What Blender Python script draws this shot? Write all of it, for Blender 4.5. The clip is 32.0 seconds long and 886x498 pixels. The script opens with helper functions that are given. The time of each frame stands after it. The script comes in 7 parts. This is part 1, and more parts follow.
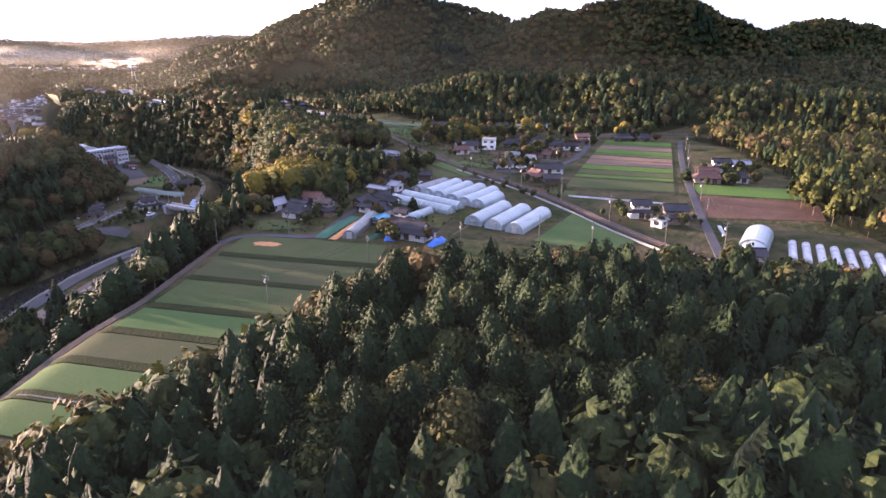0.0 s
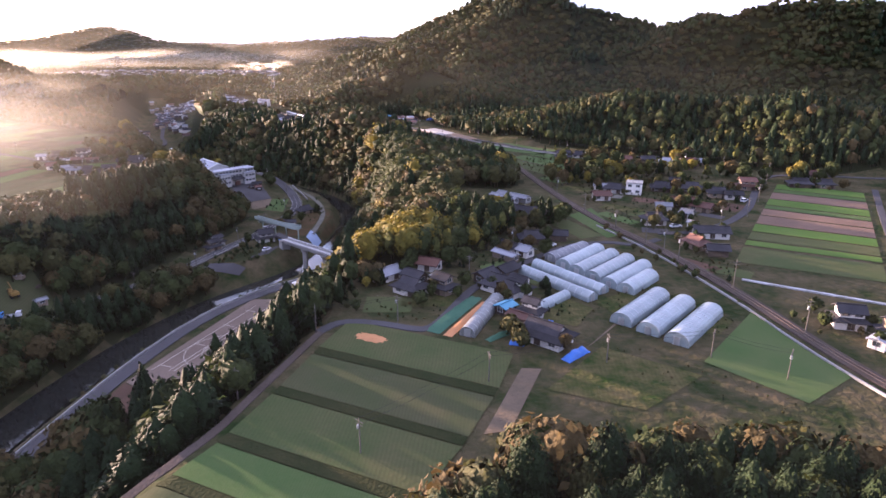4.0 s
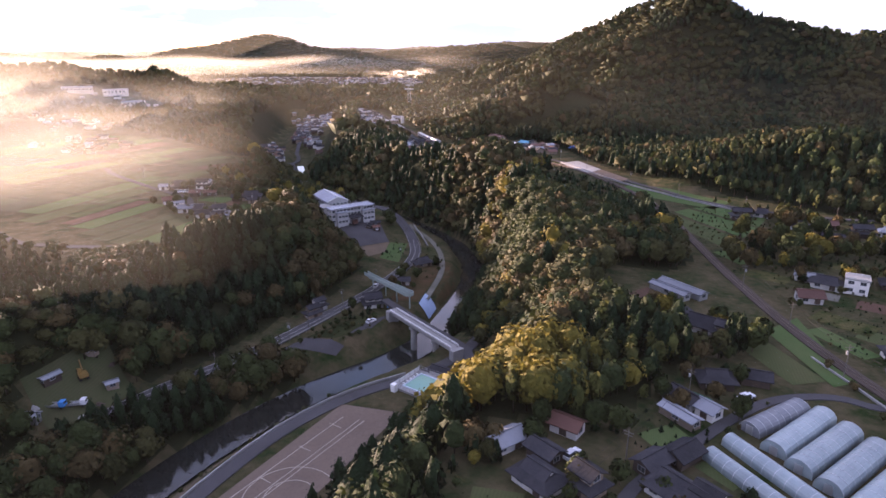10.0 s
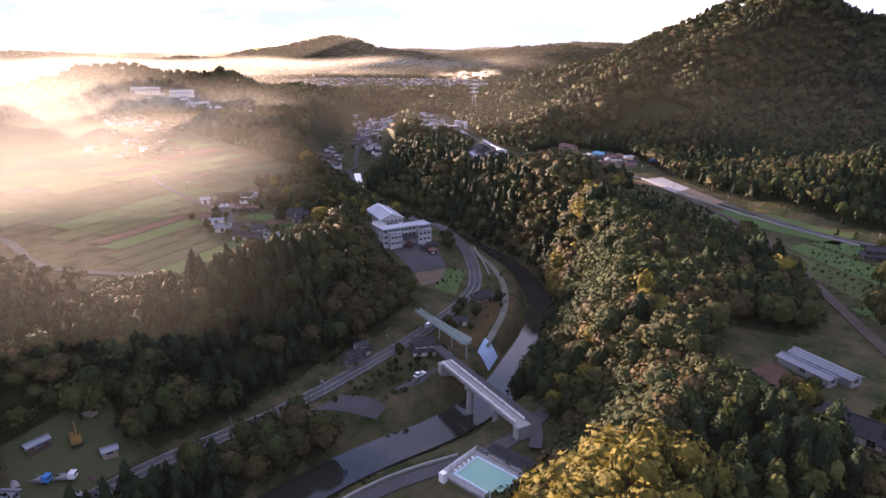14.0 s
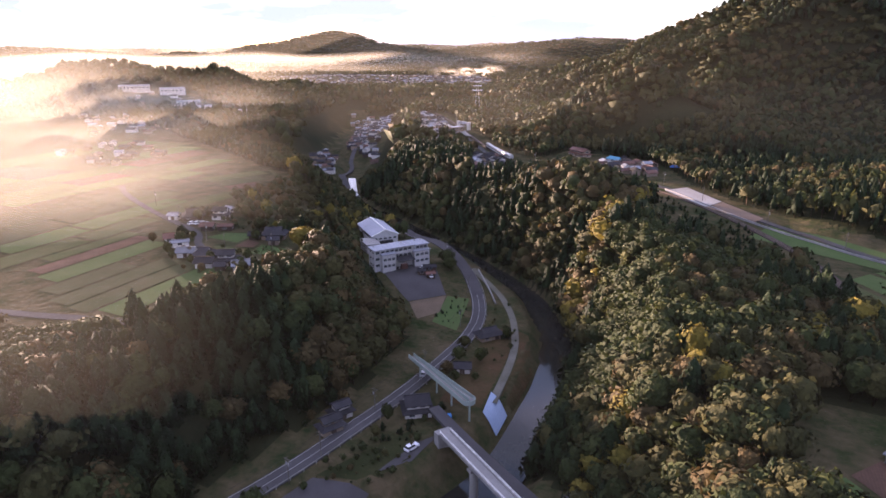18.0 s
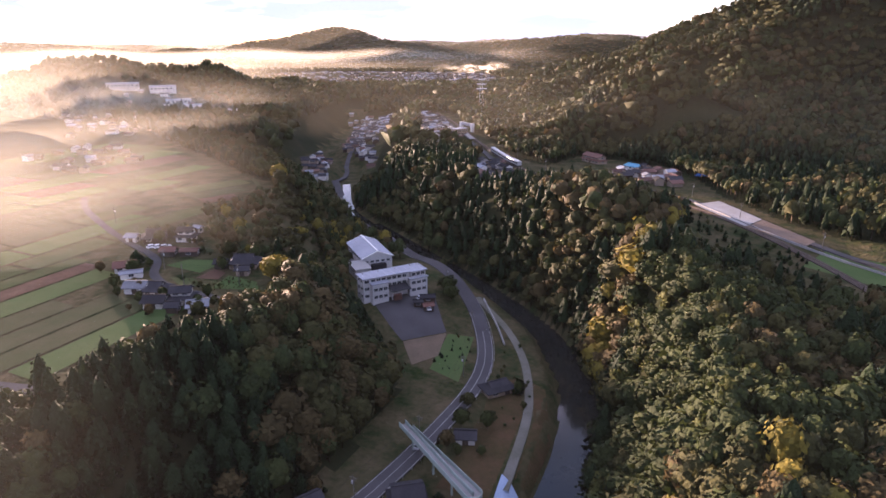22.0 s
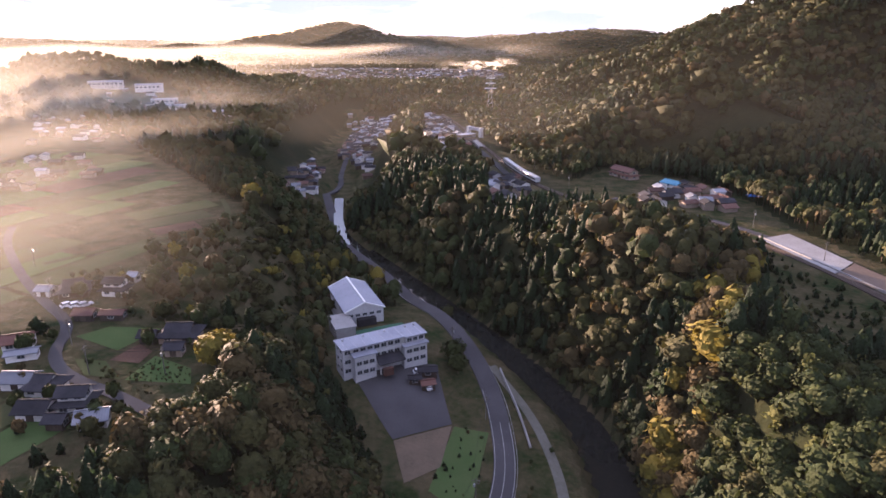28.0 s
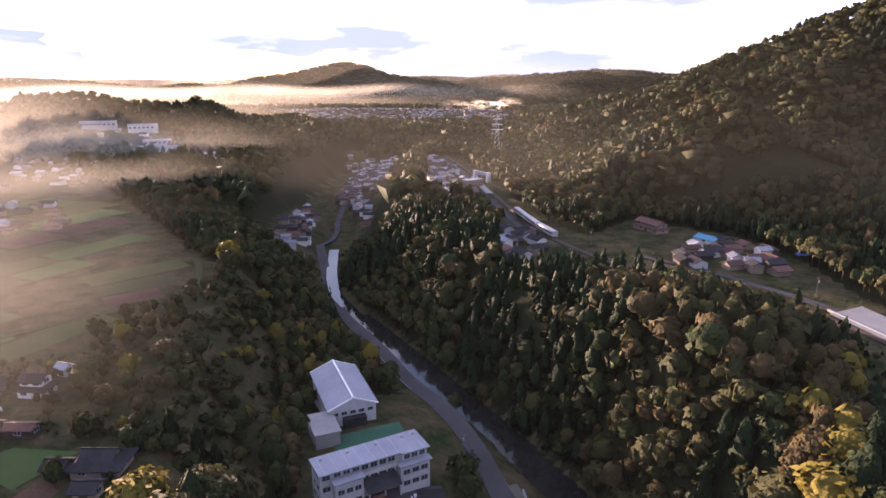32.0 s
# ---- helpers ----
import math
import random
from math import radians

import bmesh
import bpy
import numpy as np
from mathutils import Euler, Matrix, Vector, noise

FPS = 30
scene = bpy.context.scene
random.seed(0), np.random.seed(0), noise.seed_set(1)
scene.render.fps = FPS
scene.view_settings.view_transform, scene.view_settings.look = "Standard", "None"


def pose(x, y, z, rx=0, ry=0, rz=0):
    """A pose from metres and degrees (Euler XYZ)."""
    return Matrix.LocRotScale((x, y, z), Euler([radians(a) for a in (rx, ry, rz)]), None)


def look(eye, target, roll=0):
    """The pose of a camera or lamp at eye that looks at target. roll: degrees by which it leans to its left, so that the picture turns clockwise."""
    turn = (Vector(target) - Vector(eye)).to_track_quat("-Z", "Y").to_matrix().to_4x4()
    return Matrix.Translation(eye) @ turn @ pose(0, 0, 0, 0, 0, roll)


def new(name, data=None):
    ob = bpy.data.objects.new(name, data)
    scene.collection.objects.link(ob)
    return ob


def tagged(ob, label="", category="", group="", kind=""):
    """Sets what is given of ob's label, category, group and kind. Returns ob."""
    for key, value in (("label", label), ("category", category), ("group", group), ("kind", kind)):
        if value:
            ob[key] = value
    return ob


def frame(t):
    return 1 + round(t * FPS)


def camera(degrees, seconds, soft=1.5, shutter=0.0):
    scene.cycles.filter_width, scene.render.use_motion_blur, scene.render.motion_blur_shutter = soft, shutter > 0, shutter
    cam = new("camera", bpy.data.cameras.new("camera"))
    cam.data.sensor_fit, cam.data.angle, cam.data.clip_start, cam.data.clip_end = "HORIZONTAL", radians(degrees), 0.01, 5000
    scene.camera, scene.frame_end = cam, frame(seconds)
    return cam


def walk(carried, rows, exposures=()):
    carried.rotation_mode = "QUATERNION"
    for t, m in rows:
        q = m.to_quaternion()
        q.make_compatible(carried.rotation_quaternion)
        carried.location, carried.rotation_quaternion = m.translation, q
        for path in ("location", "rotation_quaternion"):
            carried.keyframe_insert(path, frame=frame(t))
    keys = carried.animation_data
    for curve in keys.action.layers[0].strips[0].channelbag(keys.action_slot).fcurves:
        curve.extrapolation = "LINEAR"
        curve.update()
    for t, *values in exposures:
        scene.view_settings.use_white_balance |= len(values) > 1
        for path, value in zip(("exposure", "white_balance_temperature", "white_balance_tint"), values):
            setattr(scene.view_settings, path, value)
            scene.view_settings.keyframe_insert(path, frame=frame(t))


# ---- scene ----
cam = camera(71.0, 32.0, 1.6)
PATH = [
    (0, (4.294, -19.63, 142.524), (4.504, -17.737, 141.914), -0.0),
    (0.5, (4.043, -15.052, 143.42), (4.079, -13.149, 142.806), 0.0),
    (1, (3.59, -10.73, 144.89), (3.573, -8.827, 144.275), -0.0),
    (1.5, (3.432, -6.395, 146.679), (3.415, -4.492, 146.064), -0.0),
    (2, (3.109, -1.662, 148.522), (3.094, 0.24, 147.905), -0.0),
    (2.5, (3.12, 2.836, 150.357), (3.104, 4.739, 149.74), -0.0),
    (3, (2.894, 7.444, 152.027), (2.853, 9.346, 151.411), -0.0),
    (3.5, (2.833, 12.124, 153.675), (2.732, 14.024, 153.061), 0.0),
    (4, (2.744, 16.91, 155.223), (2.573, 18.806, 154.61), 0.0),
    (4.5, (2.253, 21.649, 156.672), (2.001, 23.536, 156.061), 0.0),
    (6.5, (-0.466, 40.798, 163.483), (-0.769, 42.679, 162.874), -0.0),
    (7, (-1.04, 45.416, 164.593), (-1.344, 47.298, 163.986), -0.0),
    (7.5, (-1.82, 50.055, 165.437), (-2.14, 51.933, 164.831), -0.0),
    (8, (-2.39, 54.953, 166.11), (-2.822, 56.809, 165.504), 0.0),
    (8.5, (-3.205, 59.837, 166.779), (-3.753, 61.662, 166.173), 0.0),
    (9, (-4.403, 64.683, 167.399), (-4.977, 66.5, 166.792), 0.0),
    (9.5, (-5.843, 69.258, 167.847), (-6.416, 71.075, 167.24), -0.0),
    (10, (-7.198, 74.006, 168.088), (-7.777, 75.822, 167.483), -0.0),
    (10.5, (-8.705, 78.785, 168.355), (-9.31, 80.593, 167.751), -0.0),
    (11, (-10.272, 84.009, 168.576), (-10.961, 85.787, 167.974), 0.0),
    (11.5, (-11.895, 89.156, 168.849), (-12.652, 90.907, 168.246), 0.0),
    (12, (-13.874, 93.873, 169.03), (-14.632, 95.623, 168.428), 0.0),
    (12.5, (-15.834, 98.525, 169.134), (-16.592, 100.275, 168.532), 0.0),
    (13, (-17.726, 103.144, 169.162), (-18.486, 104.893, 168.56), 0.0),
    (13.5, (-19.669, 107.769, 169.176), (-20.429, 109.518, 168.573), 0.0),
    (14, (-21.597, 112.393, 169.206), (-22.357, 114.142, 168.602), 0.0),
    (14.5, (-23.461, 117.027, 169.186), (-24.221, 118.775, 168.581), 0.0),
    (16.5, (-31.049, 135.798, 169.28), (-31.812, 137.544, 168.671), 0.0),
    (17, (-32.865, 140.822, 169.262), (-33.63, 142.566, 168.65), 0.0),
    (17.5, (-34.818, 145.613, 169.21), (-35.583, 147.357, 168.596), 0.0),
    (18, (-36.689, 150.418, 169.018), (-37.455, 152.16, 168.403), 0.0),
    (18.5, (-38.608, 155.308, 168.834), (-39.375, 157.05, 168.218), 0.0),
    (19, (-40.638, 160.206, 168.684), (-41.406, 161.947, 168.068), -0.0),
    (19.5, (-42.646, 164.96, 168.65), (-43.415, 166.7, 168.032), -0.0),
    (20, (-44.58, 169.609, 168.626), (-45.35, 171.348, 168.006), -0.0),
    (20.5, (-46.371, 174.272, 168.555), (-47.142, 176.01, 167.935), -0.0),
    (21, (-48.305, 178.948, 168.523), (-49.077, 180.685, 167.9), -0.0),
    (21.5, (-50.393, 183.486, 168.565), (-51.164, 185.223, 167.941), -0.0),
    (22, (-52.115, 188.078, 168.559), (-52.888, 189.814, 167.934), -0.0),
    (22.5, (-53.837, 192.838, 168.636), (-54.61, 194.572, 168.008), -0.0),
    (23, (-55.71, 197.664, 168.654), (-56.486, 199.397, 168.026), -0.0),
    (23.5, (-57.761, 202.32, 168.614), (-58.537, 204.053, 167.985), -0.0),
    (24, (-59.813, 206.865, 168.565), (-60.589, 208.598, 167.936), -0.0),
    (24.5, (-61.789, 211.411, 168.481), (-62.568, 213.142, 167.851), -0.0),
    (25, (-63.892, 215.839, 168.507), (-64.671, 217.57, 167.876), -0.0),
    (25.5, (-65.947, 220.324, 168.519), (-66.728, 222.054, 167.887), 0.0),
    (27.5, (-74.438, 238.79, 168.723), (-75.224, 240.516, 168.087), -0.0),
    (28, (-76.623, 243.3, 168.69), (-77.409, 245.025, 168.052), -0.0),
    (28.5, (-78.857, 247.799, 168.591), (-79.644, 249.523, 167.953), -0.0),
    (29, (-80.932, 252.376, 168.486), (-81.718, 254.091, 167.821), 0.0),
    (29.5, (-83.106, 256.932, 168.485), (-83.888, 258.636, 167.788), 0.0),
    (30, (-85.392, 261.554, 168.575), (-86.177, 263.262, 167.893), 0.0),
    (30.5, (-87.606, 266.3, 168.555), (-88.398, 268.019, 167.911), 0.0),
    (31, (-89.877, 270.959, 168.404), (-90.675, 272.69, 167.799), 0.0),
    (31.5, (-92.155, 275.58, 168.362), (-92.959, 277.322, 167.796), 0.0),
    (32, (-94.658, 280.357, 168.34), (-95.467, 282.109, 167.815), 0.0),
]
walk(cam, [(t, look(eye, target)) for t, eye, target, _ in PATH], [(0.0, 3.15, 6000, 46), (4.0, 2.95, 6050, 46), (9.0, 2.6, 6150, 44), (29.0, 2.5, 6150, 44), (32.0, 2.3, 6150, 44)])

# ---- light ----
SUN_YAW, SUN_UP = 59.0, 5.2          # degrees left of +y, degrees above the horizon
sun_dir = Vector((-math.sin(radians(SUN_YAW)) * math.cos(radians(SUN_UP)), math.cos(radians(SUN_YAW)) * math.cos(radians(SUN_UP)), math.sin(radians(SUN_UP))))
world = bpy.data.worlds.new("world")
scene.world = world
world.use_nodes = True
wt = world.node_tree
bg = wt.nodes["Background"]
sky = wt.nodes.new("ShaderNodeTexSky")
sky.sky_type = "NISHITA"
sky.sun_disc = False
sky.sun_elevation = radians(SUN_UP)
sky.sun_rotation = radians(-SUN_YAW)
sky.altitude = 200
sky.air_density, sky.dust_density, sky.ozone_density = 1.0, 0.6, 2.0
# thin cloud veils over the blue
wtc, wno, wra, wmx = (wt.nodes.new("ShaderNode" + k) for k in ("TexCoord", "TexNoise", "ValToRGB", "MixRGB"))
wma = wt.nodes.new("ShaderNodeMapping")
wma.inputs["Scale"].default_value = (1.5, 1.5, 7.0)
wno.inputs["Scale"].default_value, wno.inputs["Detail"].default_value = 2.2, 6.0
wra.color_ramp.elements[0].position, wra.color_ramp.elements[1].position = 0.34, 0.56
wt.links.new(wtc.outputs["Generated"], wma.inputs["Vector"])
wt.links.new(wma.outputs[0], wno.inputs["Vector"])
wt.links.new(wno.outputs["Fac"], wra.inputs[0])
wt.links.new(wra.outputs[0], wmx.inputs[0])
wt.links.new(sky.outputs[0], wmx.inputs[1])
wn2, wr2 = wt.nodes.new("ShaderNodeTexNoise"), wt.nodes.new("ShaderNodeValToRGB")
wn2.inputs["Scale"].default_value, wn2.inputs["Detail"].default_value = 3.1, 6.0
wr2.color_ramp.elements[0].position, wr2.color_ramp.elements[1].position = 0.44, 0.72
wr2.color_ramp.elements[0].color, wr2.color_ramp.elements[1].color = (0.9, 1.16, 1.46, 1.0), (3.7, 3.85, 4.2, 1.0)
wt.links.new(wma.outputs[0], wn2.inputs["Vector"])
wt.links.new(wn2.outputs["Fac"], wr2.inputs[0])
wt.links.new(wr2.outputs[0], wmx.inputs[2])
wt.links.new(wmx.outputs[0], bg.inputs[0])
bg.inputs[1].default_value = 0.15
sun_data = bpy.data.lights.new("sun", "SUN")
sun_data.energy, sun_data.angle, sun_data.color = 5.4, radians(1.5), (1.0, 0.78, 0.49)
sun = new("sun", sun_data)
sun.matrix_world = Matrix.Translation((-300, 200, 400)) @ sun_dir.to_track_quat("Z", "Y").to_matrix().to_4x4()


# ---- materials ----
def rgb(c):
    return (*c, 1.0)


def material(name, a, b=None, rough=0.8, metal=0.0, fine=2.0, coarse=0.15, bump=0.3, spec=0.3, random_tint=0.0, rows=0.0):
    """A surface that varies between colours a and b at two scales (cycles per metre), with a fine relief."""
    b = b or tuple(v * 0.75 for v in a)
    m = bpy.data.materials.new(name)
    m.use_nodes = True
    n, l = m.node_tree.nodes, m.node_tree.links
    p = n["Principled BSDF"]
    tc = n.new("ShaderNodeTexCoord")
    n1, n2 = n.new("ShaderNodeTexNoise"), n.new("ShaderNodeTexNoise")
    n1.inputs["Scale"].default_value, n2.inputs["Scale"].default_value = fine, coarse
    n1.inputs["Detail"].default_value, n2.inputs["Detail"].default_value = 4.0, 5.0
    for q in (n1, n2):
        l.new(tc.outputs["Object"], q.inputs["Vector"])
    mix = n.new("ShaderNodeMath")
    mix.operation = "MULTIPLY_ADD"
    l.new(n1.outputs["Fac"], mix.inputs[0])
    mix.inputs[1].default_value = 0.45
    l.new(n2.outputs["Fac"], mix.inputs[2])
    ramp = n.new("ShaderNodeValToRGB")
    ramp.color_ramp.elements[0].position, ramp.color_ramp.elements[1].position = 0.5, 0.95
    ramp.color_ramp.elements[0].color, ramp.color_ramp.elements[1].color = rgb(a), rgb(b)
    l.new(mix.outputs[0], ramp.inputs[0])
    colour = ramp.outputs[0]
    if rows:
        # drills along the field, faded in places
        wv, mp, gain = n.new("ShaderNodeTexWave"), n.new("ShaderNodeMapRange"), n.new("ShaderNodeMixRGB")
        wv.inputs["Scale"].default_value, wv.inputs["Distortion"].default_value, wv.inputs["Detail Scale"].default_value = rows, 2.5, 0.3
        mp.inputs["To Min"].default_value, mp.inputs["To Max"].default_value = 0.86, 1.06
        gain.blend_type = "MULTIPLY"
        l.new(tc.outputs["Object"], wv.inputs["Vector"])
        l.new(wv.outputs["Fac"], mp.inputs["Value"])
        l.new(n2.outputs["Fac"], gain.inputs[0])
        l.new(colour, gain.inputs[1])
        l.new(mp.outputs[0], gain.inputs[2])
        colour = gain.outputs[0]
    if random_tint:
        info = n.new("ShaderNodeObjectInfo")
        hsv = n.new("ShaderNodeHueSaturation")
        mr = n.new("ShaderNodeMapRange")
        mr.inputs["To Min"].default_value, mr.inputs["To Max"].default_value = 1 - random_tint, 1 + random_tint
        l.new(info.outputs["Random"], mr.inputs["Value"])
        l.new(mr.outputs[0], hsv.inputs["Value"])
        l.new(colour, hsv.inputs["Color"])
        colour = hsv.outputs[0]
    l.new(colour, p.inputs["Base Color"])
    p.inputs["Roughness"].default_value, p.inputs["Metallic"].default_value = rough, metal
    p.inputs["Specular IOR Level"].default_value = spec if rough < 0.9 else 0.02
    if bump:
        bp = n.new("ShaderNodeBump")
        bp.inputs["Strength"].default_value, bp.inputs["Distance"].default_value = bump, 0.5 / max(fine, 0.5)
        l.new(n1.outputs["Fac"], bp.inputs["Height"])
        l.new(bp.outputs[0], p.inputs["Normal"])
    return m


def foliage(name, a, b, glow=0.35):
    """Leaves: per-tree tint, per-clump variation, and some light let through."""
    m = bpy.data.materials.new(name)
    m.use_nodes = True
    n, l = m.node_tree.nodes, m.node_tree.links
    p, out = n["Principled BSDF"], n["Material Output"]
    at = n.new("ShaderNodeAttribute")
    at.attribute_name = "tint"
    geo = n.new("ShaderNodeNewGeometry")
    info = n.new("ShaderNodeObjectInfo")
    add = n.new("ShaderNodeMath")
    add.operation = "MULTIPLY_ADD"
    l.new(geo.outputs["Random Per Island"], add.inputs[0])
    add.inputs[1].default_value = 0.22
    l.new(at.outputs["Fac"], add.inputs[2])
    noise_t = n.new("ShaderNodeTexNoise")
    noise_t.inputs["Scale"].default_value, noise_t.inputs["Detail"].default_value = 2.2, 6.0
    geo_p = n.new("ShaderNodeNewGeometry")
    clump = n.new("ShaderNodeTexVoronoi")
    clump.inputs["Scale"].default_value = 1.5
    l.new(geo_p.outputs["Position"], noise_t.inputs["Vector"])
    l.new(geo_p.outputs["Position"], clump.inputs["Vector"])
    relief = n.new("ShaderNodeMath")
    relief.operation = "SUBTRACT"
    l.new(noise_t.outputs["Fac"], relief.inputs[0])
    l.new(clump.outputs["Distance"], relief.inputs[1])
    add2 = n.new("ShaderNodeMath")
    add2.operation = "MULTIPLY_ADD"
    l.new(noise_t.outputs["Fac"], add2.inputs[0])
    add2.inputs[1].default_value = 0.8
    l.new(add.outputs[0], add2.inputs[2])
    add3 = n.new("ShaderNodeMath")
    add3.operation = "MULTIPLY_ADD"
    tone = n.new("ShaderNodeSeparateColor")
    l.new(clump.outputs["Color"], tone.inputs[0])
    l.new(tone.outputs[0], add3.inputs[0])
    add3.inputs[1].default_value = 0.30
    l.new(add2.outputs[0], add3.inputs[2])
    ramp = n.new("ShaderNodeValToRGB")
    ramp.color_ramp.elements[0].color, ramp.color_ramp.elements[1].color = rgb(a), rgb(b)
    half = n.new("ShaderNodeMath")
    half.operation = "MULTIPLY"
    half.inputs[1].default_value = 0.65
    l.new(add3.outputs[0], half.inputs[0])
    ramp.color_ramp.elements[0].position, ramp.color_ramp.elements[1].position = 0.2, 1.0
    l.new(half.outputs[0], ramp.inputs[0])
    l.new(ramp.outputs[0], p.inputs["Base Color"])
    p.inputs["Roughness"].default_value = 0.75
    p.inputs["Specular IOR Level"].default_value = 0.08
    bp = n.new("ShaderNodeBump")
    bp.inputs["Strength"].default_value, bp.inputs["Distance"].default_value = 0.6, 0.4
    l.new(relief.outputs[0], bp.inputs["Height"])
    l.new(bp.outputs[0], p.inputs["Normal"])
    tr = n.new("ShaderNodeBsdfTranslucent")
    l.new(ramp.outputs[0], tr.inputs["Color"])
    mx = n.new("ShaderNodeMixShader")
    mx.inputs[0].default_value = glow
    l.new(p.outputs[0], mx.inputs[1])
    l.new(tr.outputs[0], mx.inputs[2])
    l.new(mx.outputs[0], out.inputs["Surface"])
    return m


M_GROUND = material("rough_grass", (0.012, 0.024, 0.007), (0.074, 0.058, 0.032), 0.95, fine=0.55, coarse=0.11, bump=0.8)
M_WEEDS = material("weedy_plot", (0.016, 0.034, 0.008), (0.085, 0.070, 0.030), 0.95, fine=0.9, coarse=0.22, bump=0.9, rows=0.35)
# litter toned well below the open ground, to hide gaps between trees
M_DARK_LITTER = material("dark_leaf_litter", (0.011, 0.016, 0.007), (0.023, 0.023, 0.010), 0.95, fine=0.35, coarse=0.03, bump=0.8)
M_GRASS = material("field_grass", (0.040, 0.060, 0.022), (0.068, 0.070, 0.031), 0.95, fine=1.5, coarse=0.09, bump=0.2, rows=0.45)
M_GREEN = material("young_green_crop", (0.042, 0.078, 0.025), (0.066, 0.090, 0.034), 0.95, fine=2.0, coarse=0.09, bump=0.2, rows=0.7)
M_LEEK = material("bright_green_crop", (0.050, 0.105, 0.022), (0.075, 0.115, 0.030), 0.95, fine=2.0, coarse=0.09, bump=0.2, rows=0.7)
M_FALLOW = material("pale_tilled_soil", (0.150, 0.098, 0.070), (0.115, 0.080, 0.058), 0.95, fine=1.2, coarse=0.12, bump=0.6, rows=0.55)
M_STUBBLE = material("mown_stubble", (0.040, 0.052, 0.022), (0.060, 0.059, 0.030), 0.95, fine=1.5, coarse=0.09, bump=0.15, rows=0.5)
M_BANK = material("long_bank_grass", (0.016, 0.024, 0.009), (0.032, 0.033, 0.014), 0.95, fine=1.6, coarse=0.12, bump=0.7)
M_SOIL = material("tilled_soil", (0.098, 0.058, 0.040), (0.062, 0.040, 0.029), 0.95, fine=1.2, coarse=0.12, bump=0.7, rows=0.55)
M_SAND = material("packed_sand", (0.165, 0.125, 0.096), (0.115, 0.088, 0.068), 0.95, fine=1.0, coarse=0.05, bump=0.15)
M_ASPHALT = material("asphalt", (0.066, 0.064, 0.066), (0.048, 0.047, 0.048), 0.9, fine=3.0, coarse=0.1, bump=0.2)
M_CONCRETE = material("concrete", (0.25, 0.245, 0.235), (0.17, 0.165, 0.155), 0.85, fine=1.5, coarse=0.1, bump=0.2)
M_BALLAST = material("brown_ballast", (0.050, 0.040, 0.032), (0.075, 0.060, 0.050), 0.95, fine=1.5, coarse=0.1, bump=0.8)
M_MOSSY = material("mossy_concrete", (0.13, 0.125, 0.105), (0.085, 0.085, 0.065), 0.9, fine=1.5, coarse=0.12, bump=0.3)
M_LINE = material("worn_road_line", (0.34, 0.34, 0.32), (0.22, 0.22, 0.21), 0.8, fine=4.0, bump=0)
M_TRACK = material("earth_track", (0.125, 0.095, 0.066), (0.085, 0.068, 0.046), 0.95, fine=1.2, coarse=0.12, bump=0.5)
M_CHALK = material("faded_chalk", (0.46, 0.41, 0.35), (0.36, 0.31, 0.25), 0.95, fine=2.0, bump=0)
M_PAINT = material("white_road_paint", (0.75, 0.75, 0.72), (0.6, 0.6, 0.58), 0.7, fine=4.0, bump=0)
M_WATER = material("river_water", (0.010, 0.012, 0.011), (0.018, 0.018, 0.015), 0.06, fine=0.8, coarse=0.05, bump=0.03, spec=0.25)
M_BARK = material("bark", (0.10, 0.075, 0.055), (0.06, 0.045, 0.035), 0.95, fine=3.0, bump=0.6)
M_CONIFER = foliage("conifer_leaves", (0.0049, 0.0128, 0.0044), (0.0138, 0.0256, 0.0079), 0.05)
M_BROAD = foliage("broad_leaves", (0.0142, 0.0247, 0.0077), (0.0389, 0.0492, 0.0142), 0.22)
M_OLIVE = foliage("olive_leaves", (0.022, 0.027, 0.009), (0.058, 0.054, 0.017), 0.20)
M_RUSSET = foliage("russet_leaves", (0.0357, 0.0306, 0.0127), (0.0833, 0.0587, 0.0221), 0.22)
M_YELLOW = foliage("yellow_green_leaves", (0.066, 0.066, 0.013), (0.180, 0.140, 0.024), 0.32)
M_BAMBOO = foliage("bamboo_leaves", (0.0374, 0.0493, 0.0127), (0.0892, 0.0892, 0.0238), 0.30)
M_FILM = material("greenhouse_film", (0.215, 0.265, 0.27), (0.15, 0.19, 0.20), 0.32, fine=0.6, coarse=0.15, bump=0.1, spec=0.5, random_tint=0.12)
M_STEEL = material("galvanised_steel", (0.45, 0.46, 0.47), (0.35, 0.36, 0.37), 0.45, metal=0.8, fine=3.0, bump=0.05)
M_TILE = material("grey_roof_tile", (0.022, 0.022, 0.025), (0.038, 0.037, 0.040), 0.85, fine=2.0, coarse=0.3, bump=0.4, spec=0.08, random_tint=0.28, rows=2.4)
M_TILE_RED = material("brown_roof_tile", (0.078, 0.036, 0.027), (0.10, 0.05, 0.037), 0.7, fine=2.0, coarse=0.3, bump=0.5, spec=0.2, random_tint=0.3, rows=0.9)
M_TIN = material("pale_sheet_roof", (0.19, 0.20, 0.22), (0.13, 0.14, 0.155), 0.6, metal=0.1, fine=1.0, coarse=0.2, bump=0.1, random_tint=0.35, rows=0.6)
M_BLUE = material("blue_sheet", (0.02, 0.12, 0.40), (0.016, 0.09, 0.30), 0.5, fine=2.0, bump=0.3)
M_TEAL = material("teal_sheet_roof", (0.05, 0.22, 0.32), (0.04, 0.17, 0.25), 0.6, fine=1.0, bump=0.1)
M_WALL = material("white_plaster", (0.52, 0.50, 0.47), (0.40, 0.385, 0.36), 0.85, fine=1.5, coarse=0.3, bump=0.1, random_tint=0.25)
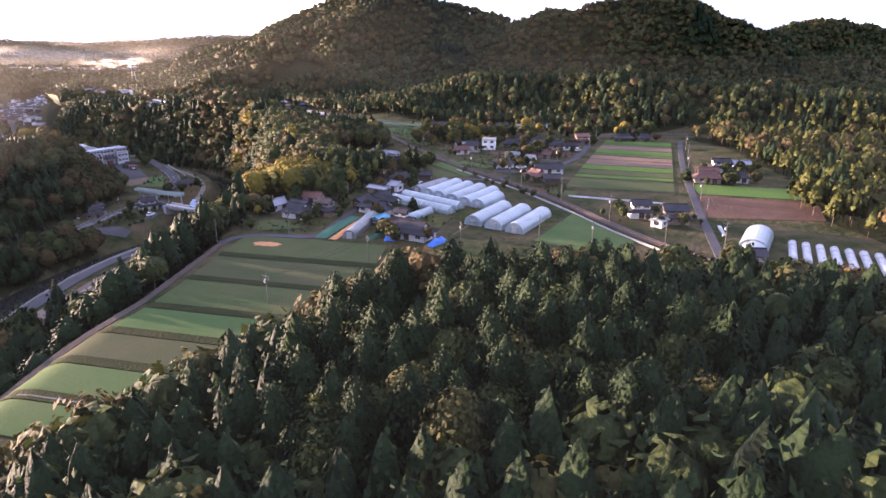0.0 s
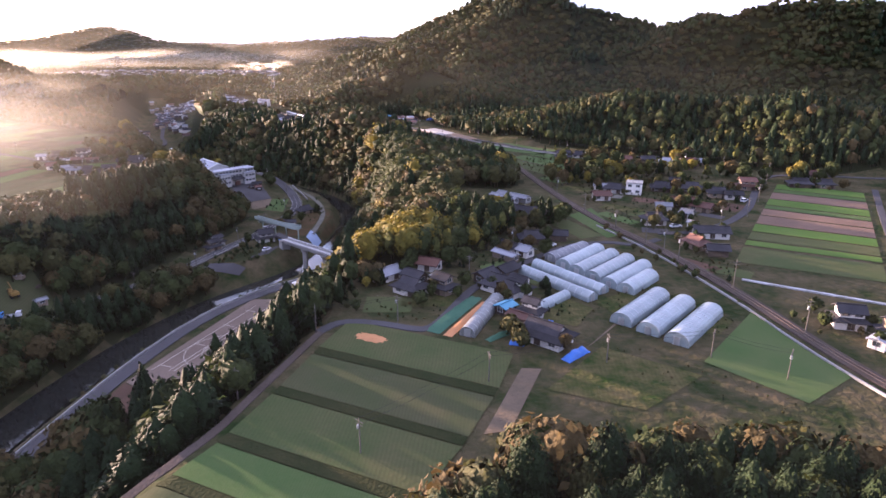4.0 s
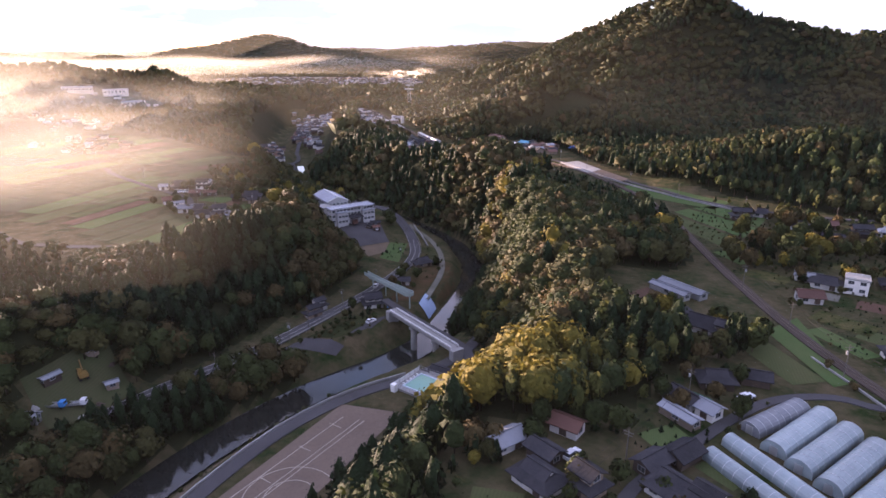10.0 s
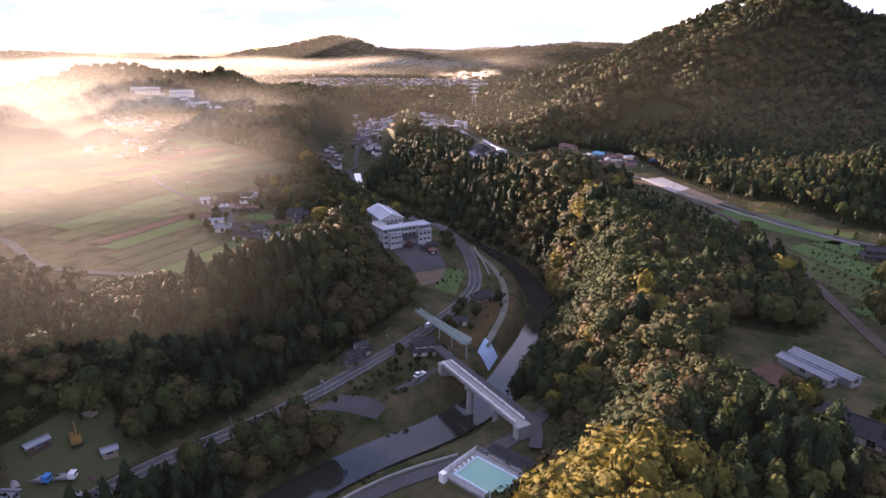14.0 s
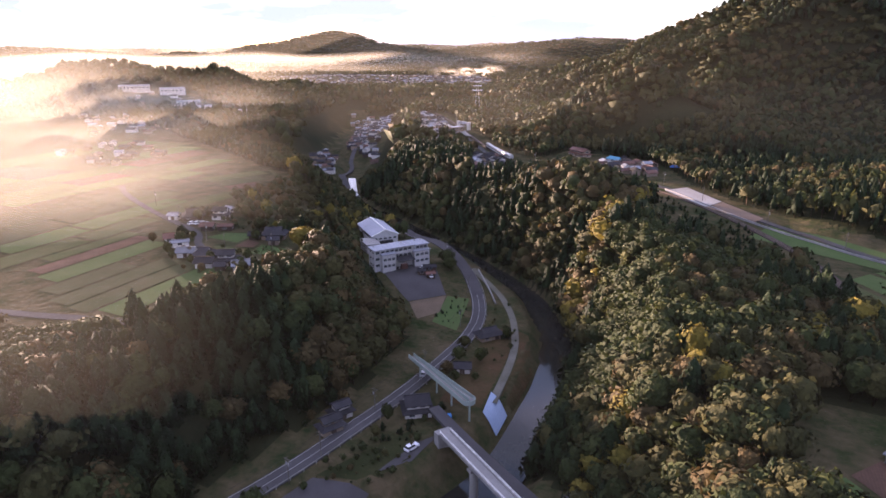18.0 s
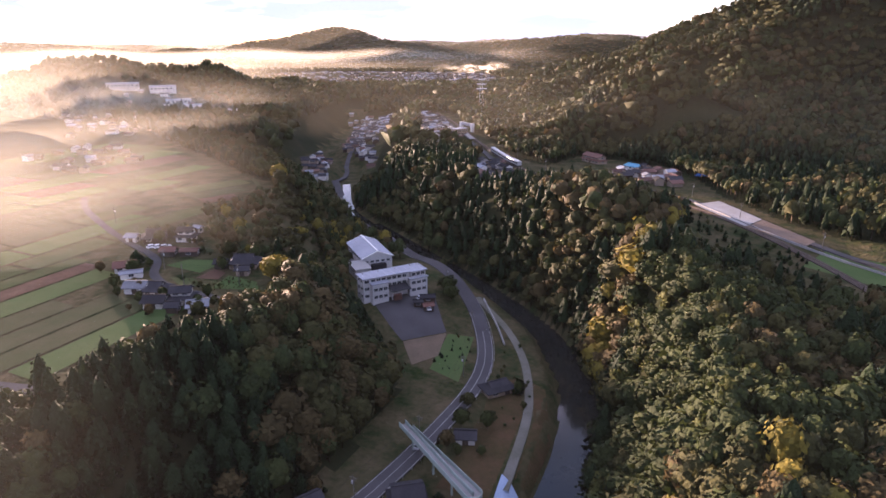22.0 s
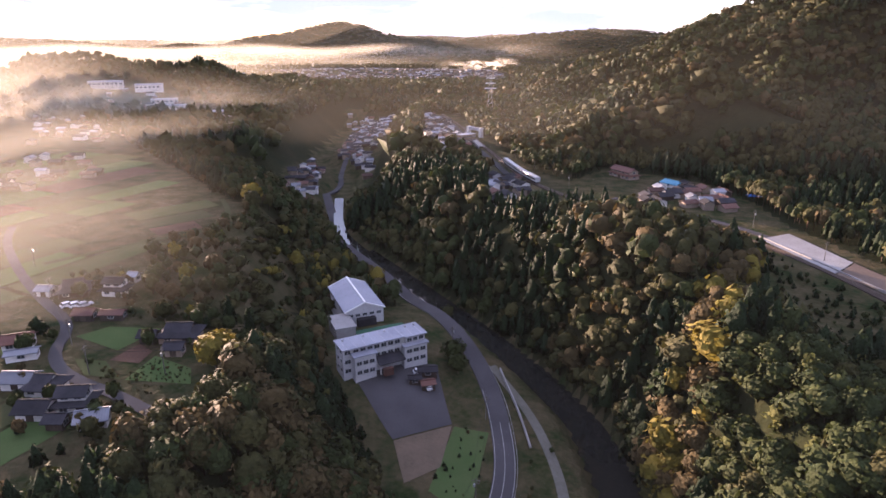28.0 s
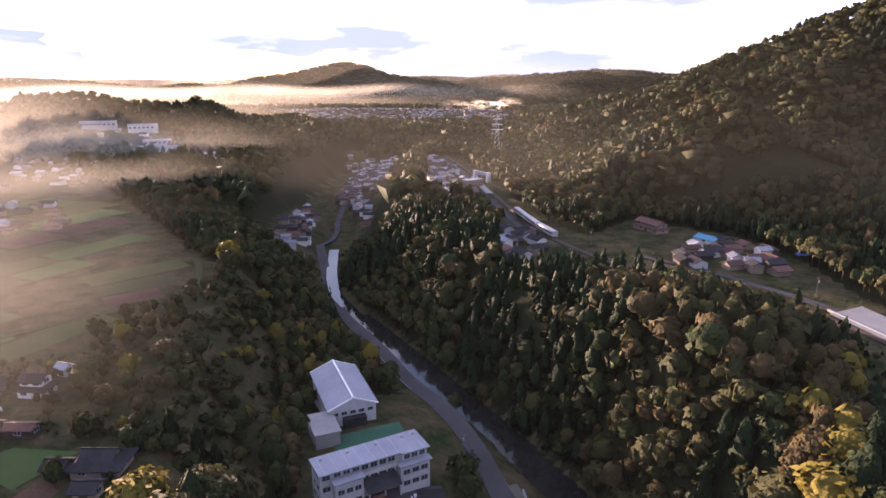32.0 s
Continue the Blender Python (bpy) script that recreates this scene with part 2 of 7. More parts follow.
M_WALL_TAN = material("tan_wall", (0.22, 0.17, 0.125), (0.16, 0.125, 0.095), 0.85, fine=1.5, coarse=0.3, bump=0.1, random_tint=0.3)
M_WOOD = material("dark_timber", (0.065, 0.046, 0.033), (0.042, 0.030, 0.022), 0.85, fine=3.0, coarse=0.3, bump=0.3, random_tint=0.3)
M_GLASS = material("window_glass", (0.03, 0.035, 0.04), (0.05, 0.055, 0.06), 0.08, fine=0.5, bump=0.0, spec=0.6)
M_SCHOOL = material("school_wall", (0.40, 0.40, 0.395), (0.31, 0.31, 0.30), 0.8, fine=0.8, coarse=0.1, bump=0.08)
M_CAR = material("car_paint", (0.55, 0.56, 0.58), (0.5, 0.5, 0.52), 0.25, fine=1.0, bump=0.0, spec=0.6, random_tint=0.35)
M_TYRE = material("tyre", (0.02, 0.02, 0.02), (0.03, 0.03, 0.03), 0.9, fine=3.0, bump=0.1)
M_TRAIN = material("train_body", (0.30, 0.30, 0.29), (0.25, 0.25, 0.24), 0.4, fine=0.8, bump=0.02)
M_COURT = material("teal_court", (0.16, 0.32, 0.27), (0.20, 0.34, 0.25), 0.8, fine=0.8, coarse=0.15, bump=0.1)
M_PALE_BLUE = material("pale_blue_paint", (0.42, 0.50, 0.56), (0.34, 0.41, 0.46), 0.6, fine=2.0, bump=0.05)
M_NETTING = material("green_netting", (0.03, 0.085, 0.055), (0.045, 0.11, 0.07), 0.9, fine=2.0, bump=0.4)
M_LEAFPILE = material("orange_husks", (0.42, 0.20, 0.09), (0.34, 0.16, 0.075), 0.95, fine=1.5, bump=0.5)


# ---- mesh helpers ----
class Build:
    """Collects vertices and faces of one mesh."""
    def __init__(self):
        self.v, self.f = [], []

    def face(self, *pts):
        i = len(self.v)
        self.v += [tuple(p) for p in pts]
        self.f.append(tuple(range(i, i + len(pts))))

    def box(self, x0, y0, z0, x1, y1, z1):
        i = len(self.v)
        self.v += [(x, y, z) for z in (z0, z1) for x, y in ((x0, y0), (x1, y0), (x1, y1), (x0, y1))]
        self.f += [tuple(i + k for k in q) for q in ((3, 2, 1, 0), (4, 5, 6, 7), (0, 1, 5, 4), (1, 2, 6, 5), (2, 3, 7, 6), (3, 0, 4, 7))]
        return self

    def prism(self, section, p0, p1, up=(0, 0, 1)):
        """A closed section (u across, v up) swept from p0 to p1."""
        a, b = Vector(p0), Vector(p1)
        d = (b - a).normalized()
        side = d.cross(Vector(up)).normalized()
        top = side.cross(d)
        i, n = len(self.v), len(section)
        for q in (a, b):
            self.v += [tuple(q + side * u + top * w) for u, w in section]
        for k in range(n):
            j = (k + 1) % n
            self.f.append((i + k, i + j, i + n + j, i + n + k))
        self.f.append(tuple(i + k for k in reversed(range(n))))
        self.f.append(tuple(i + n + k for k in range(n)))
        return self

    def rod(self, p0, p1, r0, r1=None, n=6):
        r1 = r0 if r1 is None else r1
        a, b = Vector(p0), Vector(p1)
        d = (b - a).normalized()
        side = d.orthogonal().normalized()
        up = d.cross(side)
        i = len(self.v)
        for q, r in ((a, r0), (b, r1)):
            self.v += [tuple(q + (side * math.cos(k * 2 * math.pi / n) + up * math.sin(k * 2 * math.pi / n)) * r) for k in range(n)]
        for k in range(n):
            self.f.append((i + k, i + (k + 1) % n, i + n + (k + 1) % n, i + n + k))
        self.f.append(tuple(i + k for k in reversed(range(n))))
        self.f.append(tuple(i + n + k for k in range(n)))
        return self

    def slab(self, poly, t):
        """A sheet of any planar outline, thickened downwards by t."""
        i, n = len(self.v), len(poly)
        self.v += [tuple(p) for p in poly] + [(p[0], p[1], p[2] - t) for p in poly]
        self.f.append(tuple(range(i, i + n)))
        self.f.append(tuple(i + n + k for k in reversed(range(n))))
        for k in range(n):
            j = (k + 1) % n
            self.f.append((i + j, i + k, i + n + k, i + n + j))
        return self

    def mesh(self, name):
        me = bpy.data.meshes.new(name)
        me.from_pydata(self.v, [], self.f)
        return me


def part(name, b, mat, parent=None, label=""):
    me = b.mesh(name) if isinstance(b, Build) else b
    if not me.materials:
        me.materials.append(mat)
    ob = new(name, me)
    if parent is not None:
        ob.parent = parent
    return tagged(ob, label)


def thing(name, m, label, category, group="", kind=""):
    ob = new(name)
    ob.empty_display_size = 0.5
    ob.matrix_world = m
    return tagged(ob, label, category, group, kind)


# ---- the lie of the land ----
def arr(pts):
    return np.array(pts, float)


RIVER = arr([(-118, 60), (-121, 141), (-120, 165), (-117, 190), (-110, 215), (-100, 238), (-84, 262), (-77, 285), (-77, 310), (-77, 336), (-84, 368),
             (-102, 400), (-124, 422), (-150, 443), (-201, 479), (-245, 510), (-279, 537), (-322, 604), (-350, 660), (-420, 720), (-500, 900)])
VALLEY = arr([(-150, 40), (-158, 120), (-154, 185), (-142, 230), (-133, 262), (-128, 300), (-132, 335), (-147, 352), (-160, 368), (-178, 378), (-205, 410),
              (-228, 445), (-262, 492), (-300, 545), (-345, 620), (-420, 700), (-520, 900), (-470, 900), (-400, 730), (-320, 640), (-268, 552), (-238, 524), (-196, 492),
              (-146, 455), (-115, 430), (-92, 405), (-74, 372), (-66, 338), (-65, 300), (-60, 275), (-48, 258), (-50, 236), (-58, 212), (-64, 180), (-66, 140), (-72, 110), (-84, 40)])


FOOT = arr([(-370, 880), (-300, 790), (-235, 702), (-182, 618), (-152, 604), (-146, 640), (-110, 632), (-80, 612), (-55, 575), (-40, 530), (0, 480), (70, 430), (130, 392), (220, 380), (500, 380), (1500, 500), (1500, 2000), (-370, 2000)])
TOWN = arr([(-300, 560), (-335, 545), (-385, 640), (-440, 740), (-520, 930), (-440, 920), (-370, 760), (-322, 650)])


def away(X, Y, poly, closed=True):
    """Distance to a line or outline; inside an outline it is negative."""
    d = np.full(X.shape, 1e9)
    inside = np.zeros(X.shape, bool)
    n = len(poly)
    for i in range(n if closed else n - 1):
        (ax, ay), (bx, by) = poly[i], poly[(i + 1) % n]
        ux, uy = bx - ax, by - ay
        t = np.clip(((X - ax) * ux + (Y - ay) * uy) / (ux * ux + uy * uy + 1e-12), 0, 1)
        d = np.minimum(d, np.hypot(X - ax - t * ux, Y - ay - t * uy))
        if closed:
            cross = (ay > Y) != (by > Y)
            inside ^= cross & (X < ux * (Y - ay) / (uy if abs(uy) > 1e-9 else 1e-9) + ax)
    return np.where(inside, -d, d) if closed else d


def smooth(t):
    t = np.clip(t, 0, 1)
    return t * t * (3 - 2 * t)


def hill(X, Y, cx, cy, h, sx, sy, turn=0.0):
    c, s = math.cos(turn), math.sin(turn)
    u, v = (X - cx) * c + (Y - cy) * s, -(X - cx) * s + (Y - cy) * c
    return h * np.exp(-0.5 * ((u / sx) ** 2 + (v / sy) ** 2))


def polar(bearing, dist):
    """A far place by its bearing (degrees left of +y) and distance from the end of the flight."""
    return -92 - dist * math.sin(radians(bearing)), 277 + dist * math.cos(radians(bearing))


STEPS = (121.5, 104, 87, 74.5, 62.5, 51)


def wobble(X, Y, size, seed):
    """Smooth uneven ground from a few crossing waves."""
    r = np.random.RandomState(seed)
    z = 0
    for k in range(7):
        a, f, p = r.uniform(0, 6.283), r.uniform(0.6, 1.8) / size, r.uniform(0, 6.283)
        z = z + np.sin((X * math.cos(a) + Y * math.sin(a)) * f * 6.283 + p) / 7
    return z


def land(X, Y):
    """The height of the ground."""
    dist = np.hypot(X + 40, Y - 200)
    # the plateau tilts up towards the village; the plain across the river lies lower
    z = 93 + np.interp(Y, (60, 150, 280, 360, 450, 560), (0.5, 0.7, 2.0, 1.0, -2.0, -3.0)) * smooth((X + 150) / 60) - 1.8 * smooth((-150 - X) / 40)
    z = z - 10 * smooth((Y - 720) / 300) * (X < 400)
    # terraces step down to the south
    q = Y + 0.36 * X
    zone = smooth((8 - X) / 8) * smooth((X + 75) / 8)
    for k in STEPS:
        z = z - zone * 1.0 * (1 - smooth((q - k + 1.2) / 2.4))
    # wooded rises
    z = z + hill(X, Y, 55, 45, 4, 35, 35)
    z = z + hill(X, Y, -160, 295, 1, 22, 45, 0.15)
    z = z + hill(X, Y, -34, 336, 4, 16, 30, 0.25)
    z = z + hill(X, Y, -94, 448, 17, 24, 28, 0.3) + hill(X, Y, -60, 378, 9, 15, 30, 0.45) + hill(X, Y, -160, 470, 8, 22, 16, 0.6)
    # the mountain, rising from its foot, with spurs and gullies
    m = hill(X, Y, -41, 995, 89, 214, 80, -0.34) + hill(X, Y, 42, 960, 66, 101, 70, 0.22) + hill(X, Y, 329, 1006, 89, 82, 201, 0.50)
    m = m + hill(X, Y, -100, 700, 56, 69, 81, 0.34) + hill(X, Y, 727, 921, 86, 178, 75, 0.28) + hill(X, Y, -160, 617, 16, 65, 65)
    m = m + hill(X, Y, 318, 820, 53, 143, 39, -0.43) + hill(X, Y, 415, 1197, 81, 112, 107)
    foot = smooth(-away(X, Y, FOOT) / 90)
    spurs = 0.28 - np.abs(wobble(X, Y, 210, 31)) * 1.6
    z = z + (m + 34 * spurs * smooth(m / 70)) * foot
    # the low wooded hill before the mountain
    ob, od = np.degrees(np.arctan2(-(X - 3), Y - 8)), np.hypot(X - 3, Y - 8)
    low = np.interp(ob, (-60, -42, -34, -30, -27, -23.5, -21, -16.6, -12, -7, -3, 0.5), (8, 16, 19, 21, 24, 29, 24, 22, 24, 18, 10, 1))
    crest = np.interp(ob, (-45, -33, -24, -17, -7, 0), (420, 430, 445, 475, 490, 470))
    z = np.maximum(z, 93.5 + low * np.where(od < crest, smooth((od - crest + 62) / 62), np.exp(-((od - crest) / 90) ** 2)))
    # far ranges: height along the bearing, at one distance
    bear = np.degrees(np.arctan2(-(X + 92), Y - 277))
    far = np.hypot(X + 92, Y - 277)
    for dist0, wide, prof in ((3300, 190, ((-60, 60), (-20, 110), (4, 95), (7.2, 96), (9.9, 90), (12.2, 122), (14.2, 110), (16.1, 105), (18.9, 84), (22.4, 80), (23.8, 57), (25.8, 84), (27.8, 84), (29.7, 105), (31.6, 150), (33.5, 162), (35.9, 136), (38.3, 104), (41.5, 83), (42.9, 53), (44.7, 40), (46.2, 60), (48.9, 36), (53, 60), (58, 80), (66, 90), (90, 40))),
                              (4250, 150, ((-60, 60), (0, 110), (5.4, 128), (8, 140), (11.3, 146), (15, 112), (19, 110), (22, 96), (24.3, 100), (27, 105), (30, 90), (45, 70), (60, 80), (90, 40))),
                              (1000, 75, ((34, 0), (40, 2), (41.9, 9), (44, 27), (45.5, 40), (47, 34), (48.3, 32), (50, 35), (51.6, 38), (53.4, 49), (55.3, 50), (58, 44), (61, 24), (66, 8), (72, 0))),
                              (1500, 60, ((20, 0), (26, 7), (30, 9), (34, 10), (38, 9), (41, 3), (50, 0))), (900, 70, ((22, 0), (28, 6), (36, 7), (39, 3), (43, 0)))):
        b, h = zip(*prof)
        z = z + np.interp(bear, b, h, 0, 0) * np.exp(-0.5 * ((far - dist0) / wide) ** 2) * (1 + 0.06 * wobble(X, Y, 240, 9))
    z = z + 3 * wobble(X, Y, 420, 5) * smooth((dist - 1000) / 1500)
    # the settlement's bench
    z = z + (np.minimum(z, 80) - z) * smooth((25 - away(X, Y, TOWN)) / 25)
    # the river's valley
    out = away(X, Y, VALLEY)
    floor_z = 69 - 1.6 * smooth((Y - 270) / 40) + 7.2 * np.exp(-(((X + 175) / 34) ** 2 + ((Y - 403) / 38) ** 2) ** 2)
    gorge = hill(X, Y, -92, 400, 1, 75, 38, 2.2)
    z = floor_z + (z - floor_z) * smooth((out + 4 * gorge) / (30 - 13 * gorge))
    dr = away(X, Y, RIVER, False)
    bed = 61.0 + (0.8 + 2.4 * gorge) * np.maximum(dr - 6.5, 0)
    z = np.minimum(z, np.maximum(bed, 61.0))
    return z


def axis(lo, hi, step, far_lo, far_hi, growth=1.09):
    mid = list(np.arange(lo, hi + 0.01, step))
    a, s = [lo], step
    while a[-1] > far_lo:
        s *= growth
        a.append(a[-1] - s)
    b, s = [hi], step
    while b[-1] < far_hi:
        s *= growth
        b.append(b[-1] + s)
    return np.array(a[:0:-1] + mid + b[1:])


GX = axis(-330, 190, 3.0, -4300, 4300, 1.04)
GY = axis(40, 560, 3.0, -700, 4700, 1.04)
XX, YY = np.meshgrid(GX, GY)
ZZ = land(XX, YY)


def ground(x, y):
    """The ground's height from its mesh."""
    x, y = np.asarray(x, float), np.asarray(y, float)
    i = np.clip(np.searchsorted(GX, x) - 1, 0, len(GX) - 2)
    j = np.clip(np.searchsorted(GY, y) - 1, 0, len(GY) - 2)
    u, v = (x - GX[i]) / (GX[i + 1] - GX[i]), (y - GY[j]) / (GY[j + 1] - GY[j])
    return ZZ[j, i] * (1 - u) * (1 - v) + ZZ[j, i + 1] * u * (1 - v) + ZZ[j + 1, i] * (1 - u) * v + ZZ[j + 1, i + 1] * u * v


def gz(x, y):
    return float(ground(x, y))


def big_mesh(name, V, T, mats, mi=None, tint=None, shade=False, normals=None):
    """A mesh from arrays of places and triangles or quads."""
    me = bpy.data.meshes.new(name)
    k = T.shape[1]
    me.vertices.add(len(V))
    me.vertices.foreach_set("co", V.astype(np.float32).ravel())
    me.loops.add(T.size)
    me.loops.foreach_set("vertex_index", T.astype(np.int32).ravel())
    me.polygons.add(len(T))
    me.polygons.foreach_set("loop_start", np.arange(0, T.size, k, dtype=np.int32))
    me.polygons.foreach_set("loop_total", np.full(len(T), k, np.int32))
    if mi is not None:
        me.polygons.foreach_set("material_index", mi.astype(np.int32))
    for m in mats:
        me.materials.append(m)
    if tint is not None:
        me.attributes.new("tint", "FLOAT", "POINT").data.foreach_set("value", tint.astype(np.float32))
    me.polygons.foreach_set("use_smooth", np.full(len(T), shade))
    me.update()
    if normals is not None:
        me.normals_split_custom_set_from_vertices(normals)
    return me


def grid_faces(nx, ny):
    i = np.arange(nx * ny).reshape(ny, nx)
    return np.stack([i[:-1, :-1], i[:-1, 1:], i[1:, 1:], i[1:, :-1]], -1).reshape(-1, 4)


ground_mesh = big_mesh("ground", np.stack([XX, YY, ZZ], -1).reshape(-1, 3), grid_faces(len(GX), len(GY)), [M_GROUND], shade=True)
tagged(new("ground", ground_mesh), "rough autumn grass over plateau, valley and hills", "ground", kind="structure")


def drape(name, corners, mat, label, category="field", lift=0.12, step=3.0, kind="structure"):
    """A four-cornered patch that lies on the ground."""
    a, b, c, d = arr(corners)
    nu = max(2, int(max(np.hypot(*(b - a)), np.hypot(*(c - d))) / step) + 1)
    nv = max(2, int(max(np.hypot(*(d - a)), np.hypot(*(c - b))) / step) + 1)
    u, v = np.meshgrid(np.linspace(0, 1, nu), np.linspace(0, 1, nv))
    u, v = u[..., None], v[..., None]
    p = a * (1 - u) * (1 - v) + b * u * (1 - v) + c * u * v + d * (1 - u) * v
    z = ground(p[..., 0], p[..., 1]) + lift
    V = np.concatenate([p, z[..., None]], -1).reshape(-1, 3)
    me = big_mesh(name, V, grid_faces(nu, nv), [mat], shade=True)
    return tagged(new(name, me), label, category, kind=kind)


def resample(line, step=2.0):
    """A rounded line through the given corners."""
    p = arr(line)
    for _ in range(3):
        q = [p[0]]
        for a, b in zip(p[:-1], p[1:]):
            q += [a * 0.75 + b * 0.25, a * 0.25 + b * 0.75]
        p = arr(q + [p[-1]])
    s = np.concatenate([[0], np.cumsum(np.hypot(*(p[1:] - p[:-1]).T))])
    t = np.linspace(0, s[-1], max(3, int(s[-1] / step)))
    return np.stack([np.interp(t, s, p[:, 0]), np.interp(t, s, p[:, 1])], -1)


def ribbon(name, line, width, mat, label, category, lift=0.16, offset=0.0, z=None, parent=None, cross=3, step=2.0, kind="structure"):
    """A strip along a line, on the ground or at its own height, with a kerb of ground under it."""
    p = resample(line, step)
    d = np.gradient(p, axis=0)
    d /= np.hypot(*d.T)[:, None] + 1e-9
    nrm = np.stack([-d[:, 1], d[:, 0]], -1)
    w = np.linspace(-0.5, 0.5, cross) * width + offset
    q = p[:, None] + nrm[:, None] * w[None, :, None]
    if z is None:
        zz = np.maximum(ground(p[:, 0], p[:, 1])[:, None], ground(q[..., 0], q[..., 1])) + lift
        zz = np.repeat(zz.max(1, keepdims=True), cross, 1)
        k = np.ones(7) / 7
        mean = np.convolve(np.pad(zz[:, 0], 3, "edge"), k, "valid")
        zz = np.maximum(zz, mean[:, None])
    else:
        zz = np.repeat((np.interp(np.linspace(0, 1, len(p)), np.linspace(0, 1, len(z)), z) + lift)[:, None], cross, 1)
    top = np.concatenate([q, zz[..., None]], -1)
    # sides run down into the ground
    low = top[:, [0, -1]].copy()
    low[..., 2] -= 0.9
    V = np.concatenate([low[:, :1], top, low[:, 1:]], 1).reshape(-1, 3)
    me = big_mesh(name, V, grid_faces(cross + 2, len(p)), [mat], shade=False)
    ob = new(name, me)
    if parent is not None:
        ob.parent = parent
        return tagged(ob, label)
    return tagged(ob, label, category, kind=kind)


# ---- river, roads, railway ----
ribbon("river_water", RIVER[15:18], 6.0, M_WATER, "narrow bright river reach beyond the bend", "river", z=[62.05, 62.05], lift=0.0, step=4)
ribbon("river_water", RIVER[:16], 12.5, M_WATER, "dark slow river water in a wooded gorge", "river", z=[62.0, 62.0], lift=0.0, step=4)
ROAD = [(-150, 130), (-149, 175), (-144, 203), (-134, 225), (-126, 245), (-119, 275), (-116, 297), (-113, 326), (-112, 345), (-114, 362), (-121, 380), (-133, 402), (-150, 420),
        (-178, 445), (-210, 472), (-250, 505), (-285, 545), (-330, 600)]
main_road = ribbon("road", ROAD, 5.6, M_ASPHALT, "two-lane asphalt road with worn white lines", "road", lift=0.35)
for off, w in ((-2.5, 0.12), (2.5, 0.12), (0.0, 0.12)):
    ribbon("road_line", ROAD, w, M_LINE, "", "", lift=0.38, offset=off, parent=main_road, cross=2)
ribbon("lane", [(-99, 96), (-100.2, 120), (-99.8, 141), (-99.4, 163), (-97.4, 184), (-93.2, 204), (-83.5, 224), (-70, 239), (-60, 256), (-57, 272)], 4.2, M_ASPHALT, "narrow asphalt lane along the river dyke", "lane", lift=0.3)
ribbon("lane", [(-67, 50), (-62, 66), (-57, 77), (-52.5, 86), (-46.5, 96), (-43.2, 106), (-41.8, 116), (-40.2, 125), (-38.6, 134), (-37, 142), (-35, 147)], 1.8, M_BALLAST,
       "narrow worn track along the terraced fields", "lane", lift=0.15)
ribbon("lane", [(-37, 143), (-33.5, 149.5), (-24, 149), (-15, 146), (-11.5, 147), (-8, 157), (-4, 171), (0, 177.5), (9, 191), (17.5, 203), (26.6, 213), (40, 218), (48, 213.5), (57, 222)], 2.5, M_ASPHALT,
       "narrow asphalt village lane round the terraced fields", "lane", lift=0.2)
ribbon("lane", [(86, 112), (96, 136), (104.5, 158), (116.5, 186.5), (130, 219), (150, 263), (172, 308)], 2.4, M_ASPHALT, "straight asphalt farm road between fields", "lane", lift=0.2)
ribbon("lane", [(58, 229), (70, 230), (85, 242), (100, 262), (112, 288), (132, 334), (150, 345), (200, 335)], 3.0, M_ASPHALT, "asphalt village lane between houses and fields", "lane", lift=0.2)
ribbon("lane", [(-330, 268), (-297, 272), (-262, 258), (-245, 252), (-226, 254), (-197, 262), (-180, 266)], 3.4, M_ASPHALT, "asphalt lane across the misty fields", "lane", lift=0.2)
ribbon("lane", [(-345, 396), (-324, 380), (-285, 361), (-258, 350.5), (-240, 345), (-231.7, 339), (-225.6, 331), (-216, 325.6), (-205, 323.6), (-195, 323.5), (-178, 321), (-166, 320)], 3.0, M_ASPHALT, "asphalt lane past farmhouses", "lane", lift=0.2)
M_REED = material("dry_riverside_grass", (0.072, 0.044, 0.024), (0.036, 0.034, 0.014), 0.95, fine=1.0, coarse=0.12, bump=0.8)
M_RUST = material("rusty_rail", (0.13, 0.095, 0.075), (0.09, 0.065, 0.05), 0.6, metal=0.5, fine=3.0, bump=0.1)
RAIL = [(95, 80), (82, 117), (74, 142), (68, 171), (55, 211), (42, 238), (30, 275), (22, 310), (12, 360), (0, 410), (-22, 450), (-55, 498), (-90, 520), (-127, 531), (-148, 548), (-168, 567), (-190, 596), (-223, 649), (-250, 691), (-292, 763), (-357, 856)]
railway = ribbon("railway", RAIL, 3.6, M_BALLAST, "single railway track on a ballast bed", "railway", lift=0.4)
for off in (-0.55, 0.55):
    ribbon("rail", RAIL, 0.10, M_RUST, "", "", lift=0.55, offset=off, parent=railway, cross=2)
ribbon("channel_wall", RAIL[1:6], 0.38, M_CONCRETE, "pale concrete drainage channel beside the railway", "channel", lift=0.5, offset=4.0)
ribbon("lane", [(120, 400), (75, 395), (40, 405), (15, 425), (-20, 464), (-58, 512), (-76, 526), (-104, 545), (-124, 552)], 3.4, M_ASPHALT, "grey asphalt road along the new embankment", "road", lift=0.5)

# ---- fields ----
PLAIN = arr([(-192, 253), (-177, 262), (-177, 285), (-173, 300), (-171, 316), (-174, 336), (-182, 352), (-194, 360), (-212, 362), (-240, 375), (-262, 400), (-268, 422), (-292, 468), (-335, 492), (-420, 540), (-620, 640), (-760, 620), (-640, 330), (-420, 265), (-300, 252), (-230, 250)])
SLOPE = 0.36


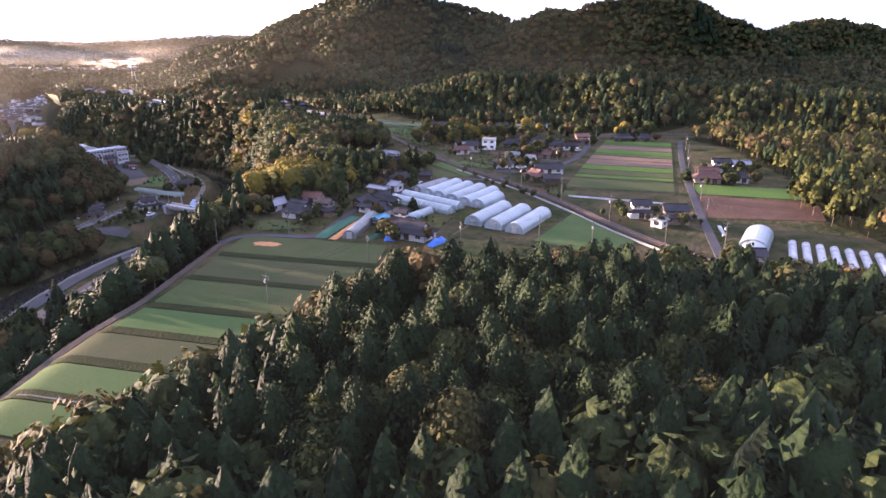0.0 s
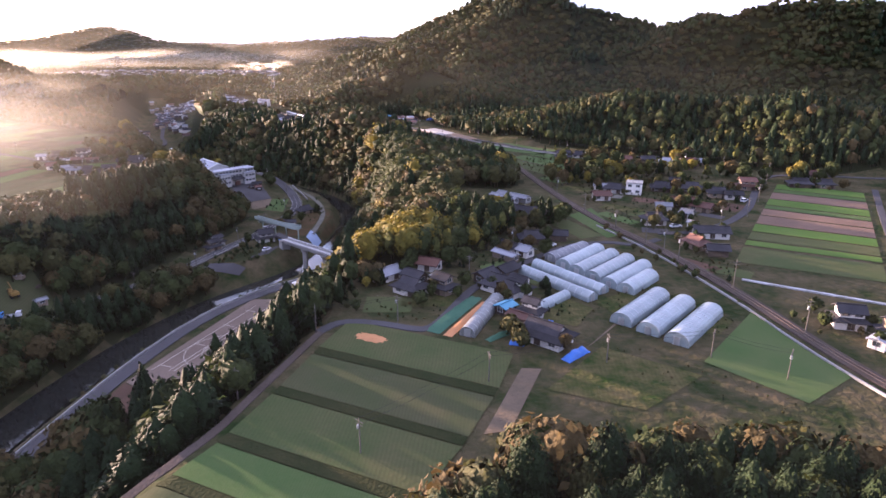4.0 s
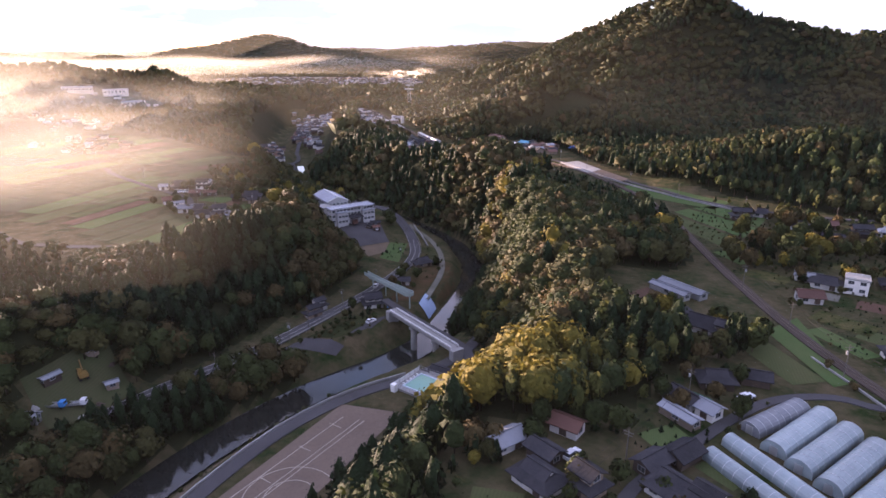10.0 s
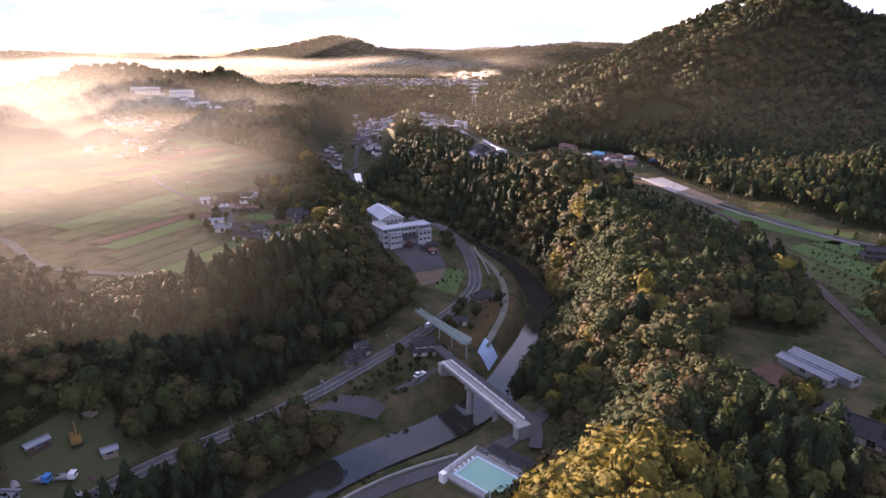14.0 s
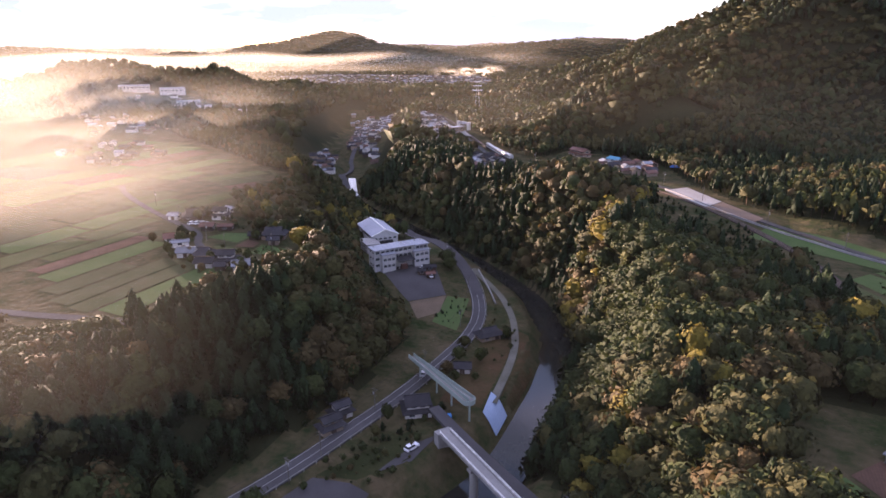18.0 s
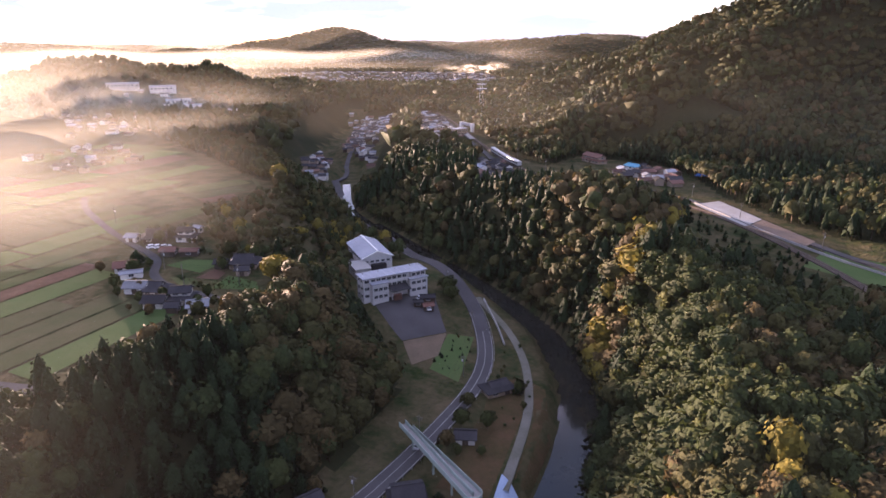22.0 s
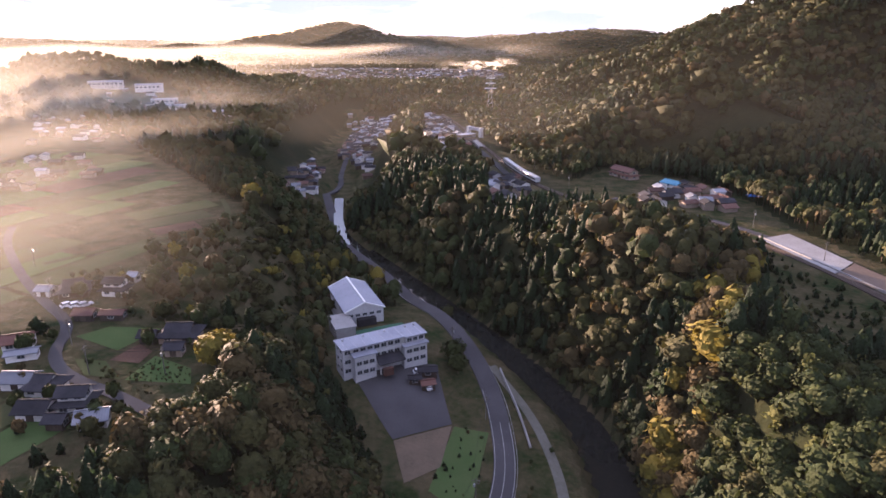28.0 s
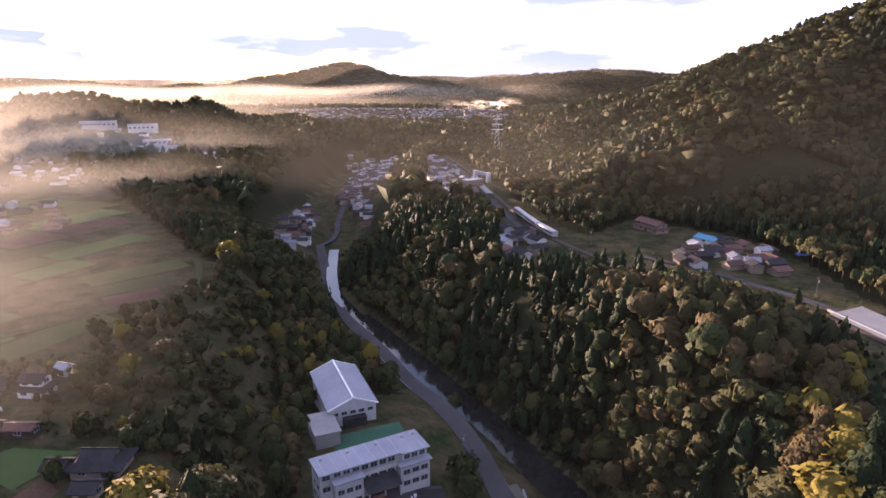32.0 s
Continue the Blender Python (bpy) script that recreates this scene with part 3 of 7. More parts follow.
TERRACE_Q = (45, 57, 69, 81, 102, 125, 141)
TERRACE_L = (-60, -53.5, -49, -43, -38.5, -34.5, -31)
TERRACE_R = (-36, -29, -20, -10, -2, 4.5, 7.5)


def terrace(q0, q1, mat, label):
    """A field between two banks, which run askew across the plateau."""
    pts = [(np.interp(q, TERRACE_Q, side), q) for q, side in ((q0, TERRACE_L), (q0, TERRACE_R), (q1, TERRACE_R), (q1, TERRACE_L))]
    drape("field", [(x, q - SLOPE * x) for x, q in pts], mat, label, lift=0.2, step=1.5)


for q0, q1, mat, label in ((138.5, 123.2, M_GRASS, "mown grass terrace below the lane"), (119.8, 105.6, M_STUBBLE, "dull green mown terrace between banks"),
                           (102.4, 88.6, M_GRASS, "wide mown grass terrace with worn spots"), (85.4, 76.0, M_GREEN, "green grass terrace above a bank"),
                           (73.0, 64.0, M_STUBBLE, "brownish stubble terrace"), (61.0, 52.5, M_GREEN, "green grass terrace with a pale edge"), (49.4, 41, M_GREEN, "green grass terrace at the plateau's end")):
    terrace(q0, q1, mat, label)
for q0, q1 in ((123.0, 120.0), (105.4, 102.6), (88.4, 85.6), (75.8, 73.2), (63.8, 61.2), (52.3, 49.6)):
    pts = [(np.interp(q, TERRACE_Q, side), q) for q, side in ((q0, TERRACE_L), (q0, TERRACE_R), (q1, TERRACE_R), (q1, TERRACE_L))]
    drape("bank", [(x, q - SLOPE * x) for x, q in pts], M_BANK, "dark grassy bank between two terraces", "bank", lift=0.26, step=1.0)
ribbon("field_edge", [(-56, 70.8), (-46, 67.2), (-33, 62.5)], 0.35, M_MOSSY, "pale concrete ditch between terraces", "ditch", lift=0.3)
drape("field", [(13, 154), (22, 151), (27, 162), (21, 168)], M_WEEDS, "weedy green vegetable plot beside the narrow tunnel")
drape("field", [(28, 166), (33, 157), (41, 168), (37, 174)], M_WEEDS, "yellowing plot below the greenhouses")
drape("field", [(36, 153), (53, 149), (59, 157), (50, 174)], M_WEEDS, "weedy green plot beside the track")
drape("field", [(22.6, 140), (25.5, 144), (41.5, 169), (38.5, 166)], M_TRACK, "bare earth track between the greenhouses")
drape("field", [(46, 136), (60, 121), (73, 132), (66, 164)], M_GREEN, "bright green field beside the railway")
drape("field", [(13, 122), (30, 116), (44, 130), (26, 141)], M_WEEDS, "brownish meadow below the greenhouses")
drape("field", [(1.5, 107), (6, 108), (12.5, 130), (8.5, 130)], M_TRACK, "bare earth track between fields")
for y0, y1, mat, lab in ((.0, .09, M_LEEK, "bright green strip field"), (.10, .15, M_GREEN, "green strip field"), (.16, .26, M_FALLOW, "pale brown tilled strip field"), (.27, .35, M_LEEK, "bright green strip field"), (.36, .40, M_GREEN, "narrow green strip field"),
                         (.41, .48, M_FALLOW, "pale brown tilled strip field"), (.49, .58, M_FALLOW, "pinkish brown tilled strip field"), (.59, .66, M_LEEK, "bright green strip field"), (.67, .74, M_GRASS, "dull green strip field"), (.75, .79, M_LEEK, "narrow bright green strip field"), (.81, .93, M_GRASS, "grassy strip field with a pale mulch row")):
    a, b, c, d = arr([(134, 318), (163, 300), (106, 178), (70, 192)])
    drape("field", [a + (d - a) * y0, b + (c - b) * y0, b + (c - b) * y1, a + (d - a) * y1], mat, lab)
drape("field", [(116, 182), (150, 166), (138, 146), (102, 154)], M_SOIL, "reddish tilled field")
drape("field", [(122, 200), (160, 186), (152, 170), (118, 184)], M_LEEK, "green field strip beside the tilled soil")
drape("field", [(3.5, 373), (28, 329), (35, 345), (9, 387)], M_GRASS, "green paddy terrace beside the railway")
drape("field", [(11, 389), (36.5, 348), (45, 369), (18, 398)], M_GREEN, "green paddy terrace below the road")
drape("field", [(20, 400), (46, 371), (52, 390), (30, 408)], M_GREEN, "narrow green paddy terrace below the road")
drape("field", [(-20, 430), (30, 400), (40, 420), (-10, 452)], M_GREEN, "narrow green paddy fields")
drape("field", [(30, 250), (40, 222), (46, 226), (40, 262)], M_GREEN, "grassy paddock beside the railway")
drape("field", [(-16, 257), (-9, 249), (0, 257), (-8, 266)], M_GREEN, "vegetable plot in green rows by the long sheds")
drape("field", [(-8, 248), (-3, 242), (6, 249), (1, 256)], M_GRASS, "grassy plot by the long sheds")
drape("field", [(-7, 267), (1, 258), (6, 263), (-1, 274)], M_SOIL, "dark tilled plot by the long sheds")
drape("sports_ground", [(-96.5, 158), (-78, 148), (-66, 219), (-84.5, 218)], M_SAND, "wide sandy sports ground with faint white lines", "sports ground", lift=0.14)
drape("verge", [(-97, 141), (-76, 138), (-78.2, 147.6), (-96.6, 157.6)], M_SOIL, "bare brown earth at the sports ground's end", "verge", lift=0.13)
drape("verge", [(-113, 118), (-103.4, 118), (-103, 164), (-112.5, 166)], M_TRACK, "pale rough gravel bank between river and dyke", "verge", lift=0.13)
drape("verge", [(-112.5, 166.3), (-103, 164.3), (-97.5, 204), (-104, 208)], M_TRACK, "pale rough gravel bank between river and dyke", "verge", lift=0.13)
drape("school_yard", [(-171, 382.5), (-150, 399), (-135.5, 378.5), (-147, 365.5)], M_ASPHALT, "grey asphalt school yard", "yard", lift=0.16)
drape("sandy_yard", [(-146.6, 365.2), (-135.3, 378.0), (-131, 361), (-136.5, 352)], M_TRACK, "brown bare earth yard below the school", "yard", lift=0.16)
drape("bank", [(-134.6, 378), (-125, 379.5), (-118, 348), (-130, 352)], M_GREEN, "leafy green bank between school yard and road", "bank", lift=0.14)
drape("plot", [(-209, 343), (-202.5, 341.5), (-200.5, 335.5), (-208.5, 333.5)], M_SOIL, "tilled garden plot with furrows on the plain", "plot", lift=0.14, step=2.0)
drape("plot", [(-200, 340), (-187, 339), (-181.5, 333.5), (-197, 328.5)], M_GREEN, "leafy vegetable plot below the old farmhouse", "plot", lift=0.12, step=2.0)
drape("plot", [(-217, 330.5), (-209, 333), (-198, 328.3), (-208, 326.2)], M_GRASS, "grassy plot inside the bend of the lane", "plot", lift=0.12, step=2.0)
drape("plot", [(-228, 339), (-225, 347), (-211, 352), (-211, 338)], M_GREEN, "green lawn beside the lane", "plot", lift=0.13, step=2.0)
PLAIN_HOUSES = arr([(-208, 317), (-235, 331), (-252, 364), (-202, 349), (-233, 355), (-215, 322), (-197, 330), (-245, 350), (-222, 345)])
LABELS = {"field_grass": "grassy field in the morning mist", "tilled_soil": "brown ploughed field in the mist", "young_green_crop": "green crop field in the mist", "mown_stubble": "stubble field in the morning mist"}
STRIPS = (-180, -191, -203, -213, -223.5, -235, -247.5, -257, -266, -280, -296, -312, -330, -348, -366, -386, -410, -436, -465, -500)
CROPS = (M_GRASS, M_STUBBLE, M_SOIL, M_GREEN, M_GREEN, M_STUBBLE, M_GREEN, M_GRASS, M_STUBBLE, M_GREEN, M_GRASS)
field_rng = np.random.RandomState(8)
for i, (xa, xb) in enumerate(zip(STRIPS[:-1], STRIPS[1:])):
    y = 236.0
    while y < 520:
        step = field_rng.uniform(26, 58)
        c = arr(((xa + xb) / 2, y + step / 2))
        mat = CROPS[field_rng.randint(0, 11)] if y > 335 else CROPS[(i * 4 + int(y > 290)) % 11]
        ends = [away(arr([c[0]]), arr([q]), PLAIN)[0] for q in (y + 3, y + step - 3)]
        if max(ends) < -5 and np.hypot(*(PLAIN_HOUSES - c).T).min() > 20 and not (c[1] > 350 and c[0] > -268) and np.hypot(c[0] + 298, c[1] - 436) > 36:
            lean = 0.05 * (i % 3)
            drape("field", [(xa - 0.5, y), (xb + 0.7, y + 4 * lean), (xb + 0.7, y + step - 1.2), (xa - 0.5, y + step - 1.2 - 6 * lean)], mat, LABELS[mat.name], step=4.0)
        y += step
drape("field", [(-321, 430), (-306, 466), (-292, 460), (-304, 424)], M_GRASS, "grassy terraced field lit by low sun")
drape("field", [(-303, 423), (-293, 450), (-280, 444), (-291, 418)], M_STUBBLE, "pale stubble terrace lit by low sun")
drape("field", [(-290, 417), (-282, 434), (-271, 428), (-279, 412)], M_SOIL, "small reddish tilled terrace")
ribbon("lane", [(-300, 470), (-284, 457), (-269, 440), (-266, 421), (-277, 406), (-288, 371)], 2.4, M_STUBBLE, "pale grassy farm track round the terraces", "track", lift=0.2)
drape("slope", [(-60, 505), (-38, 473), (-31, 488), (-49, 518)], M_CONCRETE, "grey concrete-faced embankment slope", "slope", lift=0.6)
drape("slope", [(-37.6, 472.5), (-17, 453), (-13, 461), (-30.6, 487.5)], M_SAND, "bare pale earth embankment slope", "slope", lift=0.55)
ribbon("guard_wall", [(-60, 509), (-42, 483), (-20, 453), (14, 421), (38, 402)], 0.3, M_CONCRETE, "pale concrete guard wall along the new road", "wall", lift=1.0)


# ---- forests ----
def crown(style, n, seed, leaf):
    """A tree 1 high and about 1 wide: a dark inner core and n folded leaf sprays on its outside."""
    r = np.random.RandomState(seed)
    k = np.arange(n)
    u = (k + 0.5) / n
    a = k * 2.39996 + r.uniform(-0.5, 0.5, n)
    out = np.stack([np.cos(a), np.sin(a), 0 * a], -1)
    if style == "conifer":
        t = 1 - (1 - u) ** 0.62
        ring = 0.5 * (1 - t) ** 0.54 * (0.90 + 0.10 * np.sin(t * 34 + seed)) * r.uniform(0.80, 1.10, n) + 0.015
        c = out * ring[:, None] + np.stack([0 * a, 0 * a, 0.16 + 0.83 * t], -1)
        long = out * 0.9 + np.stack([0 * a, 0 * a, r.uniform(-0.75, -0.1, n)], -1)
        size = leaf * (0.55 + 0.75 * (1 - t)) * r.uniform(0.7, 1.3, n)
        core = ((0.12, 0.22), (0.20, 0.34), (0.52, 0.28), (0.80, 0.16), (0.97, 0.01))
    elif style == "bamboo":
        ring = 0.36 * np.sqrt(r.uniform(0.1, 1, n)) * (1.1 - 0.75 * u)
        c = out * ring[:, None] + np.stack([0.16 * u * u, 0 * a, 0.32 + 0.68 * u], -1)
        long = out + np.stack([0 * a, 0 * a, r.uniform(-1.2, 0.3, n)], -1)
        size = leaf * r.uniform(0.7, 1.3, n)
        core = ((0.30, 0.10), (0.50, 0.22), (0.74, 0.20), (0.93, 0.05))
    else:
        zc = 1 - 1.5 * u
        # a few bulges make the outline uneven
        lump = np.ones(n)
        for q in range(5):
            d = r.normal(size=3)
            d /= np.linalg.norm(d)
            p = np.stack([np.cos(a) * np.sqrt(np.maximum(0, 1 - zc ** 2)), np.sin(a) * np.sqrt(np.maximum(0, 1 - zc ** 2)), zc], -1)
            lump += 0.20 * np.clip(p @ d, 0, 1) ** 4 - 0.035
        rr = np.sqrt(np.maximum(0.0, 1 - zc * zc))
        lump *= r.uniform(0.82, 1.16, n)
        c = np.stack([0.45 * rr * lump * np.cos(a), 0.45 * rr * lump * np.sin(a), 0.60 + 0.36 * zc * lump], -1)
        long = np.cross(np.stack([rr * np.cos(a), rr * np.sin(a), zc], -1), r.normal(size=(n, 3)))
        size = leaf * r.uniform(0.7, 1.35, n)
        core = ((0.22, 0.13), (0.42, 0.31), (0.66, 0.335), (0.84, 0.22), (0.92, 0.05))
    long = long + r.normal(0, 0.25, (n, 3))
    long /= np.linalg.norm(long, axis=1)[:, None]
    mid = c - np.stack([0 * a, 0 * a, 0 * a + 0.5], -1)
    mid /= np.linalg.norm(mid, axis=1)[:, None]
    side = np.cross(long, mid + r.normal(0, 0.45, (n, 3)))
    side /= np.linalg.norm(side, axis=1)[:, None] + 1e-9
    up = np.cross(side, long)
    s = size[:, None]
    V = np.stack([c - long * s, c + side * s * 0.7 - up * s * 0.25, c + long * s - up * s * 0.15, c - side * s * 0.7 - up * s * 0.25], 1).reshape(-1, 3)
    i = np.arange(n)[:, None] * 4
    T = np.concatenate([i + (0, 1, 2), i + (0, 2, 3)], 1).reshape(-1, 3)
    # the dense inside: an uneven body of rings
    m = 6 if n > 15 else 4
    ga = np.arange(m) * 2 * math.pi / m
    body = np.concatenate([np.stack([np.cos(ga + 0.5 * q) * rad, np.sin(ga + 0.5 * q) * rad, 0 * ga + hz], -1) for q, (hz, rad) in enumerate(core)])
    body[:, :2] *= r.uniform(0.82, 1.12, (len(body), 1))
    body[:, 2] += r.normal(0, 0.012, len(body))
    f = []
    if n <= 15:
        core = core[1:]
        body = body[m:]
    for q in range(len(core) - 1):
        for w in range(m):
            a0, a1, b0, b1 = q * m + w, q * m + (w + 1) % m, (q + 1) * m + w, (q + 1) * m + (w + 1) % m
            f += [(a0, a1, b0), (a1, b1, b0)]
    return np.concatenate([V, body]), np.concatenate([T, np.array(f) + len(V)])


def crown_normals(V, seed):
    """Leaves catch the light as the crown's outside does, each a little its own way."""
    r = np.random.RandomState(seed)
    p = (V - (0, 0, 0.42)) * (1.0, 1.0, 0.8)
    leaves = np.repeat(r.normal(0, 0.16, (len(V) // 4 + 1, 3)), 4, 0)[:len(V)]
    p = p + leaves
    return p / (np.linalg.norm(p, axis=1)[:, None] + 1e-6)


def with_trunk(V, T, r=0.022):
    """Adds a thin tapered trunk up into the crown; returns the number of its triangles too."""
    n = 5
    a = np.arange(n) * 2 * math.pi / n
    lo = np.stack([np.cos(a) * r, np.sin(a) * r, 0 * a - 0.04], -1)
    hi = np.stack([np.cos(a) * r * 0.5, np.sin(a) * r * 0.5, 0 * a + 0.55], -1)
    i, k = len(V), np.arange(n)
    t = np.concatenate([np.stack([i + k, i + (k + 1) % n, i + n + k], -1), np.stack([i + (k + 1) % n, i + n + (k + 1) % n, i + n + k], -1)])
    return np.concatenate([V, lo, hi]), np.concatenate([T, t]), len(t)


OPEN = [arr(q) for q in (
    # plateau with the village
    [(-37, 150), (-42, 160), (-40, 176), (-34, 184), (-26, 188), (-13, 188), (-3, 199), (2, 211), (9, 223), (11, 236), (4, 243), (-6, 250), (-16, 262), (-12, 292), (8, 292), (16, 310), (10, 350), (-2, 395), (-32, 440), (-62, 498), (-92, 511), (-122, 518), (-172, 511), (-185, 535),
     (-202, 588), (-236, 645), (-278, 650), (-312, 722), (-378, 850), (-345, 862), (-285, 765), (-240, 697), (-214, 652), (-184, 606), (-152, 582), (-142, 628), (-110, 620), (-85, 606), (-62, 572), (-48, 530), (-18, 482), (20, 446), (60, 420), (110, 385), (140, 352),
     (205, 345), (205, 325), (178, 318), (182, 280), (172, 235), (160, 190), (140, 165), (136, 140), (135, 110), (115, 85), (98, 76), (80, 100), (63, 99), (47, 103), (34, 104), (16, 97), (7, 97), (-3, 85), (-13, 76), (-24, 67), (-31, 57), (-42, 42), (-70, 36), (-65, 60), (-56, 82), (-47, 104), (-44.5, 122), (-42, 138)],
    # left plain
    PLAIN,
    # rough ground between plain and school
    [(-184, 350), (-200, 348), (-250, 366), (-270, 400), (-274, 424), (-296, 466), (-264, 474), (-240, 446), (-216, 412), (-198, 390), (-186, 374)],
    # yard beside the valley road
    [(-166, 184), (-150, 174), (-144, 203), (-158, 212)],
    # rough scrub between the ridge and the embankment
    [(-68, 500), (-60, 464), (-57, 421), (-50, 402), (-39, 401), (-27, 397), (-9, 401), (-5, 418), (-20, 446), (-37, 463), (-56, 490)],
    # far town
    TOWN,
    [(-1200, 1500), (-700, 1150), (-420, 1400), (-700, 1900)],
    [(-850, 800), (-700, 730), (-540, 720), (-540, 760), (-640, 800), (-770, 875)],
)]


FLOOR = arr([(-112, 60), (-104, 96), (-97, 108), (-92, 124), (-88, 134), (-76, 136), (-70, 140), (-66, 180), (-59, 212), (-49, 236), (-46, 256), (-58, 270), (-70, 284), (-70.5, 310), (-70.5, 338), (-78, 366), (-96, 396), (-118, 416), (-145, 437), (-172, 446), (-196, 430), (-200, 412),
             (-178, 378), (-160, 366), (-146, 350), (-133, 335), (-130, 300), (-134, 262), (-143, 230), (-155, 185), (-160, 120), (-150, 60)])


def open_land(x, y):
    free = np.zeros(x.shape, bool)
    for q in OPEN:
        free |= away(x, y, q) < 1.5
    dr = away(x, y, RIVER, False)
    bank = (x < np.interp(y, RIVER[:, 1], RIVER[:, 0])) & (y < 238) & (dr > 8)
    east = (x > np.interp(y, RIVER[:, 1], RIVER[:, 0])) & (dr > 6.0) & (y > 282) & (y < 560)
    free |= (away(x, y, FLOOR) < 0) & ~bank & ~east
    free |= (dr < 8) & (away(x, y, VALLEY) < 5) & ~east
    free |= away(x, y, arr(ROAD), False) < 7.0
    return free


def seen_from_flight(x, y):
    """The wedge of land in front of the flight."""
    return (y + 25 > -0.40 * np.minimum(x, 0)) & (y + 80 > 0.80 * np.maximum(x, 0))


def behind_ridges(x, y):
    """Slopes that no point of the flight overlooks."""
    hidden = np.ones(x.shape, bool)
    z = ground(x, y) + 10
    for ex, ey, ez in ((4, 0, 148), (-2, 55, 166), (-22, 112, 169), (-55, 197, 169), (-95, 280, 169)):
        over = np.zeros(x.shape, bool)
        for k in range(1, 30):
            f = k / 30
            over |= ground(ex + (x - ex) * f, ey + (y - ey) * f) > ez + (z - ez) * f
        hidden &= over
    return hidden


def scatter(x0, x1, y0, y1, step, rng):
    nx, ny = int((x1 - x0) / step), int((y1 - y0) / step)
    gx, gy = np.meshgrid(np.arange(nx), np.arange(ny))
    x = x0 + (gx + rng.uniform(0, 1, gx.shape)) * step
    y = y0 + (gy + rng.uniform(0, 1, gx.shape)) * step
    return x.ravel(), y.ravel()


PATH_LINE = arr([(0, -10), (0, 20), (-20, 110), (-92, 277)])
LEAF = [M_CONIFER, M_BROAD, M_OLIVE, M_RUSSET, M_YELLOW, M_BAMBOO, M_BARK]


def species(x, y, rng):
    """0 conifer, 1 broad, 2 olive, 3 russet, 4 yellow, 5 bamboo, by place."""
    n1, n2, pick = wobble(x, y, 90, 11), wobble(x, y, 55, 12), rng.uniform(0, 1, x.shape)
    k = np.where(pick < 0.45, 1, np.where(pick < 0.86, 2, 3))
    k = np.where(n1 + rng.uniform(-0.12, 0.12, x.shape) > 0.10, 0, k)
    k = np.where((k == 0) & (y > 620) & (n2 > -0.12), 2, k)
    start = (y < 105) & (x > -40)
    fringe = start & (away(x, y, OPEN[0]) < 9)
    k = np.where(start, np.where(pick < 0.74, 0, np.where(pick < 0.93, 1, 2)), k)
    k = np.where(fringe & (pick < 0.7), np.where(pick < 0.4, 2, 3), k)
    slope = (away(x, y, VALLEY) < 32) & (y < 175) & (x > -80) & (x < -35)
    k = np.where(slope, np.where(pick < 0.75, 0, 1), k)
    copse = np.hypot((x + 26) / 1.5, y - 203) < 17
    k = np.where(copse, np.where(x < -20, np.where(pick < 0.85, 4, 5), np.where(pick < 0.35, 4, np.where(pick < 0.7, 5, 1))), k)
    edge = np.hypot(x - 1, y - 224) < 20
    k = np.where(edge & ~copse, np.where(pick < 0.6, 0, np.where(pick < 0.85, 5, 1)), k)
    gorge_hill = (x > -150) & (x < -20) & (y > 300) & (y < 520) & (x > np.interp(y, RIVER[:, 1], RIVER[:, 0]))
    k = np.where(gorge_hill, np.where(pick < 0.74, 0, np.where(pick < 0.9, 2, 1)), k)
    crest = gorge_hill & (np.maximum(hill(x, y, -98, 478, 1, 26, 22, 0.5), hill(x, y, -99, 430, 1, 20, 15, 0.4)) > 0.42)
    k = np.where(crest, np.where(pick < 0.42, 3, np.where(pick < 0.9, 2, 1)), k)
    golden = away(x, y, arr([(-67, 440), (-73, 405), (-80, 366)]), False) < 6.5
    k = np.where(golden, np.where(pick < 0.55, 3, np.where(pick < 0.8, 4, 2)), k)
    young = gorge_hill & (y < 388) & (x > -70 - 0.02 * (y - 320))
    k = np.where(young & ~golden, np.where(pick < 0.72, 1, np.where(pick < 0.9, 5, 2)), k)
    ridge = (hill(x, y, -30, 335, 1, 12, 12, 0.25) > 0.5)
    k = np.where(ridge, np.where(pick < 0.3, 3, np.where(pick < 0.75, 2, 1)), k)
    shoulder = (x > -60) & (x < 22) & (y > 256) & (y < 348) & ~ridge
    k = np.where(shoulder & ~young, np.where(pick < 0.15, 0, np.where(pick < 0.42, 1, np.where(pick < 0.78, 2, np.where(pick < 0.93, 3, 4)))), k)
    left = (x < -125) & (x > -185) & (y > 235) & (y < 345)
    k = np.where(left, np.where((pick < 0.75) & (y + 0.4 * x < 235), 0, np.where(pick < 0.55, 2, np.where(pick < 0.8, 3, 1))), k)
    rough = (x < -180) & (x > -290) & (y > 350) & (y < 480)
    k = np.where(rough, np.where(pick < 0.35, 1, np.where(pick < 0.75, 2, np.where(pick < 0.92, 3, 4))), k)
    bank = (x > 135) & (y < 330) & (y > 90)
    k = np.where(bank & (pick < 0.5), 5, k)
    knoll = (x > -15) & (y > 330) & (y < 520) & (x + y > 400) & (np.hypot(x - 3, y - 8) < 500)
    k = np.where(knoll, np.where((pick < 0.28) | ((n2 > 0.1) & (pick < 0.7)), 0, np.where(pick < 0.58, 1, np.where(pick < 0.74, 5, np.where(pick < 0.95, 2, 3)))), k)
    return k


STYLE = {0: "conifer", 1: "broad", 2: "broad", 3: "broad", 4: "broad", 5: "bamboo"}


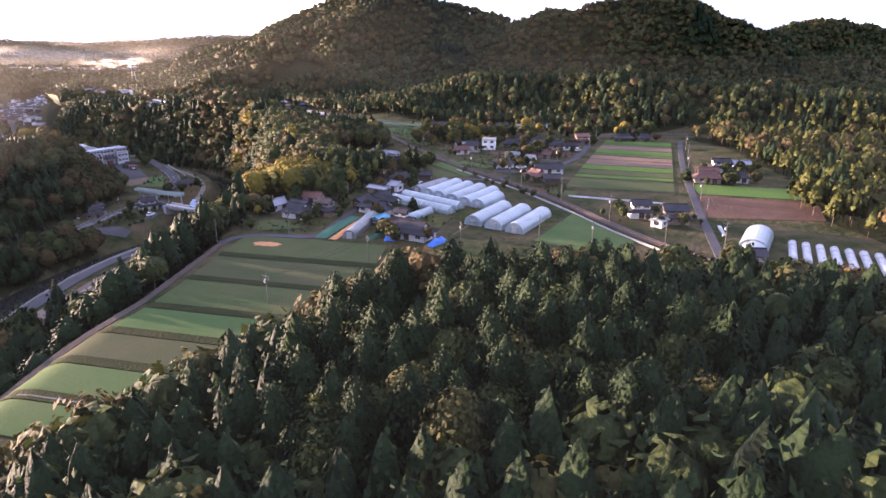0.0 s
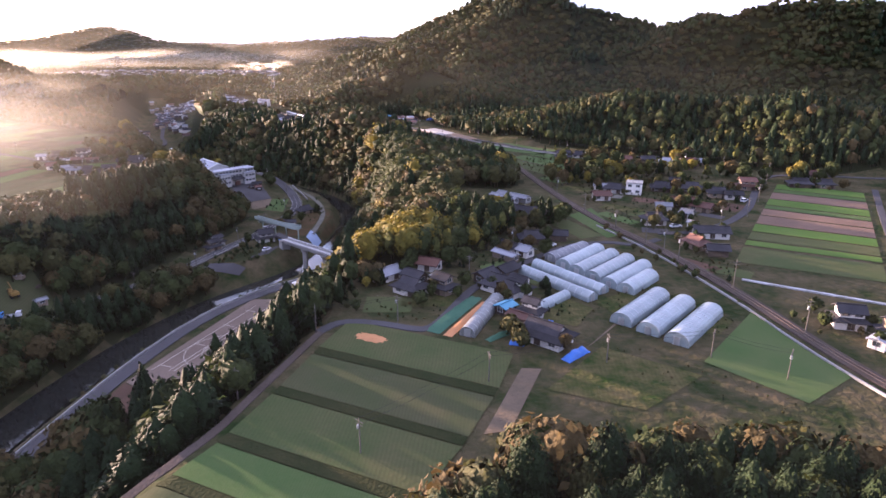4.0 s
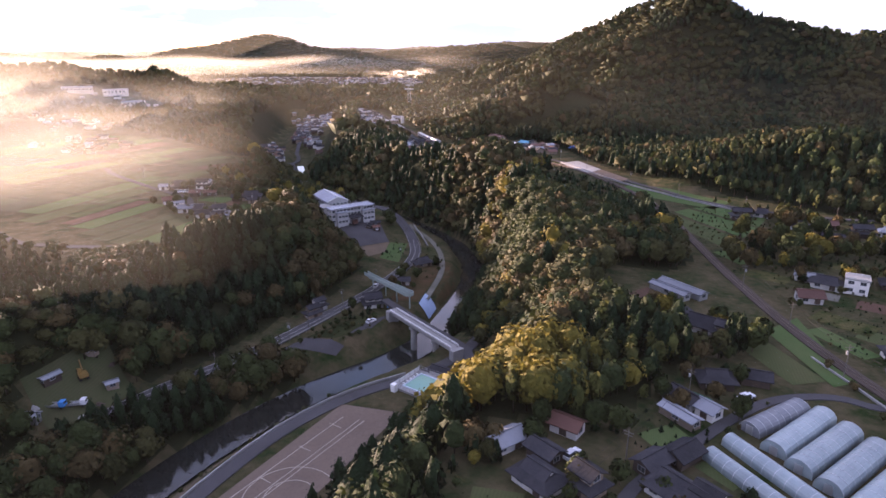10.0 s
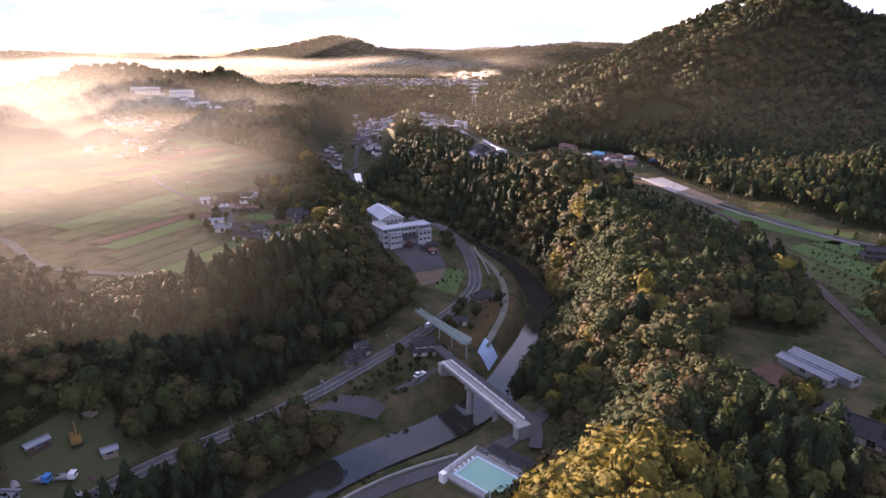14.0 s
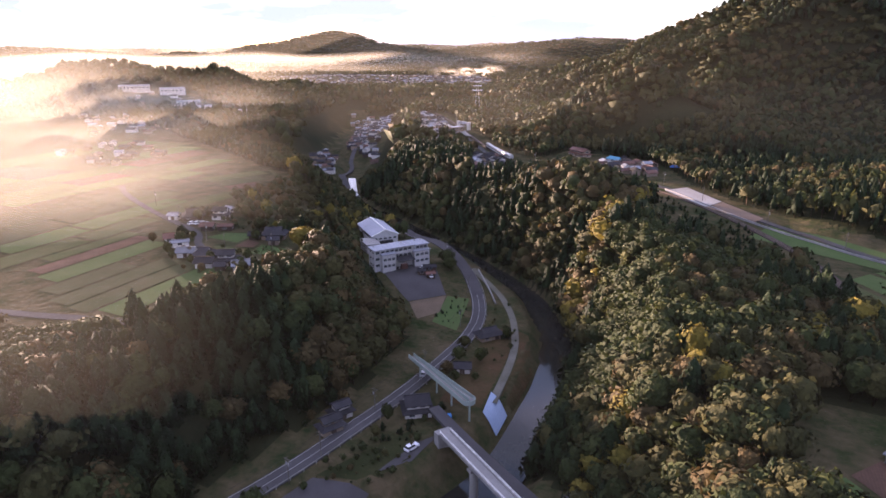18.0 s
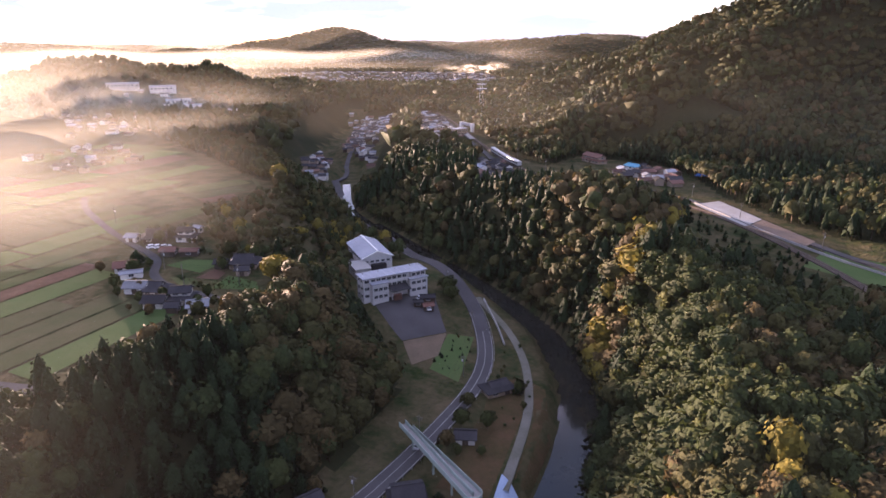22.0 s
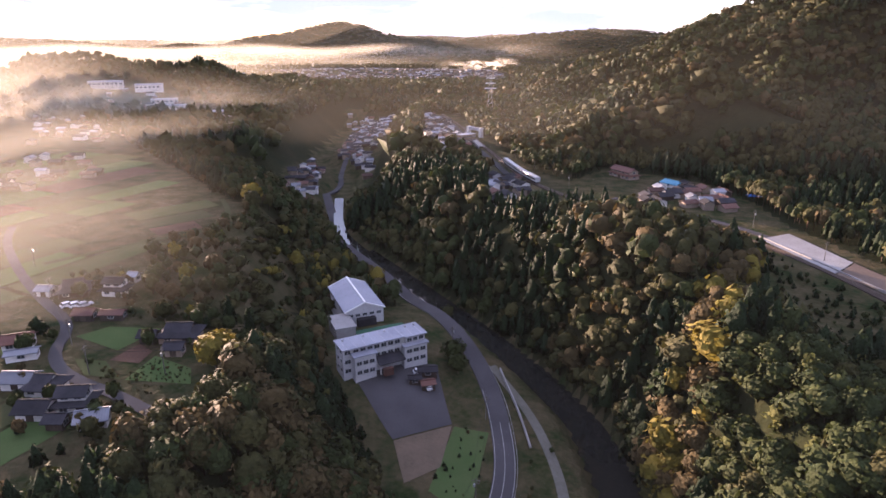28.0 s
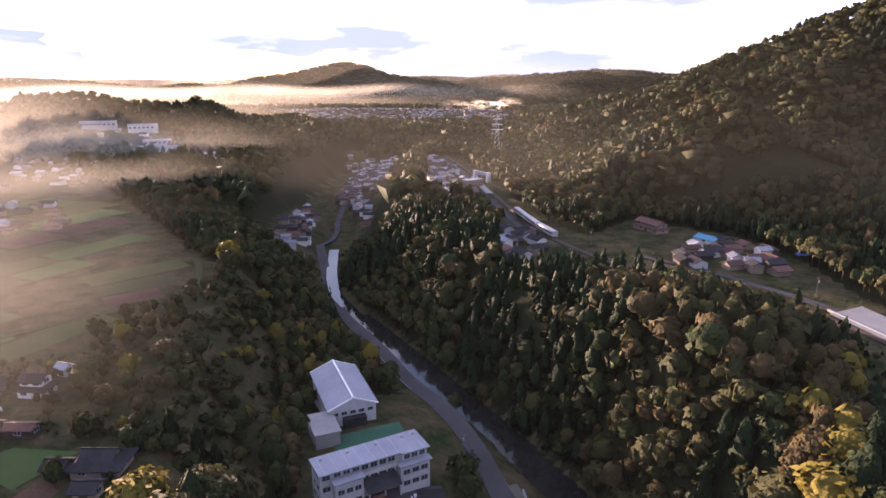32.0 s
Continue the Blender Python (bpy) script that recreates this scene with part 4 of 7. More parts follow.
def forest(name, x, y, clumps, leaf, label, seed, height=(6.8, 10.8), fat=1.0, trunks=True):
    """Many trees in one mesh, each from one of five crowns, turned, scaled and tinted."""
    rng = np.random.RandomState(seed)
    kind = species(x, y, rng)
    z = ground(x, y)
    h = rng.uniform(*height, x.shape)
    h = np.where(kind == 0, h * 1.15, h)
    h = np.where(kind == 4, h * 1.1, h)
    h = np.where((y < 112) & (x > -30), h * np.clip(0.75 + away(x, y, OPEN[0]) / 18, 0.8, np.where(x > 50, 0.95, 1.4)), h)
    grove = np.exp(-(np.hypot((x + 18) / 2.0, y - 211) / 17) ** 4)
    h = h * (1 - 0.05 * grove)
    tall = 0.7 + 0.3 * wobble(x, y, 60, 21) + 0.3
    h = h * np.clip(tall, 0.75, 1.25)
    wide = np.where(kind == 0, h * rng.uniform(0.34, 0.45, x.shape), np.where(kind == 5, h * 0.5, h * rng.uniform(0.48, 0.72, x.shape))) * fat
    steep = np.hypot(ground(x + 3, y) - ground(x - 3, y), ground(x, y + 3) - ground(x, y - 3)) / 6
    wide = wide * (1 + 0.35 * np.clip(steep - 0.2, 0, 1))
    belt = (away(x, y, VALLEY) < 32) & (y < 200) & (x > -85) & (x < -35)
    wide, h = np.where(belt, wide * 1.2, wide), np.where(belt, h * np.interp(y, (70, 95, 115, 130, 150, 175, 200), (0.55, 0.7, 1.0, 1.5, 1.6, 1.25, 1.1)), h)
    rim = (x < -165) & (y > 190) & (y < 258)
    wide, h = np.where(rim, wide * 0.8, wide), np.where(rim, h * 0.55, h)
    young = (y > 315) & (y < 388) & (x > -70) & (x < -20)
    wide, h = np.where(young, wide * 0.85, wide), np.where(young, h * 0.72, h)
    Vs, Ts, Ms, Ns, Os, base = [], [], [], [], [], 0
    pick = rng.randint(0, 5, x.shape)
    for sp in range(6):
        for t in range(5):
            m = (kind == sp) & (pick == t)
            n = int(m.sum())
            if not n:
                continue
            V, T = crown(STYLE[sp], clumps, 7 + t + 20 * sp, leaf)
            bark = 0
            if trunks:
                V, T, bark = with_trunk(V, T)
            a = rng.uniform(0, 6.283, n)
            c, s = np.cos(a)[:, None], np.sin(a)[:, None]
            px, py = V[None, :, 0], V[None, :, 1]
            lean = rng.normal(0, 0.03, (n, 2))
            W = np.stack([(px * c - py * s) * wide[m][:, None] + x[m][:, None] + lean[:, :1] * V[None, :, 2] * h[m][:, None],
                          (px * s + py * c) * wide[m][:, None] + y[m][:, None] + lean[:, 1:] * V[None, :, 2] * h[m][:, None],
                          V[None, :, 2] * h[m][:, None] + z[m][:, None]], -1)
            Vs.append(W.reshape(-1, 3))
            out = crown_normals(V, 3 + t)
            Os.append(np.stack([out[None, :, 0] * c - out[None, :, 1] * s, out[None, :, 0] * s + out[None, :, 1] * c, np.repeat(out[None, :, 2], n, 0)], -1).reshape(-1, 3))
            Ts.append((T[None] + (np.arange(n) * len(V))[:, None, None] + base).reshape(-1, 3))
            base += n * len(V)
            mi = np.full(len(T), sp)
            if bark:
                mi[-bark:] = 6
            Ms.append(np.tile(mi, n))
            Ns.append(np.repeat(rng.uniform(0, 0.5, n), len(V)))
    me = big_mesh(name, np.concatenate(Vs), np.concatenate(Ts), LEAF, np.concatenate(Ms), np.concatenate(Ns), True, np.concatenate(Os))
    return tagged(new(name, me), label, "forest", kind="stuff")


def single_trees(x, y):
    """The stretch of wood where every tree is an object of its own."""
    return (x > -8) & (x < 48) & (y > 34) & (y < 90) & (away(x, y, OPEN[0]) > 8)


TREE_NAMES = {0: ("cedar_tree", "tall dark green cedar in dense woodland"), 1: ("broadleaf_tree", "round-crowned green broad-leaved tree in woodland"), 2: ("broadleaf_tree", "olive-brown autumn tree among cedars")}
TREE_MESH = {}


def tree_mesh(sp, t, leaf_n=1500, leaf=0.034):
    if (sp, t, leaf_n) not in TREE_MESH:
        V, T = crown(STYLE[sp], leaf_n, 7 + t + 20 * sp, leaf)
        cm = big_mesh("crown", V, T, [LEAF[sp]], tint=np.full(len(V), 0.15 + 0.1 * t), shade=True, normals=crown_normals(V, t))
        b = Build()
        b.rod((0, 0, -0.04), (0.004, 0, 0.35), 0.020, 0.014, 7).rod((0.004, 0, 0.35), (0, 0.004, 0.75), 0.014, 0.005, 7)
        for q in range(5):
            a = q * 1.3 + t
            b.rod((0, 0, 0.30 + 0.07 * q), (0.22 * math.cos(a), 0.22 * math.sin(a), 0.40 + 0.08 * q), 0.007, 0.003, 5)
        tm = b.mesh("trunk")
        TREE_MESH[(sp, t, leaf_n)] = (cm, tm)
    return TREE_MESH[(sp, t, leaf_n)]


def tree(name, x, y, sp, t, h, w, turn, label, category, group, leaf_n=1500, leaf=0.034):
    cm, tm = tree_mesh(sp, t, leaf_n, leaf)
    ob = thing(name, pose(x, y, gz(x, y), 0, 0, turn) @ Matrix.Diagonal((w, w, h, 1)), label, category, group)
    part("trunk", tm, M_BARK, ob)
    part("crown", cm, LEAF[sp], ob)
    return ob


def plant():
    rng = np.random.RandomState(4)
    total = 0
    # near woods
    x, y = scatter(-200, 150, -40, 480, 4.0, rng)
    d = away(x, y, PATH_LINE, False)
    m = (d < 125) & seen_from_flight(x, y)
    x, y = x[m], y[m]
    m = ~open_land(x, y)
    m &= ~single_trees(x, y)
    forest("woodland", x[m], y[m], 96, 0.074, "dense autumn woodland of cedars and broad-leaved trees", 1, height=(7.4, 11.2), fat=1.36)
    ux, uy = scatter(-150, -30, 285, 480, 3.0, rng)
    um = (ux > np.interp(uy, RIVER[:, 1], RIVER[:, 0])) & (away(ux, uy, RIVER, False) > 7) & (away(ux, uy, VALLEY) < 38)
    forest("undergrowth", ux[um], uy[um], 26, 0.16, "bushes and young trees on the steep gorge side", 9, height=(3.0, 6.0), fat=1.4)
    m = single_trees(x, y)
    for px, py in zip(x[m], y[m]):
        pick, t = rng.uniform(), rng.randint(0, 5)
        sp = 0 if pick < 0.74 else 1 if pick < 0.92 else 2
        if rng.uniform() < 0.22:
            continue
        h = rng.uniform(11, 15.5) * (1.08 if sp == 0 else 0.9)
        tree(TREE_NAMES[sp][0], px, py, sp, t, h, h * (rng.uniform(0.46, 0.60) if sp == 0 else rng.uniform(0.6, 0.8)), rng.uniform(0, 360), TREE_NAMES[sp][1], "tree", "trees of the near wood")
    # woods behind the start of the flight
    bx, by = scatter(-230, 230, -130, 150, 7.5, rng)
    bm = ~seen_from_flight(bx, by) & ~open_land(bx, by)
    forest("back_woods", bx[bm], by[bm], 14, 0.24, "dense woods behind the plateau's end", 10, fat=1.7)
    # middle woods
    x, y = scatter(-420, 330, 0, 660, 5.2, rng)
    d = away(x, y, PATH_LINE, False)
    m = (d >= 125) & seen_from_flight(x, y) & (np.hypot(x + 40, y - 200) < 470)
    x, y = x[m], y[m]
    m = ~open_land(x, y)
    m &= ~behind_ridges(x, y) | (rng.uniform(0, 1, x.shape) < 0.1)
    forest("hillside_woods", x[m], y[m], 15, 0.145, "wooded hillsides in olive, russet and dark green", 2, height=(7.2, 11.2), fat=1.15)
    # mountain woods
    x, y = scatter(-900, 900, 300, 1330, 6.6, rng)
    m = (np.hypot(x + 40, y - 200) >= 470) & seen_from_flight(x, y) & (y > 0.4 * -x) & (y < 1110 + 0.3 * x) & (x > -0.9 * (y - 380))
    x, y = x[m], y[m]
    m = ~open_land(x, y) & (~behind_ridges(x, y) | (rng.uniform(0, 1, x.shape) < 0.1))
    forest("mountain_woods", x[m], y[m], 7, 0.30, "wooded mountain slopes in olive brown and dark green", 3, height=(8, 12), fat=1.4, trunks=False)
    # hills beyond the plain, and the horizon
    x, y = scatter(-2000, 300, 500, 1900, 13, rng)
    r = np.hypot(x + 92, y - 277)
    m = seen_from_flight(x, y) & ((y >= 1110 + 0.3 * x) | (x < -900) | (x <= -0.9 * (y - 380))) & (r < 1750) & (np.hypot(x + 40, y - 200) >= 470)
    m0, x, y = m, x[m], y[m]
    m = ~open_land(x, y) & ((ground(x, y) > 85.5) | ((wobble(x, y, 170, 45) > 0.1) & (r[m0] > 900))) & (~behind_ridges(x, y) | (rng.uniform(0, 1, x.shape) < 0.1))
    forest("distant_woods", x[m], y[m], 4, 0.36, "hazy wooded hills beyond the plain", 5, height=(10, 16), fat=1.5, trunks=False)
    x, y = scatter(-4200, 1500, 1200, 4600, 26, rng)
    r = np.hypot(x + 92, y - 277)
    m = seen_from_flight(x, y) & (r >= 1750) & (r < 4450) & (y < 4500)
    x, y = x[m], y[m]
    m = ((ground(x, y) > 95) | (wobble(x, y, 260, 44) > 0.02)) & ~open_land(x, y) & (~behind_ridges(x, y) | (rng.uniform(0, 1, x.shape) < 0.1))
    forest("horizon_woods", x[m], y[m], 3, 0.4, "hazy wooded ridges on the horizon", 6, height=(7, 10), fat=4.4, trunks=False)


# ground wherever trees stand takes the dark litter, so gaps between crowns stay dark
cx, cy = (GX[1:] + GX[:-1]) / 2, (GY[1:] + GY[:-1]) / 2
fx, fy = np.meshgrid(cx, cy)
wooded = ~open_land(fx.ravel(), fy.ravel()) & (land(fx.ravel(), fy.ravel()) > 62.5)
ground_mesh.materials.append(M_DARK_LITTER)
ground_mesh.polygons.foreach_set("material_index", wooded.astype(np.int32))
plant()




# ---- buildings ----
W_FRAME = Build()
for q in ((-0.85, -0.06, -0.6, -0.77, 0.04, 0.6), (0.77, -0.06, -0.6, 0.85, 0.04, 0.6), (-0.85, -0.06, 0.52, 0.85, 0.04, 0.6), (-0.85, -0.08, -0.62, 0.85, 0.04, -0.54), (-0.03, -0.05, -0.6, 0.03, 0.03, 0.6)):
    W_FRAME.box(*q)
W_FRAME = W_FRAME.mesh("window_frame")
W_PANE = Build().box(-0.78, -0.02, -0.55, 0.78, 0.02, 0.55).mesh("pane")
D_LEAF = Build().box(-0.8, -0.05, 0.0, -0.02, 0.02, 2.0).box(0.02, -0.05, 0.0, 0.8, 0.02, 2.0).mesh("door")


def window(parent, x, y, z, turn, scale=(1, 1), frame_mat=None):
    w = part("window", W_FRAME, frame_mat or M_STEEL, parent)
    w.matrix_local = pose(x, y, z, 0, 0, turn) @ Matrix.Diagonal((scale[0], 1, scale[1], 1))
    part("pane", W_PANE, M_GLASS, w)
    return w


def gable(L, W, z, pitch, over=0.8, thick=0.22):
    """Two roof slopes with the ridge along x, and closed gable ends."""
    b = Build()
    e, t = z - over * pitch, z + W / 2 * pitch
    X, Y = L / 2 + over * 0.8, W / 2 + over
    b.slab([(-X, -Y, e), (X, -Y, e), (X, 0, t), (-X, 0, t)], thick)
    b.slab([(-X, 0, t), (X, 0, t), (X, Y, e), (-X, Y, e)], thick)
    return b, t


def gable_ends(ob, L, W, z, t, mat):
    for s in (-1, 1):
        b = Build().prism([(-W / 2, 0), (W / 2, 0), (0, t - 0.2 - z)], (s * L / 2 - 0.15 * s, 0, z), (s * L / 2, 0, z))
        part("gable", b, mat, ob)


def hip(L, W, z, rise, over, inset, thick=0.2):
    """A skirt roof round a block: outer eaves to an inner rectangle."""
    b = Build()
    X, Y, x, y = L / 2 + over, W / 2 + over, L / 2 - inset, W / 2 - inset
    o = [(-X, -Y, z), (X, -Y, z), (X, Y, z), (-X, Y, z)]
    i = [(-x, -y, z + rise), (x, -y, z + rise), (x, y, z + rise), (-x, y, z + rise)]
    for k in range(4):
        j = (k + 1) % 4
        b.slab([o[k], o[j], i[j], i[k]], thick)
    return b


def house(x, y, turn, L, W, style, roof, wall, label, name="house", group="village houses", lift=0.0):
    """A house with its long side along x: gable, two storeys with a skirt roof, or hip-and-gable."""
    ob = thing(name, pose(x, y, gz(x, y) + lift, 0, 0, turn), label, name.split("_")[-1], group)
    L, W = L * 0.84, W * 0.82
    H = 2.4
    top = H
    if style == "two":
        part("wall", Build().box(-L / 2, -W / 2, -0.6, L / 2, W / 2, H), wall, ob)
        part("lower_roof", hip(L, W, H - 0.25, 0.75, 0.9, 0.6), roof, ob)
        L2, W2, top = L - 1.2, W - 1.2, 4.6
        part("upper_wall", Build().box(-L2 / 2, -W2 / 2, H, L2 / 2, W2 / 2, top), wall, ob)
        b, t = gable(L2, W2, top, 0.5)
        gable_ends(ob, L2, W2, top, t, wall)
        Lr = L2
        for k in range(max(2, int(L2 / 3))):
            window(ob, (k + 0.5 - max(2, int(L2 / 3)) / 2) * 2.7, -W2 / 2 - 0.01, 3.8, 0)
        window(ob, L2 / 2 + 0.01, 0, 3.8, 90)
    elif style == "irimoya":
        part("wall", Build().box(-L / 2, -W / 2, -0.6, L / 2, W / 2, H), wall, ob)
        part("lower_roof", hip(L, W, H - 0.3, 1.25, 0.9, 1.45), roof, ob)
        Lr, Wr = L - 2.9, W - 2.6
        b, t = gable(Lr, Wr, H + 0.95, 0.66, 0.5)
        gable_ends(ob, Lr, Wr, H + 0.8, t, wall)
    else:
        H = 2.2 if style == "shed" else 2.6
        part("wall", Build().box(-L / 2, -W / 2, -0.6, L / 2, W / 2, H), wall, ob)
        b, t = gable(L, W, H, 0.32 if style == "shed" else 0.48, 0.5 if style == "shed" else 0.8)
        gable_ends(ob, L, W, H, t, wall)
        Lr = L
    part("roof", b, roof, ob)
    part("ridge", Build().box(-Lr / 2 - 0.5, -0.16, t - 0.05, Lr / 2 + 0.5, 0.16, t + 0.22), roof, ob)
    n = max(1, int(L / 3.2)) if style != "shed" else 1
    for k in range(n):
        px = (k + 0.5 - n / 2) * (L / n)
        if k == n // 2 and style != "shed":
            part("door", D_LEAF, M_WOOD, ob).matrix_local = pose(px, -W / 2 - 0.01, 0.1)
        else:
            window(ob, px, -W / 2 - 0.01, 1.35, 0)
        if style != "shed":
            window(ob, px, W / 2 + 0.01, 1.35, 180)
    for s in (-1, 1):
        window(ob, s * (L / 2 + 0.01), 0, 1.35, 90 * s)
    return ob


M_ROOF_BLUE = material("pale_blue_roof", (0.25, 0.33, 0.45), (0.20, 0.27, 0.37), 0.6, fine=0.8, coarse=0.15, bump=0.06, rows=0.6)
G, K, R_, T_ = M_TILE, M_WALL, M_TILE_RED, M_TIN
# farm group inside the bend of the lane
house(-19.3, 168.5, -33, 9.5, 7.0, "irimoya", G, K, "low farmhouse with dark hip-and-gable tile roof, white walls")
house(-11.0, 169.5, -36, 6.5, 5.5, "two", G, M_WALL_TAN, "two-storey tan house with grey tile roofs")
house(-16.4, 186.5, -20, 7.0, 5.0, "gable", R_, K, "small white house with a red-brown roof")
house(-27.6, 177.5, 52, 9.0, 5.0, "gable", T_, K, "long shed with a pale grey sheet roof", "shed")
house(-19.5, 176.5, -33, 7.0, 4.5, "gable", G, M_WOOD, "dark timber outbuilding behind the farmhouse", "outbuilding")
# compound across the lane
house(5.0, 171.5, -37, 13.0, 7.5, "irimoya", G, K, "broad farmhouse with grey tile hip-and-gable roof")
house(9.0, 170.0, -37, 6.5, 5.0, "two", G, K, "two-storey tiled wing of the farm compound")
house(0.0, 179.0, 52, 7.0, 4.5, "gable", G, M_WOOD, "dark timber storehouse by the lane", "storehouse")
house(5.6, 183.5, 52, 7.5, 5.0, "gable", G, M_WOOD, "dark timber barn with a tiled roof", "barn")
# east of the lane bend, towards the woods
house(6.8, 204.5, -45, 7.5, 4.5, "gable", G, K, "white storehouse with grey tile roof", "storehouse")
house(11.6, 201.0, -40, 5.0, 4.5, "gable", T_, K, "pale house with a sheet roof")
house(5.6, 197.5, -42, 10.0, 3.4, "shed", T_, M_WALL_TAN, "long low shed with a pale sheet roof", "shed")
house(14.0, 215.0, 10, 8.5, 6.0, "irimoya", G, M_WOOD, "dark tiled house at the copse edge")
house(23.0, 218.5, -5, 7.0, 4.5, "gable", G, M_WOOD, "dark low outbuilding by the lane", "outbuilding")
# house with the blue sheets
house(14.0, 143.5, -35, 13.0, 8.0, "irimoya", G, K, "large farmhouse with dark tile roof and white gable")
house(11.7, 155.5, -35, 5.5, 4.0, "two", G, K, "small white two-storey storehouse with tile roof", "storehouse")
house(5.4, 157.8, 50, 5.0, 4.0, "shed", M_TEAL, M_WOOD, "timber shed with a bright teal sheet roof", "shed")
house(8.6, 152.5, -35, 6.0, 4.0, "shed", R_, M_WOOD, "brown-roofed timber lean-to beside the farmhouse", "shed")
# long pale sheds and houses by the railway copse
house(13.0, 246.0, -25, 11.0, 7.0, "irimoya", G, K, "white-walled house with dark tile roof")
house(18.5, 241.5, -25, 6.0, 5.0, "two", G, M_WALL_TAN, "two-storey tiled house beside the field")
house(8.0, 250.0, 60, 7.0, 4.5, "gable", G, M_WOOD, "dark tiled outbuilding by the field", "outbuilding")
house(9.4, 273.5, -42, 19.0, 4.4, "shed", T_, M_STEEL, "long low pale-roofed growing shed", "shed")
house(5.4, 270.5, -42, 16.0, 3.6, "shed", T_, M_STEEL, "long low pale-roofed growing shed", "shed")
# village
house(46.0, 277.0, 5, 8.0, 6.0, "gable", R_, K, "village house with a brown roof and white walls")
house(54.0, 292.0, -20, 10.0, 6.0, "irimoya", G, K, "white-walled house with tile roof")
house(75.0, 297.0, -10, 9.0, 7.0, "irimoya", G, M_WOOD, "dark tiled house under garden trees")
house(82.3, 302.5, -15, 6.0, 5.0, "two", G, K, "two-storey white house with grey roof")
house(88.3, 296.0, -20, 9.0, 7.5, "irimoya", G, M_WOOD, "broad farmhouse with a dark tiled roof")
house(96.5, 286.5, -5, 9.0, 6.5, "irimoya", G, M_WALL_TAN, "tan house with dark tile roof")
house(101.5, 283.0, -5, 8.0, 5.0, "gable", G, K, "cream house with dark roof beside the lane")
house(114.5, 303.5, 0, 9.0, 6.5, "two", M_TILE_RED, M_WALL_TAN, "house with a rust-red roof by the lane")
house(77.0, 268.5, -8, 10.0, 6.0, "gable", R_, M_WOOD, "brown-roofed timber farm building", "farmhouse")
house(82.0, 261.0, -40, 10.0, 5.5, "gable", R_, M_WALL_TAN, "long farmhouse with a brown roof")
house(73.8, 250.5, -40, 4.5, 4.0, "gable", T_, K, "small white storehouse with pale roof", "storehouse")
house(68.0, 262.0, -8, 7.0, 5.0, "shed", T_, K, "white shed with pale sheet roof", "shed")
house(59.5, 241.5, 5, 9.0, 6.5, "irimoya", G, K, "white-walled house with grey tile roof")
house(75.0, 226.5, -3, 13.0, 6.5, "gable", G, K, "long house with black tile roof and white walls")
house(66.5, 214.0, -60, 9.0, 6.0, "irimoya", R_, M_WALL_TAN, "orange-walled house with dark roof")
house(71.0, 207.0, -5, 7.0, 5.0, "gable", G, M_WOOD, "dark-roofed shed by the field", "shed")
house(72.0, 237.5, -45, 3.2, 2.4, "shed", T_, K, "tiny white storage box on grass", "shed")
house(141.0, 312.0, -5, 11.0, 6.5, "irimoya", G, M_WOOD, "dark tiled farmhouse above the green strips")
house(152.0, 311.0, -5, 8.0, 6.0, "irimoya", G, M_WALL_TAN, "tiled house above the green strips")
house(156.0, 336.0, 5, 12.0, 6.0, "gable", M_TILE_RED, K, "white building with a red-brown roof by the woods")
house(84.5, 157.0, -10, 7.5, 6.0, "two", G, K, "new two-storey house with dark roof, white walls")
house(92.0, 150.0, -10, 9.0, 6.5, "two", G, M_WALL_TAN, "two-storey grey-tiled house beside the farm road")
house(86.0, 146.5, 40, 5.0, 4.0, "shed", T_, K, "white shed with pale roof", "shed")
house(131.0, 203.0, -20, 11.0, 7.0, "irimoya", M_TILE_RED, M_WALL_TAN, "brown tiled farmhouse in the green strips")
house(143.0, 202.0, -20, 8.0, 6.0, "irimoya", G, K, "grey tiled farmhouse in the green strips")
house(147.0, 222.0, -15, 9.0, 6.0, "two", G, K, "two-storey tiled farmhouse beside fields")
house(158.0, 226.0, -15, 8.0, 6.0, "gable", M_TIN, K, "pale-roofed house beside the fields")
house(137.0, 214.0, -15, 8.0, 5.0, "gable", R_, M_WOOD, "brown-roofed timber barn beside fields", "barn")
house(93.0, 113.0, -15, 7.5, 4.5, "gable", G, K, "white shed with a dark roof near the tunnels", "shed")
for i, (px, py) in enumerate(((62, 372), (74, 378), (84, 366), (96, 372), (70, 352), (104, 360), (50, 392), (112, 372), (40, 384))):
    house(px, py, -12 + 9 * (i % 3), 8 + i % 3, 6, ("irimoya", "gable", "two")[i % 3], (G, R_, G, T_)[i % 4], (K, M_WALL_TAN, M_WOOD)[i % 3], "tiled country house below the wooded slope")
# valley
house(-107.0, 291.5, 35, 9.0, 8.0, "two", G, K, "large white two-storey house with dark roof by the crossroads")
house(-124.0, 272.5, 62, 7.0, 4.5, "two", G, M_WALL_TAN, "narrow two-storey house beside the road")
house(-125.5, 280.0, 62, 6.5, 4.5, "two", G, K, "narrow white two-storey house beside the road")
house(-104.5, 320.5, 20, 6.0, 4.5, "gable", G, K, "small white house among roadside trees")
house(-105.0, 347.5, 50, 10.0, 6.5, "irimoya", G, M_WALL_TAN, "tiled farmhouse between road and river")
house(-59.0, 242.8, -17, 15.0, 4.6, "shed", G, K, "long white changing-room block with a dark roof beside the pool", "clubhouse")
